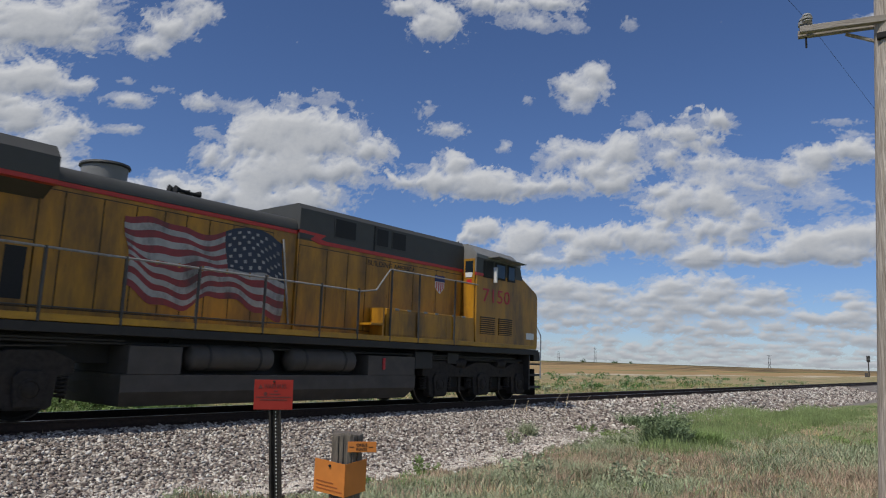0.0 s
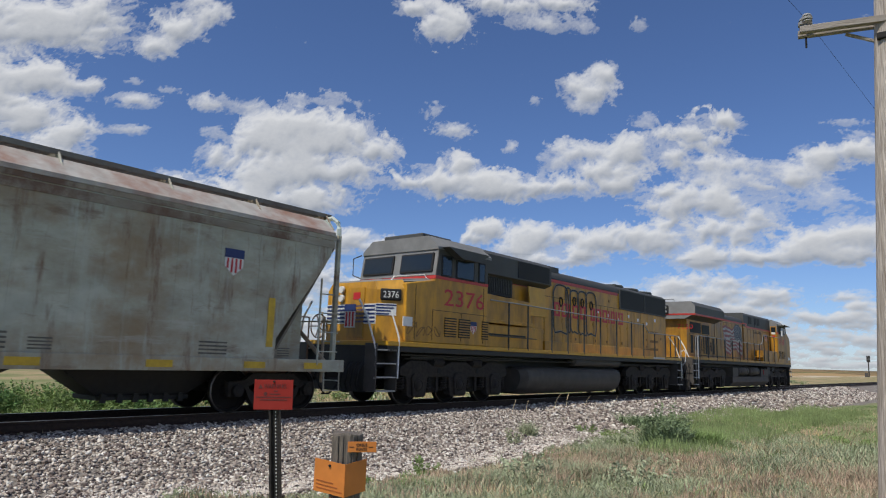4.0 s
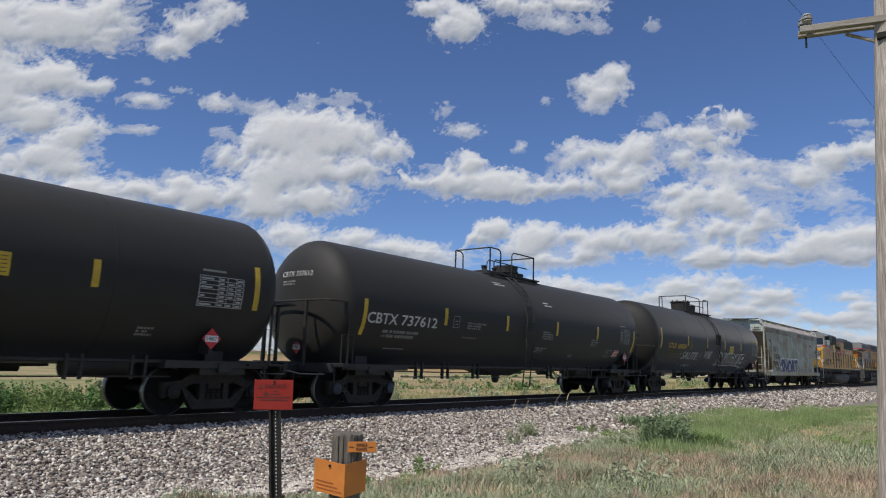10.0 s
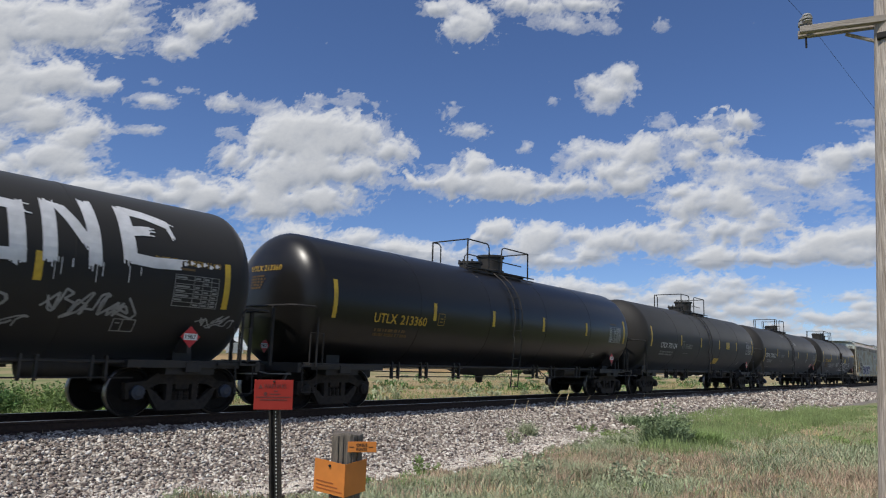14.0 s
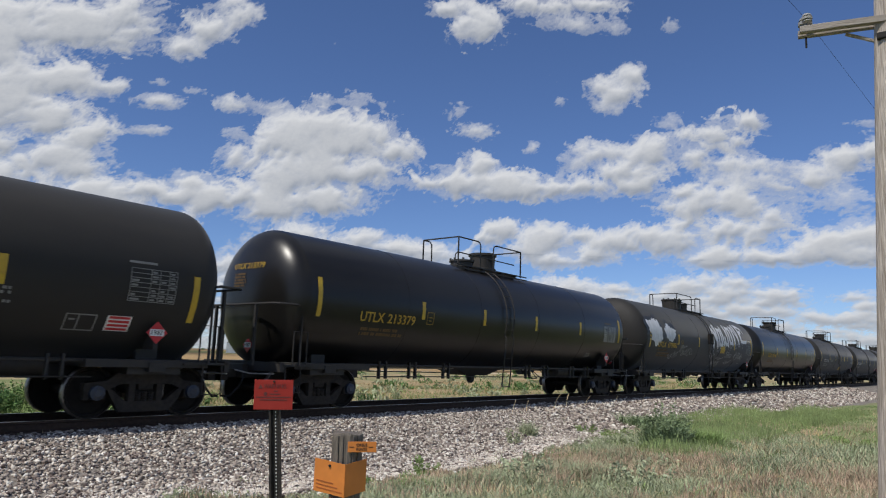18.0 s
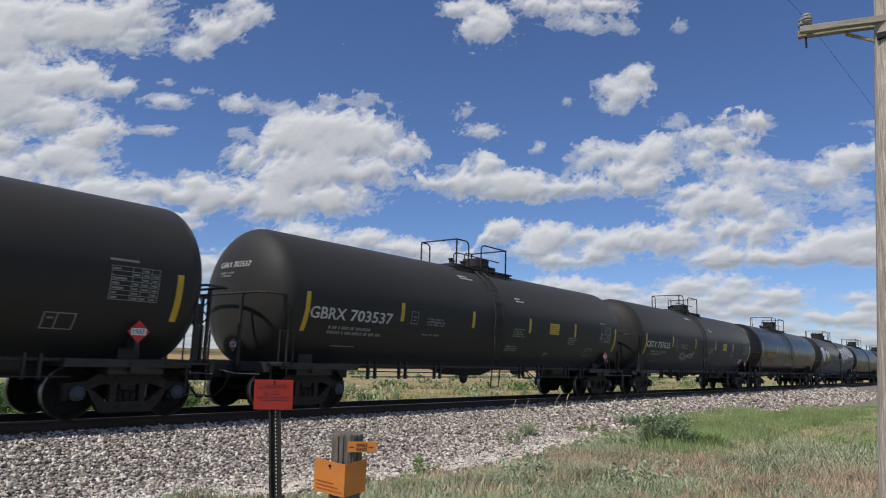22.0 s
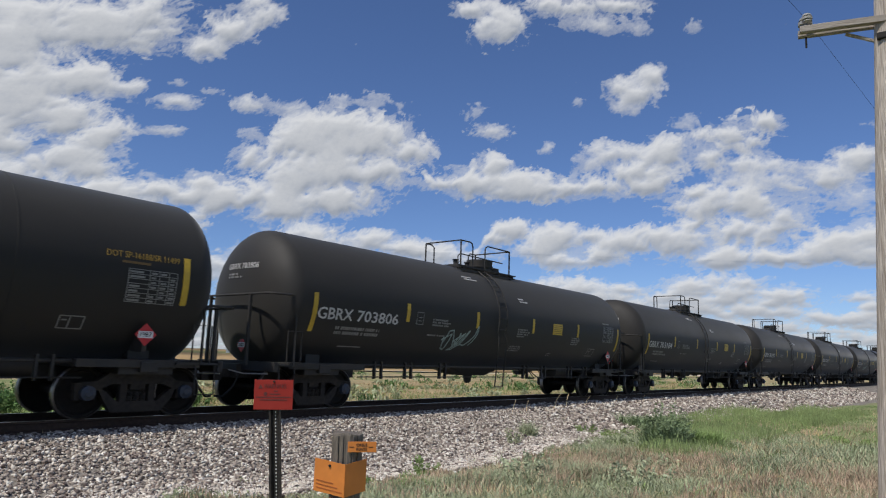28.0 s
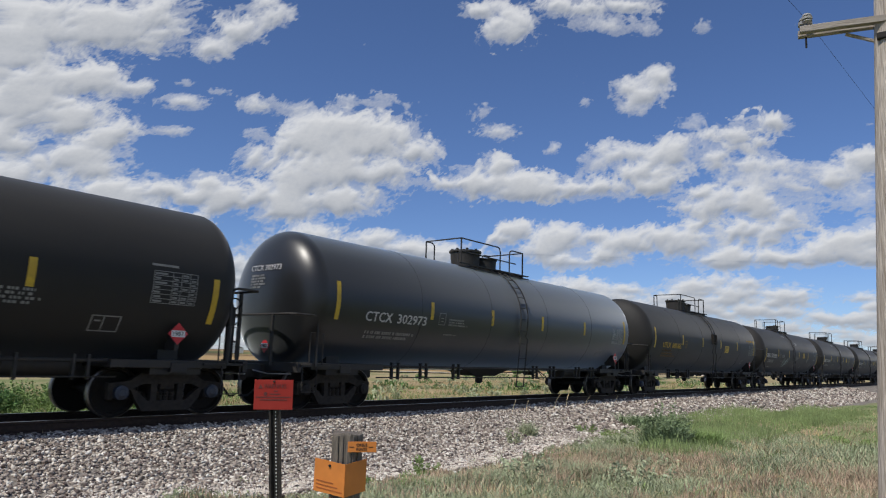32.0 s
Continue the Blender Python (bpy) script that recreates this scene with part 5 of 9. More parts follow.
def blot(x, dz, a, b, material, label, seed, lift=0.008, rough=1.0):
    """A torn patch of paint with an uneven outline."""
    def f(car, R, zc, e, rnd):
        q = random.Random(seed)
        waves = [(k, q.uniform(0, math.tau), rough * q.uniform(0.4, 1.0) * 0.28 / k ** 0.85) for k in range(2, 24)]
        bm = bmesh.new()
        count = 150
        grid = []
        for t in (0.12, 0.4, 0.7, 1.0):
            ring = []
            for i in range(count):
                u = math.tau * i / count
                r = t * (1 + t * sum(h * math.sin(k * u + p) for k, p, h in waves))
                ring.append(bm.verts.new((a + a * r * math.cos(u), b + b * r * math.sin(u), 0)))
            grid.append(ring)
        bm.faces.new(grid[0])
        for g, h in zip(grid, grid[1:]):
            for i in range(count):
                bm.faces.new((g[i], g[(i + 1) % count], h[(i + 1) % count], h[i]))
        part("graffiti", on_tank(bm, x - a, zc + dz - b, R, zc, lift), material, car, label)
    return f


def scrawl(x, dz, w, hh, material, label, turns=9, seed=1, r=0.02):
    """A looping sprayed line."""
    def f(car, R, zc, e, rnd):
        q = random.Random(seed)
        bm = bmesh.new()
        px, py = 0.0, hh * 0.4
        for k in range(turns):
            cx, cy = w * (k + 0.5) / turns, hh * q.uniform(0.3, 0.7)
            pts = [(px, py)]
            for j in range(1, 9):
                a = j * math.tau / 9 * q.choice((1, -1))
                pts.append((cx + w / turns * 0.7 * math.cos(a + k) + 0.03 * j, cy + hh * 0.36 * math.sin(a + k * 1.7)))
            for a, b in zip(pts, pts[1:]):
                d = Vector((b[0] - a[0], b[1] - a[1], 0))
                if d.length < 1e-4:
                    continue
                nn = Vector((-d.y, d.x, 0)).normalized() * r
                vs = [bm.verts.new(Vector((*a, 0.0)) + nn), bm.verts.new(Vector((*a, 0.0)) - nn), bm.verts.new(Vector((*b, 0.0)) - nn), bm.verts.new(Vector((*b, 0.0)) + nn)]
                bm.faces.new(vs)
            px, py = pts[-1]
        part("graffiti", on_tank(bm, x, zc + dz, R, zc, 0.009), material, car, label)
    return f


# ---- the track ----
def build_track():
    y0 = TRACK_Y
    rail_prof = [(-0.075, -0.172), (0.075, -0.172), (0.075, -0.155), (0.012, -0.135), (0.009, -0.045), (0.036, -0.036), (0.036, -0.004), (0.030, -0.0005), (-0.030, -0.0005), (-0.036, -0.004), (-0.036, -0.036), (-0.009, -0.045), (-0.012, -0.135), (-0.075, -0.155)]
    track = thing("railway_track", "straight single railway track on pale crushed-stone ballast", "railway track", kind="structure", at=(0, y0, 0))
    for s in (-1, 1):
        secs = [[(x, s * 0.755 + p[0], p[1]) for p in rail_prof] for x in (-330, -30, 60, 200, 1500)]
        part("rail", loft(secs), M_RAIL_STEEL, track, "rusty steel rail")
        part("rail_head", B((-330, 1500, s * 0.755 - 0.026, s * 0.755 + 0.026, -0.0004, 0.004)), M_RAIL_HEAD, track, "polished running surface")
    tie = B((-0.115, 0.115, -1.3, 1.3, -0.35, -0.176), bevel=0.012)
    me = bpy.data.meshes.new("tie")
    tie.to_mesh(me)
    tie.free()
    for k in range(230):
        ob = part_of("tie", me, M_TIE, track)
        ob.location = (-18 + k * 0.53, random.uniform(-0.03, 0.03), random.uniform(-0.006, 0.004))
        ob.rotation_euler = (0, 0, random.uniform(-0.012, 0.012))
    plate = B((-0.09, 0.09, -0.17, 0.17, -0.178, -0.166), (-0.04, -0.02, -0.11, -0.085, -0.17, -0.135), (0.02, 0.04, 0.085, 0.11, -0.17, -0.135))
    mp = bpy.data.meshes.new("tie_plate")
    plate.to_mesh(mp)
    plate.free()
    for k in range(26, 120):
        ob = part_of("tie_plate", mp, M_RAIL_STEEL, track)
        ob.location = (-18 + k * 0.53, -0.755, 0)


build_track()

# ---- the train: the places of the couplings along it ----
ENDS = [135.2, 117.23, 99.0, 80.72, 62.89, 44.66, 26.44, 8.10, -10.14, -28.39, -46.70, -65.02, -83.25, -101.65, -119.9]
TRAIN = []
A_R, A_Z = 1.57, 2.48
B_R, B_Z = 1.585, 2.50
C_R, C_Z = 1.62, 2.515
kinds = {}


# at which end of each car the brake wheel shows: 1 front, -1 rear, 0 out of sight
BRAKES = (-1, 0, -1, 1, 0, 0, -1, 1, 1, 1, 1, -1, 1, 1)
doomed = []


def train_tank(i, style, shell, caps, mark, number, ink, dull, label, extras=(), guard=True):
    front, rear = ENDS[i], ENDS[i + 1]
    L = front - rear
    R, zc = {"A": (A_R, A_Z), "B": (B_R, B_Z), "C": (C_R, C_Z)}[style]
    key = style
    if key not in kinds:
        kinds[key] = tank_car(R, zc, 18.2, shell, style, caps)
        car = kinds[key]
    else:
        car = copy_thing(kinds[key], Matrix.Identity(4))
        for o in list(car.children):
            if o.name.split(".")[0] in WRITING:
                bpy.data.objects.remove(o)
    for o in list(car.children):
        base = o.name.split(".")[0]
        if base == "ladder_box" and not guard:
            bpy.data.objects.remove(o)
        elif base in ("brake_wheel", "brake_gear_box", "brake_stand"):
            o.scale.x = o.scale.y = -1 if BRAKES[i] < 0 else 1
            if BRAKES[i] == 0:
                doomed.append(o)
    for o in car.children:
        if o.name.split(".")[0] in ("tank_shell", "weld_band"):
            o.material_slots[0].link = "OBJECT"
            o.material_slots[0].material = shell
        if o.name.split(".")[0] == "truck":
            for c in o.children:
                if c.name.split(".")[0] == "bearing_cap":
                    c.material_slots[0].link = "OBJECT"
                    c.material_slots[0].material = caps
    tagged(car, label)
    letter_list.append((car, R, zc, 18.2, style, mark, number, ink, dull, 40 + i, extras))
    TRAIN.append((car, (front + rear) / 2))


WRITING = ("reporting_mark", "stencil_print", "plate_mark", "data_table", "stencil_box", "placard", "placard_holder", "head_mark", "head_stencil", "notice_sheet", "graffiti", "slogan")
letter_list = []
UT = "black tank car with yellow stencilled marks and yellow reflective bars"
WT = "matte black tank car with white stencilled marks and yellow bars"
DOT = tag("DOT SP-16188/SR 11499", 6.05, 0.25, 1.32, 0.11, M_DIM_YELLOW, "", 0)
THIN = "thin white graffiti scrawl"
train_tank(0, "C", M_BLACK_WARM, M_CAP, "UTLX", "680034", M_YEL_INK, M_ORANGE_INK, "faded black tank car with yellow marks and white graffiti", (
    tag("SAUTE", -4.77, -0.92, 2.1, 0.4, M_SPRAY_PALE, THIN, 0.2, None, 0.012), spark(-5.0, -0.68, 0.14, M_SPRAY_PALE), spark(-2.3, -0.68, 0.15, M_SPRAY_PALE), spark(-2.5, -0.86, 0.08, M_SPRAY_PALE), spark(-2.9, -1.18, 0.11, M_SPRAY_PALE), spark(-4.6, -1.12, 0.09, M_SPRAY_PALE), scrawl(-4.0, -1.28, 0.8, 0.2, M_SPRAY_PALE, THIN, 3, 12, 0.012), tag("W1MZ", -1.73, -0.84, 1.1, 0.42, M_SPRAY_PALE, THIN, 0.1, None, 0.01),
    tag("MiLDUE", 0.62, -1.12, 4.5, 0.74, M_SPRAY_WHITE, "white outlined graffiti letters", 0.1, M_BLACK_WARM), tag("000 18", 5.15, -1.28, 1.1, 0.17, M_SPRAY_WHITE, THIN), yellow_sheet(2.12, -0.48, 0.72, 0.40), DOT))
train_tank(1, "A", M_BLACK_MATTE, M_BLUE, "CBTX", "737612", M_WHITE_INK, M_GREY_INK, WT, (red_sheet(6.12, -0.96),))
train_tank(2, "B", M_BLACK_MATTE, M_CAP, "CTCX", "731124", M_WHITE_INK, M_GREY_INK, "black tank car with white marks and pale yellow notices", (yellow_sheet(2.55, -0.25), yellow_sheet(1.0, -1.05, 0.75, 0.34)))
train_tank(3, "B", M_BLACK_GLOSS, M_CAP, "UTLX", "213360", M_YEL_INK, M_ORANGE_INK, "glossy " + UT)
train_tank(4, "C", M_BLACK_WARM, M_BLUE, "UTLX", "679981", M_YEL_INK, M_ORANGE_INK, "black tank car with large white painted graffiti letters", (
    *[brushed(c, x, dz, w, hh, wide, M_SPRAY_WHITE, "large white brushed graffiti letter", 40 + k) for k, (c, x, dz, w, hh, wide) in enumerate((
        ("N", 0.44, -0.24, 0.92, 1.12, 0.27), ("O", 1.46, -0.16, 0.66, 1.02, 0.22), ("W", 2.1, -0.14, 1.05, 1.14, 0.21), ("O", 3.26, -0.02, 0.72, 1.07, 0.24), ("N", 4.13, 0.02, 1.0, 1.15, 0.22), ("E", 5.36, 0.15, 1.12, 1.2, 0.25)))],
    drips(0.5, -0.30, 1.6, 5), drips(2.3, -0.16, 1.7, 5), drips(4.2, 0.02, 2.1, 9), row_of_marks(6.6, 0.24),
    tag("Siko", 2.8, -0.72, 1.05, 0.36, M_SPRAY_GREY, THIN), scrawl(3.0, -1.08, 1.0, 0.3, M_SPRAY_GREY, THIN, 4, 5, 0.015), scrawl(4.3, -0.86, 1.3, 0.55, M_SPRAY_GREY, THIN, 6, 6), scrawl(7.0, -0.84, 0.65, 0.26, M_SPRAY_GREY, THIN, 4, 7, 0.012),
    tag("MYNK", 1.05, -1.22, 1.35, 0.40, M_SPRAY_GREY, THIN, 0.15, None, 0.012), scrawl(0.25, -0.8, 0.6, 0.4, M_SPRAY_GREY, THIN, 3, 8, 0.015), scrawl(1.4, -0.86, 1.0, 0.16, M_SPRAY_GREY, THIN, 3, 15, 0.012),
    blot(-7.12, 0.24, 0.98, 0.66, M_BLACK_INK, "black patch under white graffiti", 5, 0.005, 1.3), blot(-7.0, 0.22, 0.70, 0.60, M_SPRAY_WHITE, "torn patch of white graffiti paint", 11),
    blot(-5.4, 0.2, 0.86, 0.44, M_BLACK_INK, "black patch under white graffiti", 6, 0.005, 1.3), blot(-5.35, 0.2, 0.62, 0.36, M_SPRAY_WHITE, "torn patch of white graffiti paint", 9),
    scrawl(-5.3, -0.92, 0.95, 0.4, M_SPRAY_GREY, THIN, 5, 21, 0.013), scrawl(-4.1, -0.8, 1.5, 0.5, M_SPRAY_GREY, THIN, 6, 22, 0.014), scrawl(-4.0, -0.45, 0.6, 0.16, M_SPRAY_GREY, THIN, 3, 23, 0.01),
    yellow_sheet(1.82, -0.5, 0.70, 0.37), DOT))
train_tank(5, "B", M_BLACK_GLOSS, M_BLUE, "UTLX", "213379", M_YEL_INK, M_ORANGE_INK, "glossy " + UT)
train_tank(6, "A", M_BLACK_MATTE, M_BLUE, "CBTX", "737625", M_WHITE_INK, M_GREY_INK, WT, (red_sheet(6.12, -0.96), yellow_sheet(2.64, -0.33, 0.62), scrawl(-3.4, -0.95, 1.6, 0.5, M_SPRAY_TEAL, "thin pale teal graffiti scrawl", 5, 9)))
for k, num in ((7, "703537"), (8, "703197"), (9, "703184")):
    train_tank(k, "A", M_BLACK_MATTE, M_BLUE, "GBRX", num, M_WHITE_INK, M_GREY_INK, WT, (yellow_sheet(2.64, -0.33, 0.62),))
train_tank(10, "A", M_BLACK_MATTE, M_BLUE, "GBRX", "703806", M_WHITE_INK, M_GREY_INK, WT, (yellow_sheet(2.64, -0.33, 0.62), scrawl(-3.05, -1.02, 1.35, 0.85, M_SPRAY_TEAL, "thin pale teal graffiti scrawl", 4, 3)))
train_tank(11, "C", M_BLACK_WARM, M_BLUE, "UTLX", "680365", M_YEL_INK, M_ORANGE_INK, "faded " + UT, (yellow_sheet(1.98, -0.46, 0.66), DOT))
train_tank(12, "C", M_BLUE_BLACK, M_CAP, "CTCX", "302973", M_WHITE_INK, M_GREY_INK, "blue-black tank car with white stencilled marks and yellow bars", guard=False)
train_tank(13, "A", M_BLACK_WARM, M_BLUE, "GBRX", "703290", M_WHITE_INK, M_GREY_INK, WT, (yellow_sheet(2.64, -0.33, 0.62),))
for job in letter_list:
    letter_tank(*job)
for o in doomed:
    bpy.data.objects.remove(o)


# ---- engines ----
def six_wheel_truck(car, x, high):
    t = part("truck", B((-2.1, 2.1, -0.75, 0.75, 0.62, 0.86), bevel=0.02), M_TRUCK, car)
    t.location = (x, 0, 0)
    ax = (-1.98, 0.0, 1.98) if high else (-1.75, 0.0, 1.75)
    for q in ax:
        wheelset(t, q, 0.533)
    e = ax[2]
    for s in (-1, 1):
        prof = [(-e - 0.66, 0.78), (-e - 0.66, 0.98), (-e - 0.3, 1.16), (-e + 0.34, 1.16), (-e * 0.62, 1.02), (-e * 0.38, 1.02), (-0.34, 1.15), (0.34, 1.15), (e * 0.38, 1.02), (e * 0.62, 1.02), (e - 0.34, 1.16), (e + 0.3, 1.16), (e + 0.66, 0.98), (e + 0.66, 0.78)]
        for c in ax[::-1]:
            prof += [(c + 0.42, 0.74), (c + 0.37, 0.28), (c + 0.30, 0.22), (c - 0.30, 0.22), (c - 0.37, 0.28), (c - 0.42, 0.74)]
        part("truck_frame", prism(prof, s * 1.16 - 0.11, s * 1.16 + 0.11, bevel=0.015), M_TRUCK, t)
        for c in (-e * 0.5, e * 0.5):
            part("frame_pocket", turned([(-0.015, 0.07), (0.015, 0.07)], (c, s * 1.27, 0.9), "y", 14), M_DARK, t)
            part("tie_bar", B((c - e * 0.5 + 0.3, c + e * 0.5 - 0.3, s * 1.05 - 0.04, s * 1.05 + 0.04, 0.36, 0.46), bevel=0.01), M_TRUCK, t)
            part("brake_lever", B((c - 0.05, c + 0.05, s * 1.2 - 0.03, s * 1.2 + 0.03, 0.34, 0.76), bevel=0.01), M_TRUCK, t)
            part("motor_case", B((c - 0.42, c + 0.42, s * 0.85 - 0.1, s * 0.85 + 0.1, 0.3, 0.78), bevel=0.05), M_BLACK, t)
        for q in ax:
            part("journal_box", prism([(q - 0.2, 0.26), (q + 0.2, 0.26), (q + 0.26, 0.72), (q + 0.16, 0.84), (q - 0.16, 0.84), (q - 0.26, 0.72)], s * 1.28 - 0.05, s * 1.28 + 0.05, bevel=0.02), M_TRUCK, t)
            part("bearing_cap", turned([(-0.05, 0.17), (0.03, 0.17), (0.035, 0.14), (0.02, 0.13), (0.045, 0.10), (0.05, 0.02)], (q, s * 1.32, 0.533), "y", 20) if s > 0 else turned([(-0.05, 0.02), (-0.045, 0.10), (-0.02, 0.13), (-0.035, 0.14), (-0.03, 0.17), (0.05, 0.17)], (q, s * 1.32, 0.533), "y", 20), M_TRUCK, t, smooth=True)
            for d in (-0.52, 0.52):
                sp = bmesh.new()
                tube(sp, [(q + d + 0.09 * math.cos(a * 0.8), s * 1.15 + 0.09 * math.sin(a * 0.8), 0.40 + a * 0.0085) for a in range(40)], 0.024, 5)
                part("coil_spring", sp, M_TRUCK, t)
        part("brake_cylinder", turned([(-0.25, 0.13), (0.15, 0.15), (0.2, 0.06)], (-e * 0.5, s * 1.2, 1.12), "x", 14), M_TRUCK, t, smooth=True)
        part("brake_cylinder", turned([(-0.25, 0.13), (0.15, 0.15), (0.2, 0.06)], (e * 0.5, s * 1.2, 1.12), "x", 14), M_TRUCK, t, smooth=True)
        part("brake_pipe", T([(-e - 0.5, s * 1.24, 1.2), (-e * 0.4, s * 1.26, 1.22), (e * 0.5, s * 1.26, 1.2), (e + 0.5, s * 1.24, 1.24)], 0.022, 5), M_BLACK, t)
        part("sand_pipe", T([(ax[2] + 0.6, s * 1.0, 0.9), (ax[2] + 0.68, s * 0.8, 0.3)], 0.02, 5), M_TRUCK, t)
    return t


def hand_rail(car, pts, posts, z0, r=0.021, material=None, name="handrail"):
    part(name, T(pts, r, 7), material or M_RAIL_GLINT, car, smooth=True)
    for p in posts:
        part("stanchion", T([(p[0], p[1], z0), p], 0.03, 6), material or M_RAILING, car)


def fold_steps(car, x, s, side):
    """Corner steps at an end of an engine."""
    for k in range(4):
        z = 0.42 + k * 0.33
        part("step", B((x - 0.33, x + 0.33, side * 1.5 - 0.02, side * 1.14 + 0.02 if side > 0 else side * 1.14, z - 0.03, z)[:2] + ((side * 1.5, side * 1.14) if side < 0 else (side * 1.14, side * 1.5)) + (z - 0.03, z)), M_STEP, car)
    for q in (-0.36, 0.36):
        y0, y1 = sorted((side * 1.5, side * 1.1))
        part("step_plate", B((x + q - 0.015, x + q + 0.015, y0, y1, 0.4, 1.55)), M_UNDER_GREY, car)


def hood_loft(x0, x1, w, z0, z1, r, n=5):
    """A long hood with rounded roof edges."""
    ring = [(-w, z0)] + [(-w + r - r * math.cos(a * math.pi / 2 / n), z1 - r + r * math.sin(a * math.pi / 2 / n)) for a in range(n + 1)]
    ring += [(-y, z) for y, z in ring[::-1]]
    return loft([[(x, y, z) for y, z in ring] for x in (x0, x1)])


def door_row(car, xs, y, z0, z1, latch=True, windows=None, paint=None):
    """Hinged hood doors standing a little proud of the hood's side."""
    paint = paint or M_UP_YELLOW
    part("door_frame", B((xs[0] - 0.01, xs[-1] + 0.01, y - 0.003, y + 0.01, z0 - 0.02, z1 + 0.02)), M_SEAM, car, "dark gap round the hood doors")
    for i, (a, b) in enumerate(zip(xs, xs[1:])):
        d = part("hood_door", B((a + 0.012, b - 0.012, y - 0.014, y + 0.01, z0, z1), bevel=0.006), paint, car)
        if latch:
            part("latch", B((b - 0.1, b - 0.06, y - 0.03, y - 0.013, (z0 + z1) / 2 - 0.05, (z0 + z1) / 2 + 0.05)), paint, d)
            part("hinge", B((a + 0.0, a + 0.03, y - 0.025, y - 0.013, z1 - 0.2, z1 - 0.1)), paint, d)
        if windows and windows[i]:
            w0, w1 = windows[i]
            part("door_grille", B((a + 0.09, b - 0.09, y - 0.02, y - 0.01, w0, w1)), M_GRILLE, d)


def shield(car, x, z, y, hh):
    """A plain shield with a dark chief and red pales."""
    w = hh * 0.8
    bm = prism([(x, z + hh), (x + w, z + hh), (x + w, z + hh * 0.35), (x + w * 0.5, z), (x, z + hh * 0.35)], y - 0.008, y + 0.002)
    p = part("shield_emblem", bm, M_SHIELD_WHITE, car, "white shield with dark top and red stripes")
    part("shield_chief", B((x - 0.01, x + w + 0.01, y - 0.014, y, z + hh * 0.68, z + hh * 1.02)), M_NAVY, p)
    for k in range(4):
        q = x + w * (0.1 + k * 0.23)
        part("shield_stripe", B((q, q + w * 0.1, y - 0.013, y, z + hh * (0.28 if k in (0, 3) else 0.12), z + hh * 0.66)), M_RED, p)


def flag_panel(car, x0, x1, zl, y):
    """A painted waving striped flag, in narrow upright slices."""
    def edge_at(u, t):
        k = min(int(u * 6), 5)
        q = u * 6 - k
        q = q * q * (3 - 2 * q)
        tops, lows = (1.70, 1.74, 1.66, 1.60, 1.86, 1.92, 1.70), (0.44, 0.14, 0.06, 0.38, 0.36, 0.12, -0.02)
        top, low = tops[k] + (tops[k + 1] - tops[k]) * q, lows[k] + (lows[k + 1] - lows[k]) * q
        return low + (top - low) * t + 0.07 * math.sin(13 * u + 5 * t) * t * (1 - t) * 4 + 0.02 * math.sin(31 * u + 4 * t)

    w = x1 - x0
    n = 44
    red, white, navy, star = bmesh.new(), bmesh.new(), bmesh.new(), bmesh.new()

    def quad(bm, u0, u1, t0, t1, lift):
        f = lambda u, t: (x0 + w * (u + 0.02 * math.sin(5 * t)), y - lift, zl + edge_at(u, t))
        bm.faces.new([bm.verts.new(f(*q)) for q in ((u0, t0), (u1, t0), (u1, t1), (u0, t1))])

    for k in range(13):
        for i in range(n):
            u0, u1 = i / n, (i + 1) / n
            top = (k + 1) / 13
            if top > 0.5 and u0 > 0.58:
                continue
            quad(red if k % 2 == 0 else white, u0, u1, k / 13, top, 0.006)
    for i in range(n):
        if i / n > 0.58:
            for k in range(4):
                quad(navy, i / n, (i + 1) / n, 6 / 13 + k * 7 / 52, 6 / 13 + (k + 1) * 7 / 52, 0.006)
    for r in range(7):
        for c in range(6):
            u, t = 0.62 + c * 0.064 + (r % 2) * 0.03, 0.51 + r * 0.07
            quad(star, u - 0.010, u + 0.010, t - 0.018, t + 0.018, 0.010)
    p = part("flag_red", red, M_FLAG_RED, car, "waving striped flag painted on the hood")
    part("flag_white", white, M_FLAG_WHITE, p)
    part("flag_canton", navy, M_FLAG_NAVY, p)
    part("flag_stars", star, M_FLAG_WHITE, p)
    part("flag_staff", T([(x1 - 0.06, y - 0.012, zl + 1.80), (x1 + 0.22, y - 0.012, zl - 0.06)], 0.022, 6), M_FLAG_WHITE, p)


M_SEAM = mat("grimy brown seam", (0.055, 0.035, 0.015), 0.7, vary=0.2)
M_FLAG_RED = mat("weathered red flag paint", (0.25, 0.035, 0.038), 0.5, vary=0.15, scale=5)
M_FLAG_WHITE = mat("weathered white flag paint", (0.37, 0.36, 0.34), 0.5, vary=0.15, scale=5)
for m in (M_FLAG_RED, M_FLAG_WHITE):
    stain(m, (0.04, 0.036, 0.032), 1.3, (1.5, 1, 0.6), 0.48, 0.66, 0.8)
M_FLAG_NAVY = mat("weathered navy flag paint", (0.025, 0.032, 0.055), 0.5, vary=0.15, scale=5)


def under_pipes(car, xs, y, z):
    for k, (a, b) in enumerate(xs):
        part("underframe_pipe", T([(a, y + 0.04 * k, z - 0.05 * k), (b, y + 0.04 * k, z - 0.05 * k)], 0.028, 6), M_BLACK, car)


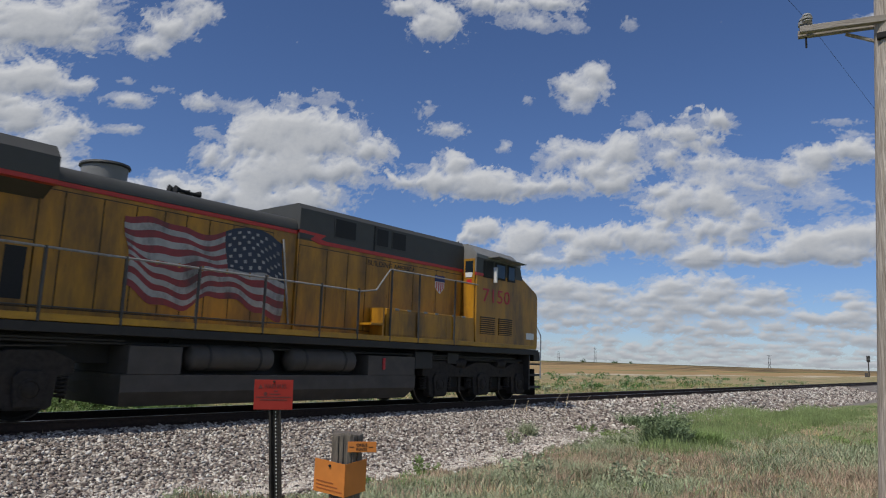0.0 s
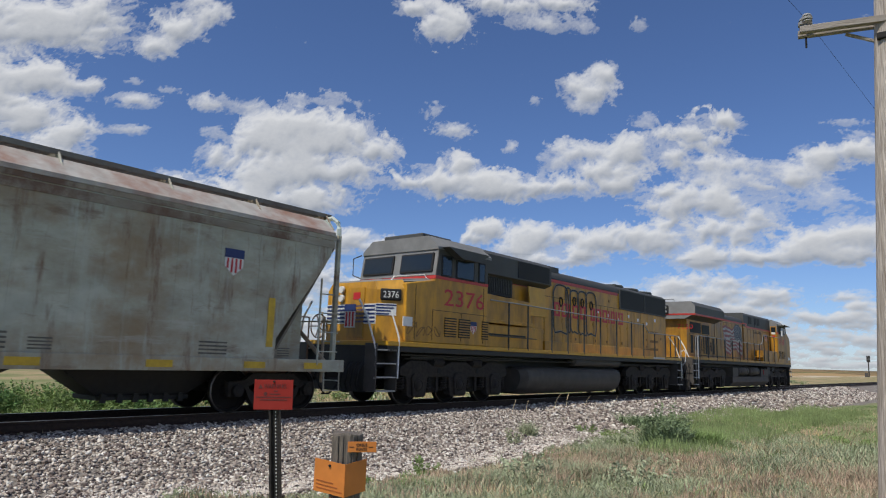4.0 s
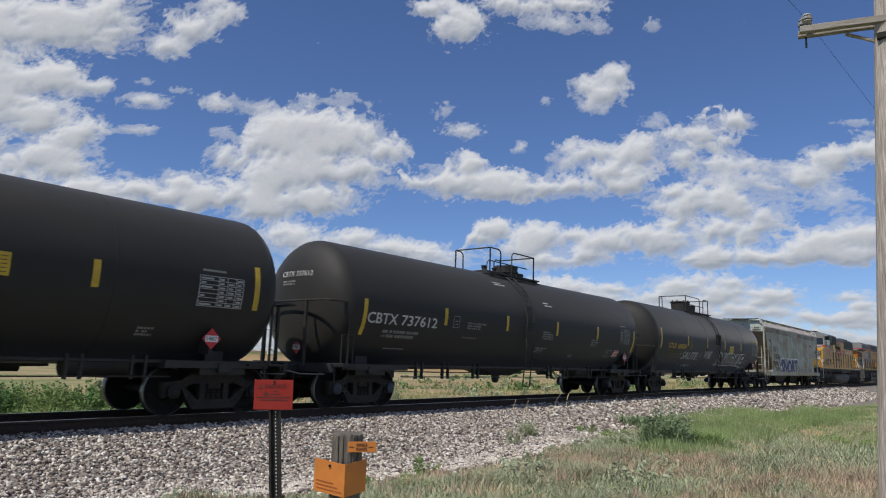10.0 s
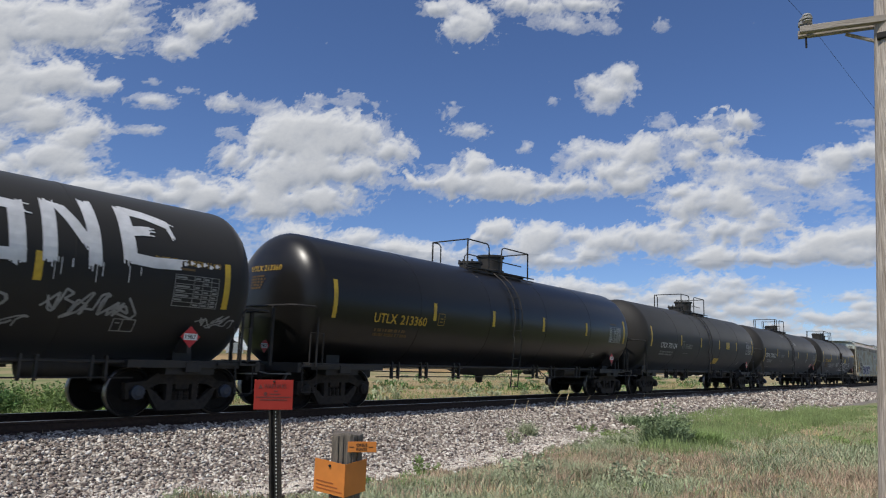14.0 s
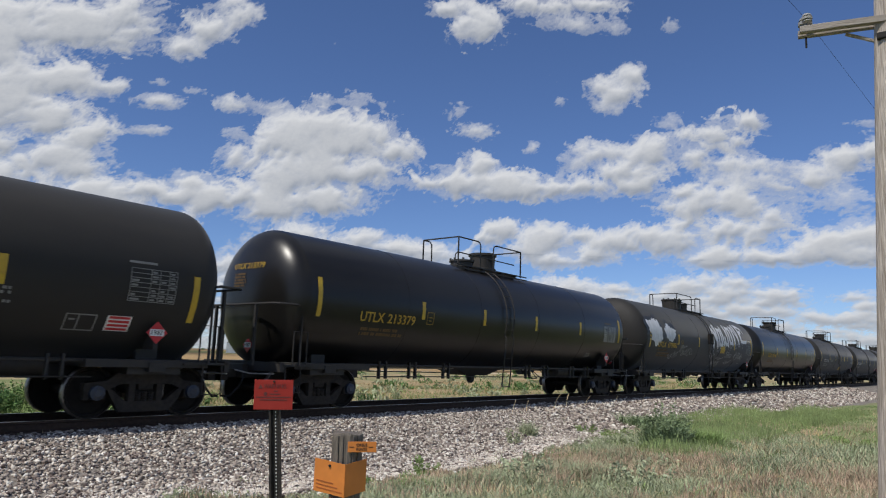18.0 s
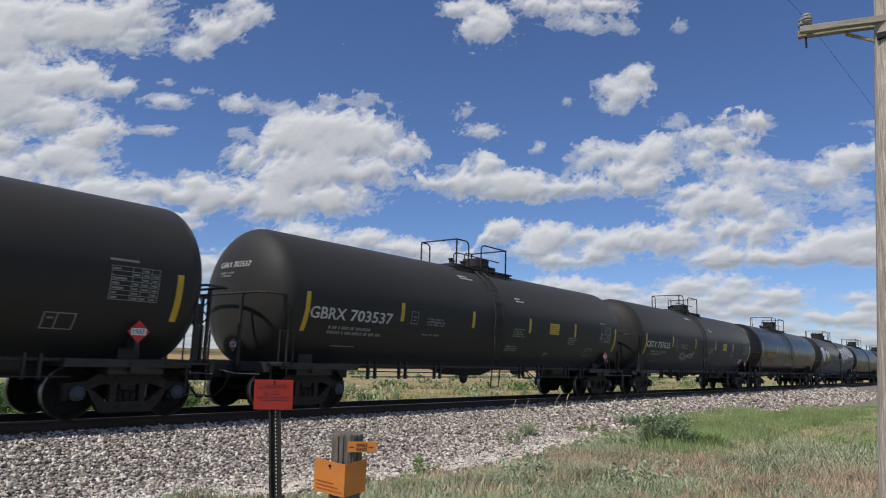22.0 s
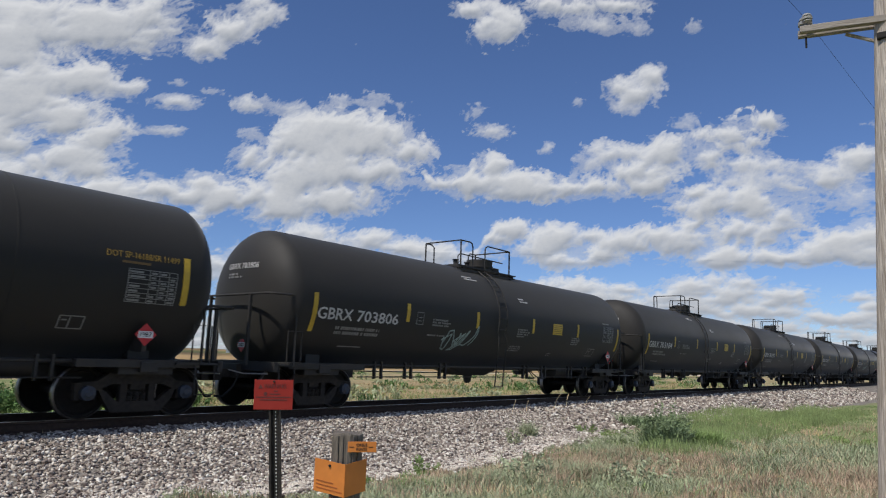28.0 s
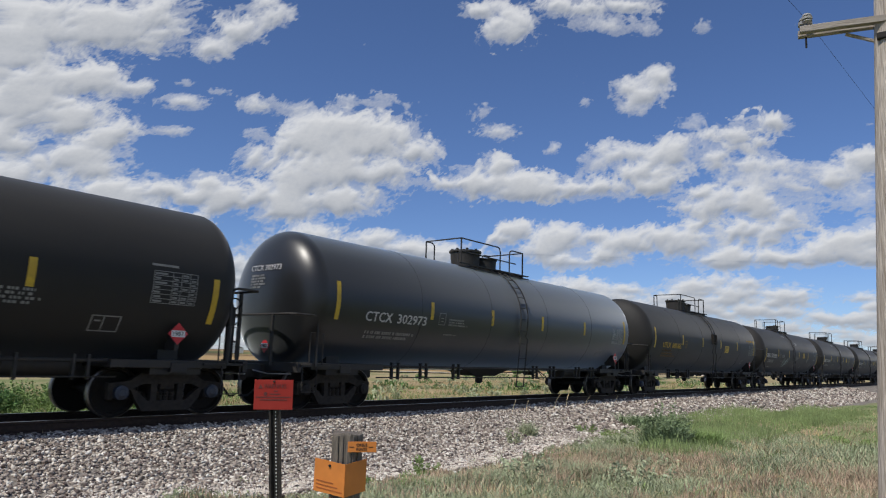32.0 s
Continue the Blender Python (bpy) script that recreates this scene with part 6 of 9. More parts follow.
def lead_engine():
    car = thing("locomotive", "yellow and grey diesel locomotive with a painted flag, heading the train", "locomotive", "engines of the train")
    W = 0.95
    y = -W
    part("frame_sill", B((-10.15, 9.85, -1.5, 1.5, 1.44, 1.605), bevel=0.015), M_BLACK, car, "black side sill")
    part("walkway_edge", B((-10.15, 9.7, -1.515, 1.515, 1.615, 1.735), bevel=0.01), M_LEAD_EDGE, car)
    # engine hood
    part("engine_hood", hood_loft(-5.04, 0.25, W, 1.69, 4.26, 0.38), M_LEAD_YELLOW, car, smooth=True)
    part("hood_roof", hood_loft(-5.04, 0.25, W + 0.012, 4.0, 4.29, 0.25), M_UP_GREY, car, smooth=True)
    part("red_stripe", B((-5.04, 0.25, -W - 0.016, W + 0.016, 3.91, 3.99)), M_UP_RED, car)
    xs = [-5.1, -4.7, -4.05, -3.45, -2.9, -2.45, -1.95, -1.4, -0.85, -0.4]
    door_row(car, xs, y, 1.85, 3.82, paint=M_LEAD_YELLOW)
    # radiator section
    part("radiator_cab", B((-9.38, -5.05, -W, W, 1.69, 3.72), bevel=0.03), M_LEAD_YELLOW, car)
    wing = [(-W, 3.62), (-1.5, 3.88), (-1.5, 4.26), (-1.28, 4.48), (1.28, 4.48), (1.5, 4.26), (1.5, 3.88), (W, 3.62)]
    part("radiator_wing", loft([[(x, a, b) for a, b in wing] for x in (-9.66, -5.05)]), M_UP_GREY, car)
    # thin cap in the paler grey paints direct sun onto the wing's rear face
    part("wing_end", loft([[(x, a, b) for a, b in wing] for x in (-9.685, -9.662)]), M_LIT_GREY, car)
    part("red_stripe", B((-9.70, -5.04, -1.508, 1.508, 3.80, 3.875)), M_UP_RED, car)
    part("radiator_window", B((-8.95, -7.35, y - 0.02, y + 0.02, 2.98, 3.52)), M_GRILLE, car)
    part("radiator_window", B((-7.15, -6.0, y - 0.02, y + 0.02, 2.98, 3.46)), M_GRILLE, car)
    xs = [-9.0, -8.45, -7.9, -7.4, -7.1, -6.75, -6.3, -5.95, -5.6, -5.1]
    door_row(car, xs, y, 1.85, 2.92, windows=[(1.95, 2.85), (2.1, 2.8), (1.95, 2.85), (2.05, 2.7), (1.95, 2.85), (1.95, 2.85), (1.95, 2.85), (2.1, 2.6), (1.95, 2.8)], paint=M_LEAD_YELLOW)
    part("engine_number", on_end(glyphs("7150", 0.24, 0.78), 0.42 - 0.9, 3.12, -9.38, 0.006), M_RED, car)
    part("end_lamp_housing", B((-9.76, -9.61, -0.16, 0.16, 3.86, 4.3), bevel=0.03), M_DARK, car)
    for z in (3.98, 4.18):
        part("end_lamp", turned([(-0.04, 0.07), (0.02, 0.08)], (-9.77, 0, z), "x", 14), M_SHIELD_WHITE, car)
    part("end_door", B((-9.41, -9.38, 0.12, 0.78, 1.8, 3.5), bevel=0.01), M_LEAD_YELLOW, car)
    for z in (2.0, 2.4, 2.8, 3.2):
        part("grab_iron", T([(-9.42, 0.3, z), (-9.5, 0.3, z), (-9.5, 0.75, z), (-9.42, 0.75, z)], 0.013, 5), M_LEAD_YELLOW, car)
    part("roof_grab", T([(-9.55, -0.4, 4.48), (-9.55, -0.4, 4.62), (-9.55, 0.4, 4.62), (-9.55, 0.4, 4.48)], 0.014, 5), M_UP_GREY, car)
    # exhaust stack and horn
    oval = [(0.42 * math.cos(k * math.tau / 24), 0.5 * math.sin(k * math.tau / 24)) for k in range(24)]
    part("exhaust_stack", loft([[(-3.7 + a * w, b * w, z) for a, b in oval] for z, w in ((4.25, 0.9), (4.62, 0.96))]), M_LIT_GREY, car, smooth=True)
    part("stack_rim", loft([[(-3.7 + a * w, b * w, z) for a, b in oval] for z, w in ((4.62, 1.0), (4.64, 1.06), (4.68, 1.04), (4.69, 0.94))]), M_UP_GREY, car, smooth=True)
    part("stack_base", B((-4.2, -3.2, -0.6, 0.6, 4.2, 4.28), bevel=0.02), M_UP_GREY, car)
    part("horn_bracket", B((-2.1, -1.9, -0.12, 0.12, 4.2, 4.5)), M_DARK, car)
    for s, yy, dz in ((-1, -0.14, 0.0), (-1, 0.12, 0.05), (1, 0.0, 0.02)):
        part("horn_bell", turned([(0.0, 0.05), (0.08, 0.03), (0.2, 0.04), (0.30, 0.085), (0.32, 0.09)] if s > 0 else [(-0.32, 0.09), (-0.30, 0.085), (-0.2, 0.04), (-0.08, 0.03), (0.0, 0.05)], (-2.0, yy, 4.5 + dz), "x", 14), M_DARK, car, smooth=True)
    # inverter and blower cab, grey above
    part("blower_cab", B((0.26, 6.4, -1.0, 1.0, 1.69, 3.83), bevel=0.012), M_LEAD_YELLOW, car)
    up = [(-1.0, 3.80), (-1.02, 3.84), (-1.02, 4.52), (-0.92, 4.64), (0.92, 4.64), (1.02, 4.52), (1.02, 3.84), (1.0, 3.80)]
    part("blower_roof", loft([[(x, a, b) for a, b in up] for x in (0.26, 6.38)]), M_UP_GREY, car)
    part("red_stripe", prism([(0.26, 4.02), (0.26, 3.95), (0.72, 3.94), (0.58, 3.84), (0.86, 3.76), (6.38, 3.76), (6.38, 3.84), (1.07, 3.85), (0.89, 3.88), (1.05, 3.99)], -1.026, 1.026), M_UP_RED, car)
    part("roof_seam", B((2.62, 2.66, -1.028, 1.028, 3.86, 4.5)), M_DARK, car)
    for a, b in ((1.32, 1.98), (2.72, 3.13), (3.30, 3.80)):
        g = part("intake_window", B((a, b, -1.035, -1.0, 4.02, 4.45)), M_GRILLE, car)
        part("window_rim", B((a - 0.03, b + 0.03, -1.03, -1.015, 3.99, 4.48)), M_UP_GREY, g)
    door_row(car, [0.3, 1.12, 1.78, 2.4, 3.26, 4.17, 5.14, 6.3], -1.0, 1.85, 3.66, paint=M_LEAD_YELLOW)
    part("slogan", on_side(glyphs("BUILDING AMERICA", 0.14, 1.78), 2.45, 3.48, -1.016), M_BLACK_INK, car)
    shield(car, 5.09, 3.02, -1.018, 0.50)
    part("battery_box", B((2.75, 6.38, -1.46, 1.46, 1.69, 2.42), bevel=0.02), M_LEAD_YELLOW, car)
    for a in (2.8, 3.9, 5.1):
        lid = part("box_lid", B((a, a + 1.0, -1.47, -1.3, 1.78, 2.34), bevel=0.006), M_LEAD_YELLOW, car)
        for q in (0.25, 0.7):
            part("lid_hinge", B((a + q, a + q + 0.12, -1.49, -1.43, 2.38, 2.43), bevel=0.006), M_LIT_GREY, lid)
    # cab and nose
    cabp = [(6.4, 1.69), (9.78, 1.69), (9.78, 3.28), (9.7, 3.42), (8.86, 3.82), (8.66, 4.22), (8.6, 4.25), (6.4, 4.25)]
    part("cab", prism(cabp, -1.49, 1.49, bevel=0.03), M_LEAD_YELLOW, car)
    roof = [(-1.5, 4.2), (-1.5, 4.3), (-1.15, 4.6), (1.15, 4.6), (1.5, 4.3), (1.5, 4.2)]
    part("cab_roof", loft([[(x, a, b - (0.0 if x < 8 else 0.06)) for a, b in roof] for x in (6.37, 8.72)]), M_LIT_GREY, car, "faded grey cab roof, paled further for sunlight")
    part("cab_upper", prism([(6.38, 3.75), (8.84, 3.75), (8.66, 4.24), (6.38, 4.24)], -1.497, 1.497), M_UP_GREY, car)
    # paler grey here stands for sun on the rear wall; the sides stay dark
    part("cab_back", B((6.362, 6.40, -1.49, 1.49, 3.76, 4.26)), M_LIT_GREY, car)
    part("red_stripe", B((6.355, 6.9, -1.503, 1.503, 3.66, 3.745)), M_UP_RED, car)
    for q, w in ((6.6, 1.1), (7.8, 0.5)):
        part("roof_unit", B((q, q + w, -0.7, 0.7, 4.58, 4.70), bevel=0.03), M_UP_GREY, car)
    part("roof_aerial", T([(7.0, -0.3, 4.6), (7.0, -0.3, 4.85)], 0.012, 5), M_DARK, car)
    part("sun_visor", prism([(6.95, 4.27), (8.5, 4.21), (8.5, 4.19), (6.95, 4.24)], -1.86, -1.48), M_LIT_GREY, car)
    for a, b, m in ((6.72, 7.2, M_DARK), (7.32, 7.86, M_GLASS), (7.98, 8.4, M_GLASS)):
        fr = part("side_window", B((a, b, -1.512, -1.49, 3.64, 4.14)), M_DARK, car)
        part("pane", B((a + 0.05, b - 0.05, -1.518, -1.5, 3.69, 4.09)), m, fr)
    part("windshield", prism([(8.90, 3.86), (8.64, 4.28), (8.60, 4.28), (8.86, 3.86)], -1.2, 1.2), M_GLASS, car)
    dr = part("cab_door", B((6.335, 6.37, -1.45, -1.06, 1.75, 4.15), bevel=0.008), M_LEAD_YELLOW, car)
    part("door_window", B((6.325, 6.34, -1.40, -1.12, 3.72, 4.08), bevel=0.005), M_GLASS, dr)
    part("door_notice", B((6.318, 6.33, -1.38, -1.14, 3.60, 3.74)), M_SHIELD_WHITE, dr)
    part("door_red_label", B((6.328, 6.34, -1.36, -1.18, 3.40, 3.54)), M_RED, dr)
    part("mirror", B((7.22, 7.28, -1.62, -1.5, 3.52, 3.98), bevel=0.01), M_SHIELD_WHITE, car)
    part("engine_number", on_side(glyphs("7150", 0.40, 1.42), 6.72, 2.92, -1.49, 0.008), M_RED, car)
    for a in (6.62, 7.55):
        g = part("nose_vent", B((a, a + 0.72, -1.505, -1.48, 1.98, 2.48)), M_GRILLE, car)
        for k in range(8):
            part("vent_slat", B((a, a + 0.72, -1.516, -1.5, 2.0 + k * 0.06, 2.025 + k * 0.06)), M_LEAD_YELLOW, g)
    part("label_plate", B((9.1, 9.55, -1.5, -1.48, 1.92, 2.12)), M_SHIELD_WHITE, car)
    # handrails
    yr = -1.50
    lowr = [(-9.75, yr, 0.62), (-9.75, yr, 2.66), (-9.6, yr, 2.8), (1.8, yr, 2.74), (2.32, yr, 2.82), (2.78, yr, 3.38), (5.6, yr, 3.38), (6.45, yr, 3.38)]
    hand_rail(car, lowr, [(x, yr, 2.8) for x in (-9.2, -7.9, -6.5, -5.1, -3.8, -2.4, -0.9, 0.6, 1.75)] + [(x, yr, 3.38) for x in (2.85, 3.9, 5.4)], 1.6)
    part("lower_handrail", T([(-9.2, yr, 1.84), (1.75, yr, 1.84)], 0.014, 6), M_RAILING, car)
    hand_rail(car, [(-9.75, 1.5, 0.62), (-9.75, 1.5, 2.8), (6.3, 1.5, 2.8)], [(x, 1.5, 2.8) for x in (-8, -5, -2, 1, 4)], 1.6)
    part("seat_step", B((2.2, 2.62, -1.5, -1.05, 1.98, 2.03), (2.58, 2.64, -1.5, -1.05, 1.7, 2.42), (2.2, 2.62, -1.48, -1.05, 1.69, 1.74)), M_LEAD_YELLOW, car)
    # rear end: steps, end rail, hoses
    part("end_plate", B((-10.2, -10.05, -1.48, 1.48, 0.95, 1.7), bevel=0.01), M_UNDER_GREY, car)
    for side in (-1, 1):
        fold_steps(car, -9.78, -1, side)
        hand_rail(car, [(-10.12, side * 1.46, 0.75), (-10.15, side * 1.46, 1.3), (-10.2, side * 1.1, 2.2), (-10.2, side * 0.8, 2.72)], [], 1.6, 0.028, M_RAIL_WHITE)
        part("end_stanchion", T([(-10.18, side * 0.8, 1.6), (-10.18, side * 0.8, 2.75)], 0.03, 6), M_BLACK, car)
        part("end_stanchion", T([(-10.18, side * 0.4, 1.6), (-10.18, side * 0.4, 2.75)], 0.03, 6), M_BLACK, car)
    part("front_step_rail", T([(-9.42, -1.5, 0.7), (-9.42, -1.5, 2.7), (-9.3, -1.5, 2.8)], 0.03, 6), M_RAIL_WHITE, car)
    for k in range(4):
        part("end_hose", T([(-10.2, -0.9 + k * 0.2, 1.2), (-10.38, -0.9 + k * 0.2, 0.95), (-10.4, -0.85 + k * 0.2, 0.6), (-10.3, -0.8 + k * 0.2, 0.45)], 0.022, 6), M_DARK, car)
    part("red_valve", B((-10.3, -10.2, -0.75, -0.6, 1.5, 1.6), bevel=0.01), M_RED, car)
    part("red_valve", B((-10.34, -10.24, -0.98, -0.9, 0.8, 0.95), bevel=0.01), M_RED, car)
    hs = random.Random(15)
    for k in range(9):
        y0, dz = -1.25 + 0.17 * k, hs.uniform(0.3, 0.7)
        pts = [(-10.15, y0, 1.45), (-10.3, y0 + hs.uniform(-0.1, 0.1), 1.35), (-10.42, y0 + hs.uniform(-0.15, 0.15), 1.3 - dz), (-10.3, y0 + hs.uniform(-0.2, 0.2), 1.0 - dz * 0.5)]
        part("cable_loop", T(pts, 0.024, 6), M_DARK, car)
    part("pale_hose", T([(-10.15, -0.9, 1.62), (-10.25, -0.95, 1.95), (-10.3, -1.1, 2.05), (-10.3, -1.2, 1.9), (-10.22, -1.15, 1.5), (-10.2, -1.0, 1.3)], 0.026, 6), M_RAIL_WHITE, car)
    for s in (-1, 1):
        part("jumper_box", B((-10.34, -10.2, s * 0.62 - 0.12, s * 0.62 + 0.12, 1.2, 1.44), bevel=0.015), M_BLACK, car)
    part("coupler_pocket", B((-10.45, -10.1, -0.4, 0.4, 0.55, 1.02), bevel=0.02), M_BLACK, car)
    part("pilot_plate", B((-10.3, -10.22, -1.35, 1.35, 0.14, 0.62), bevel=0.01), M_BLACK, car)
    # front: anticlimber, plough, rail
    part("anticlimber", B((9.8, 10.2, -1.35, 1.35, 1.25, 1.55), bevel=0.03), M_BLACK, car)
    part("plough", loft([[(9.9, -1.35, 0.16), (10.6, -0.2, 0.16), (10.6, 0.2, 0.16), (9.9, 1.35, 0.16)], [(9.85, -1.35, 1.0), (10.2, -0.2, 1.0), (10.2, 0.2, 1.0), (9.85, 1.35, 1.0)]]), M_BLACK, car)
    part("front_step_well", B((9.35, 10.0, -1.46, -1.15, 0.4, 0.46), (9.35, 10.0, -1.46, -1.15, 0.78, 0.84), (9.35, 10.0, -1.46, -1.15, 1.12, 1.18), (9.3, 9.36, -1.48, -1.1, 0.35, 1.55)), M_BLACK, car)
    part("front_rail", T([(9.85, -1.42, 2.35), (10.1, -1.42, 2.1), (10.15, -1.4, 1.9), (10.1, -1.42, 1.2), (10.1, -1.42, 0.7)], 0.02, 6), M_RAIL_WHITE, car)
    # tank and underframe
    tk = [(-1.42, 0.78), (-1.42, 0.48), (-1.18, 0.22), (1.18, 0.22), (1.42, 0.48), (1.42, 0.78)]
    part("fuel_tank", loft([[(x + (0.12 if z < 0.4 else 0) * (1 if x < 0 else -1), a, z) for a, z in tk] for x in (-3.65, 3.95)]), M_UNDER_GREY, car)
    part("tank_top", B((-3.55, -2.55, -1.42, 1.42, 0.782, 1.28), bevel=0.015), M_UNDER_GREY, car)
    part("tank_top", B((2.25, 3.92, -1.42, 1.42, 0.782, 1.25), bevel=0.015), M_UNDER_GREY, car)
    part("tank_core", B((-2.55, 2.25, -0.9, 0.9, 0.782, 1.4)), M_BLACK, car)
    for a in (-2.4, -0.06):
        part("air_reservoir", turned([(0.0, 0.06), (0.07, 0.22), (0.12, 0.25), (1.86, 0.25), (1.91, 0.22), (1.98, 0.06)], (a, -1.2, 1.1), "x", 24), M_UNDER_GREY, car, smooth=True)
        for q in (0.4, 1.55):
            part("reservoir_strap", turned([(0, 0.258), (0.05, 0.258)], (a + q, -1.2, 1.1), "x", 24), M_BLACK, car)
    part("fuel_filler", B((2.72, 2.8, -1.45, -1.42, 0.92, 1.2), bevel=0.01), M_RED, car)
    under_pipes(car, ((-9.0, -3.6), (-8.5, 8.8), (3.8, 9.4)), -1.3, 1.36)
    part("centre_sill", B((-9.9, 9.9, -0.7, 0.7, 0.95, 1.45)), M_BLACK, car)
    part("underframe_box", B((4.0, 4.7, -1.35, -0.8, 0.95, 1.4), bevel=0.02), M_BLACK, car)
    part("underframe_box", B((5.4, 5.9, -1.3, -0.9, 1.1, 1.4), bevel=0.02), M_BLACK, car)
    for x in (-7.0, 7.05):
        six_wheel_truck(car, x, True)
    coupler(car, -10.35, -1)
    coupler(car, 10.3, 1)
    flag_panel(car, -3.6, -0.08, 1.92, y - 0.02)
    TRAIN.append((car, 185.3))


def rear_engine():
    """Runs with its cab to the rear, towards -x."""
    car = thing("locomotive", "dirty yellow diesel locomotive running cab last, with graffiti", "locomotive", "engines of the train")
    W = 0.95
    y = -W
    part("frame_sill", B((-9.9, 10.0, -1.5, 1.5, 1.36, 1.5), bevel=0.015), M_BLACK, car, "black side sill")
    part("walkway_edge", B((-9.9, 10.0, -1.515, 1.515, 1.505, 1.62), bevel=0.01), M_EDGE, car)
    part("engine_hood", hood_loft(-1.9, 9.5, W, 1.62, 4.45, 0.36), M_UP_YELLOW, car, smooth=True)
    part("hood_roof", hood_loft(-1.88, 9.52, W + 0.012, 4.16, 4.475, 0.27), M_UP_GREY, car, smooth=True)
    part("red_stripe", B((-1.9, 4.3, -W - 0.016, W + 0.016, 4.04, 4.15)), M_UP_RED, car)
    door_row(car, [-1.6, -0.9, -0.3, 0.3, 0.95, 1.5, 2.1, 2.7, 3.3, 3.9, 4.5, 5.2, 5.9, 6.6, 7.3, 8.2], y, 1.95, 3.5)
    part("walkway_duct", B((-1.8, 6.3, -1.12, 1.12, 1.62, 1.95), bevel=0.02), M_UP_YELLOW, car)
    for a, b in ((4.45, 6.9), (7.0, 9.35)):
        g = part("radiator_grille", B((a, b, y - 0.05, y + 0.02, 3.55, 4.3)), M_GRILLE, car)
        part("grille_frame", B((a, b, y - 0.06, y, 3.5, 3.55), (a, b, y - 0.06, y, 4.3, 4.34), (a - 0.04, a, y - 0.06, y, 3.5, 4.34), (b, b + 0.04, y - 0.06, y, 3.5, 4.34)), M_UP_GREY, g)
    for x in (5.3, 6.9, 8.4):
        part("roof_fan", turned([(0, 0.68), (0.12, 0.7), (0.17, 0.66), (0.17, 0.05)], (x, 0, 4.44), "z", 28), M_UP_GREY, car, smooth=True)
    part("bay_roof", B((-1.9, -0.4, -0.85, 0.85, 4.4, 4.63), bevel=0.03), M_UP_GREY, car)
    part("lifting_lug", B((4.35, 4.45, -0.8, -0.7, 4.42, 4.56)), M_UP_GREY, car)
    for k in range(4):
        part("roof_exhaust", B((0.3 + k * 0.5, 0.55 + k * 0.5, -0.2, 0.2, 4.44, 4.55), bevel=0.02), M_UP_GREY, car)
    # dynamic brake bay and inertial section
    up = [(-1.02, 3.7), (-1.32, 3.82), (-1.32, 4.42), (-1.1, 4.56), (1.1, 4.56), (1.32, 4.42), (1.32, 3.82), (1.02, 3.7)]
    part("air_intake_bay", loft([[(x, a, b) for a, b in up] for x in (-5.6, -1.75)]), M_UP_GREY, car)
    part("bay_body", B((-5.6, -1.85, -1.0, 1.0, 1.62, 3.75)), M_UP_YELLOW, car)
    part("intake_grille", B((-3.85, -1.9, -1.335, -1.31, 3.86, 4.40)), M_GRILLE, car)
    part("slat_grille", B((-5.5, -3.95, -1.18, -1.0, 3.22, 3.78)), M_GRILLE, car)
    for k in range(16):
        part("grille_slat", B((-5.47 + k * 0.095, -5.44 + k * 0.095, -1.20, -1.17, 3.3, 3.74)), M_UP_GREY, car)
    part("red_stripe", B((-3.9, -1.85, -1.014, 1.014, 3.68, 3.76)), M_UP_RED, car)
    part("sloped_duct", prism([(-5.65, 2.42), (-3.1, 2.42), (-3.1, 3.12), (-5.65, 3.2)], -1.36, -0.95, bevel=0.02), M_UP_YELLOW, car)
    part("duct_ledge", B((-5.65, -3.05, -1.42, -0.95, 2.34, 2.44), bevel=0.01), M_UP_YELLOW, car)
    part("side_locker", B((-5.65, -2.3, -1.34, -0.95, 1.62, 2.3), bevel=0.02), M_UP_YELLOW, car)
    part("locker_gap", B((-5.6, -3.4, -1.352, -1.33, 1.98, 2.03)), M_BLACK, car)
    d = part("open_hood_door", B((-3.06, -2.04, -1.47, -1.43, 2.42, 3.40), bevel=0.01), M_EDGE, car, "hood door swung open")
    d.rotation_euler = (radians(-6), 0, 0)
    d.location = (0, -0.12, 0.25 - 0.1)
    # cab and nose, at the rear
    cabp = [(-5.68, 1.62), (-5.68, 4.22), (-7.98, 4.22), (-8.12, 3.32), (-9.25, 3.12), (-9.25, 1.62)]
    part("cab", prism(cabp[::-1], -1.46, 1.46, bevel=0.03), M_UP_YELLOW, car)
    part("nose", loft([[(-9.2, -1.44, 1.62), (-9.2, 1.44, 1.62), (-9.2, 1.44, 2.98), (-9.2, 1.25, 3.22), (-9.2, -1.25, 3.22), (-9.2, -1.44, 2.98)], [(-9.78, -0.92, 1.62), (-9.78, 0.92, 1.62), (-9.78, 0.92, 2.92), (-9.74, 0.8, 3.14), (-9.74, -0.8, 3.14), (-9.78, -0.92, 2.92)]]), M_UP_YELLOW, car)
    part("nose_top", loft([[(-8.1, -1.36, 3.3), (-8.1, 1.36, 3.3), (-8.1, 1.2, 3.38), (-8.1, -1.2, 3.38)], [(-9.55, -0.9, 3.14), (-9.55, 0.9, 3.14), (-9.5, 0.8, 3.22), (-9.5, -0.8, 3.22)]]), M_LIT_GREY, car)
    part("nose_rail", T([(-8.25, -1.25, 3.36), (-8.3, -1.2, 3.46), (-9.2, -0.95, 3.32), (-9.3, -0.95, 3.2)], 0.016, 5), M_RAIL_WHITE, car)
    part("nose_door", B((-9.80, -9.77, -0.5, 0.12, 1.7, 3.0), bevel=0.008), M_UP_YELLOW, car)
    part("nose_label", B((-9.812, -9.79, -0.35, -0.1, 2.68, 2.86)), M_RED, car)
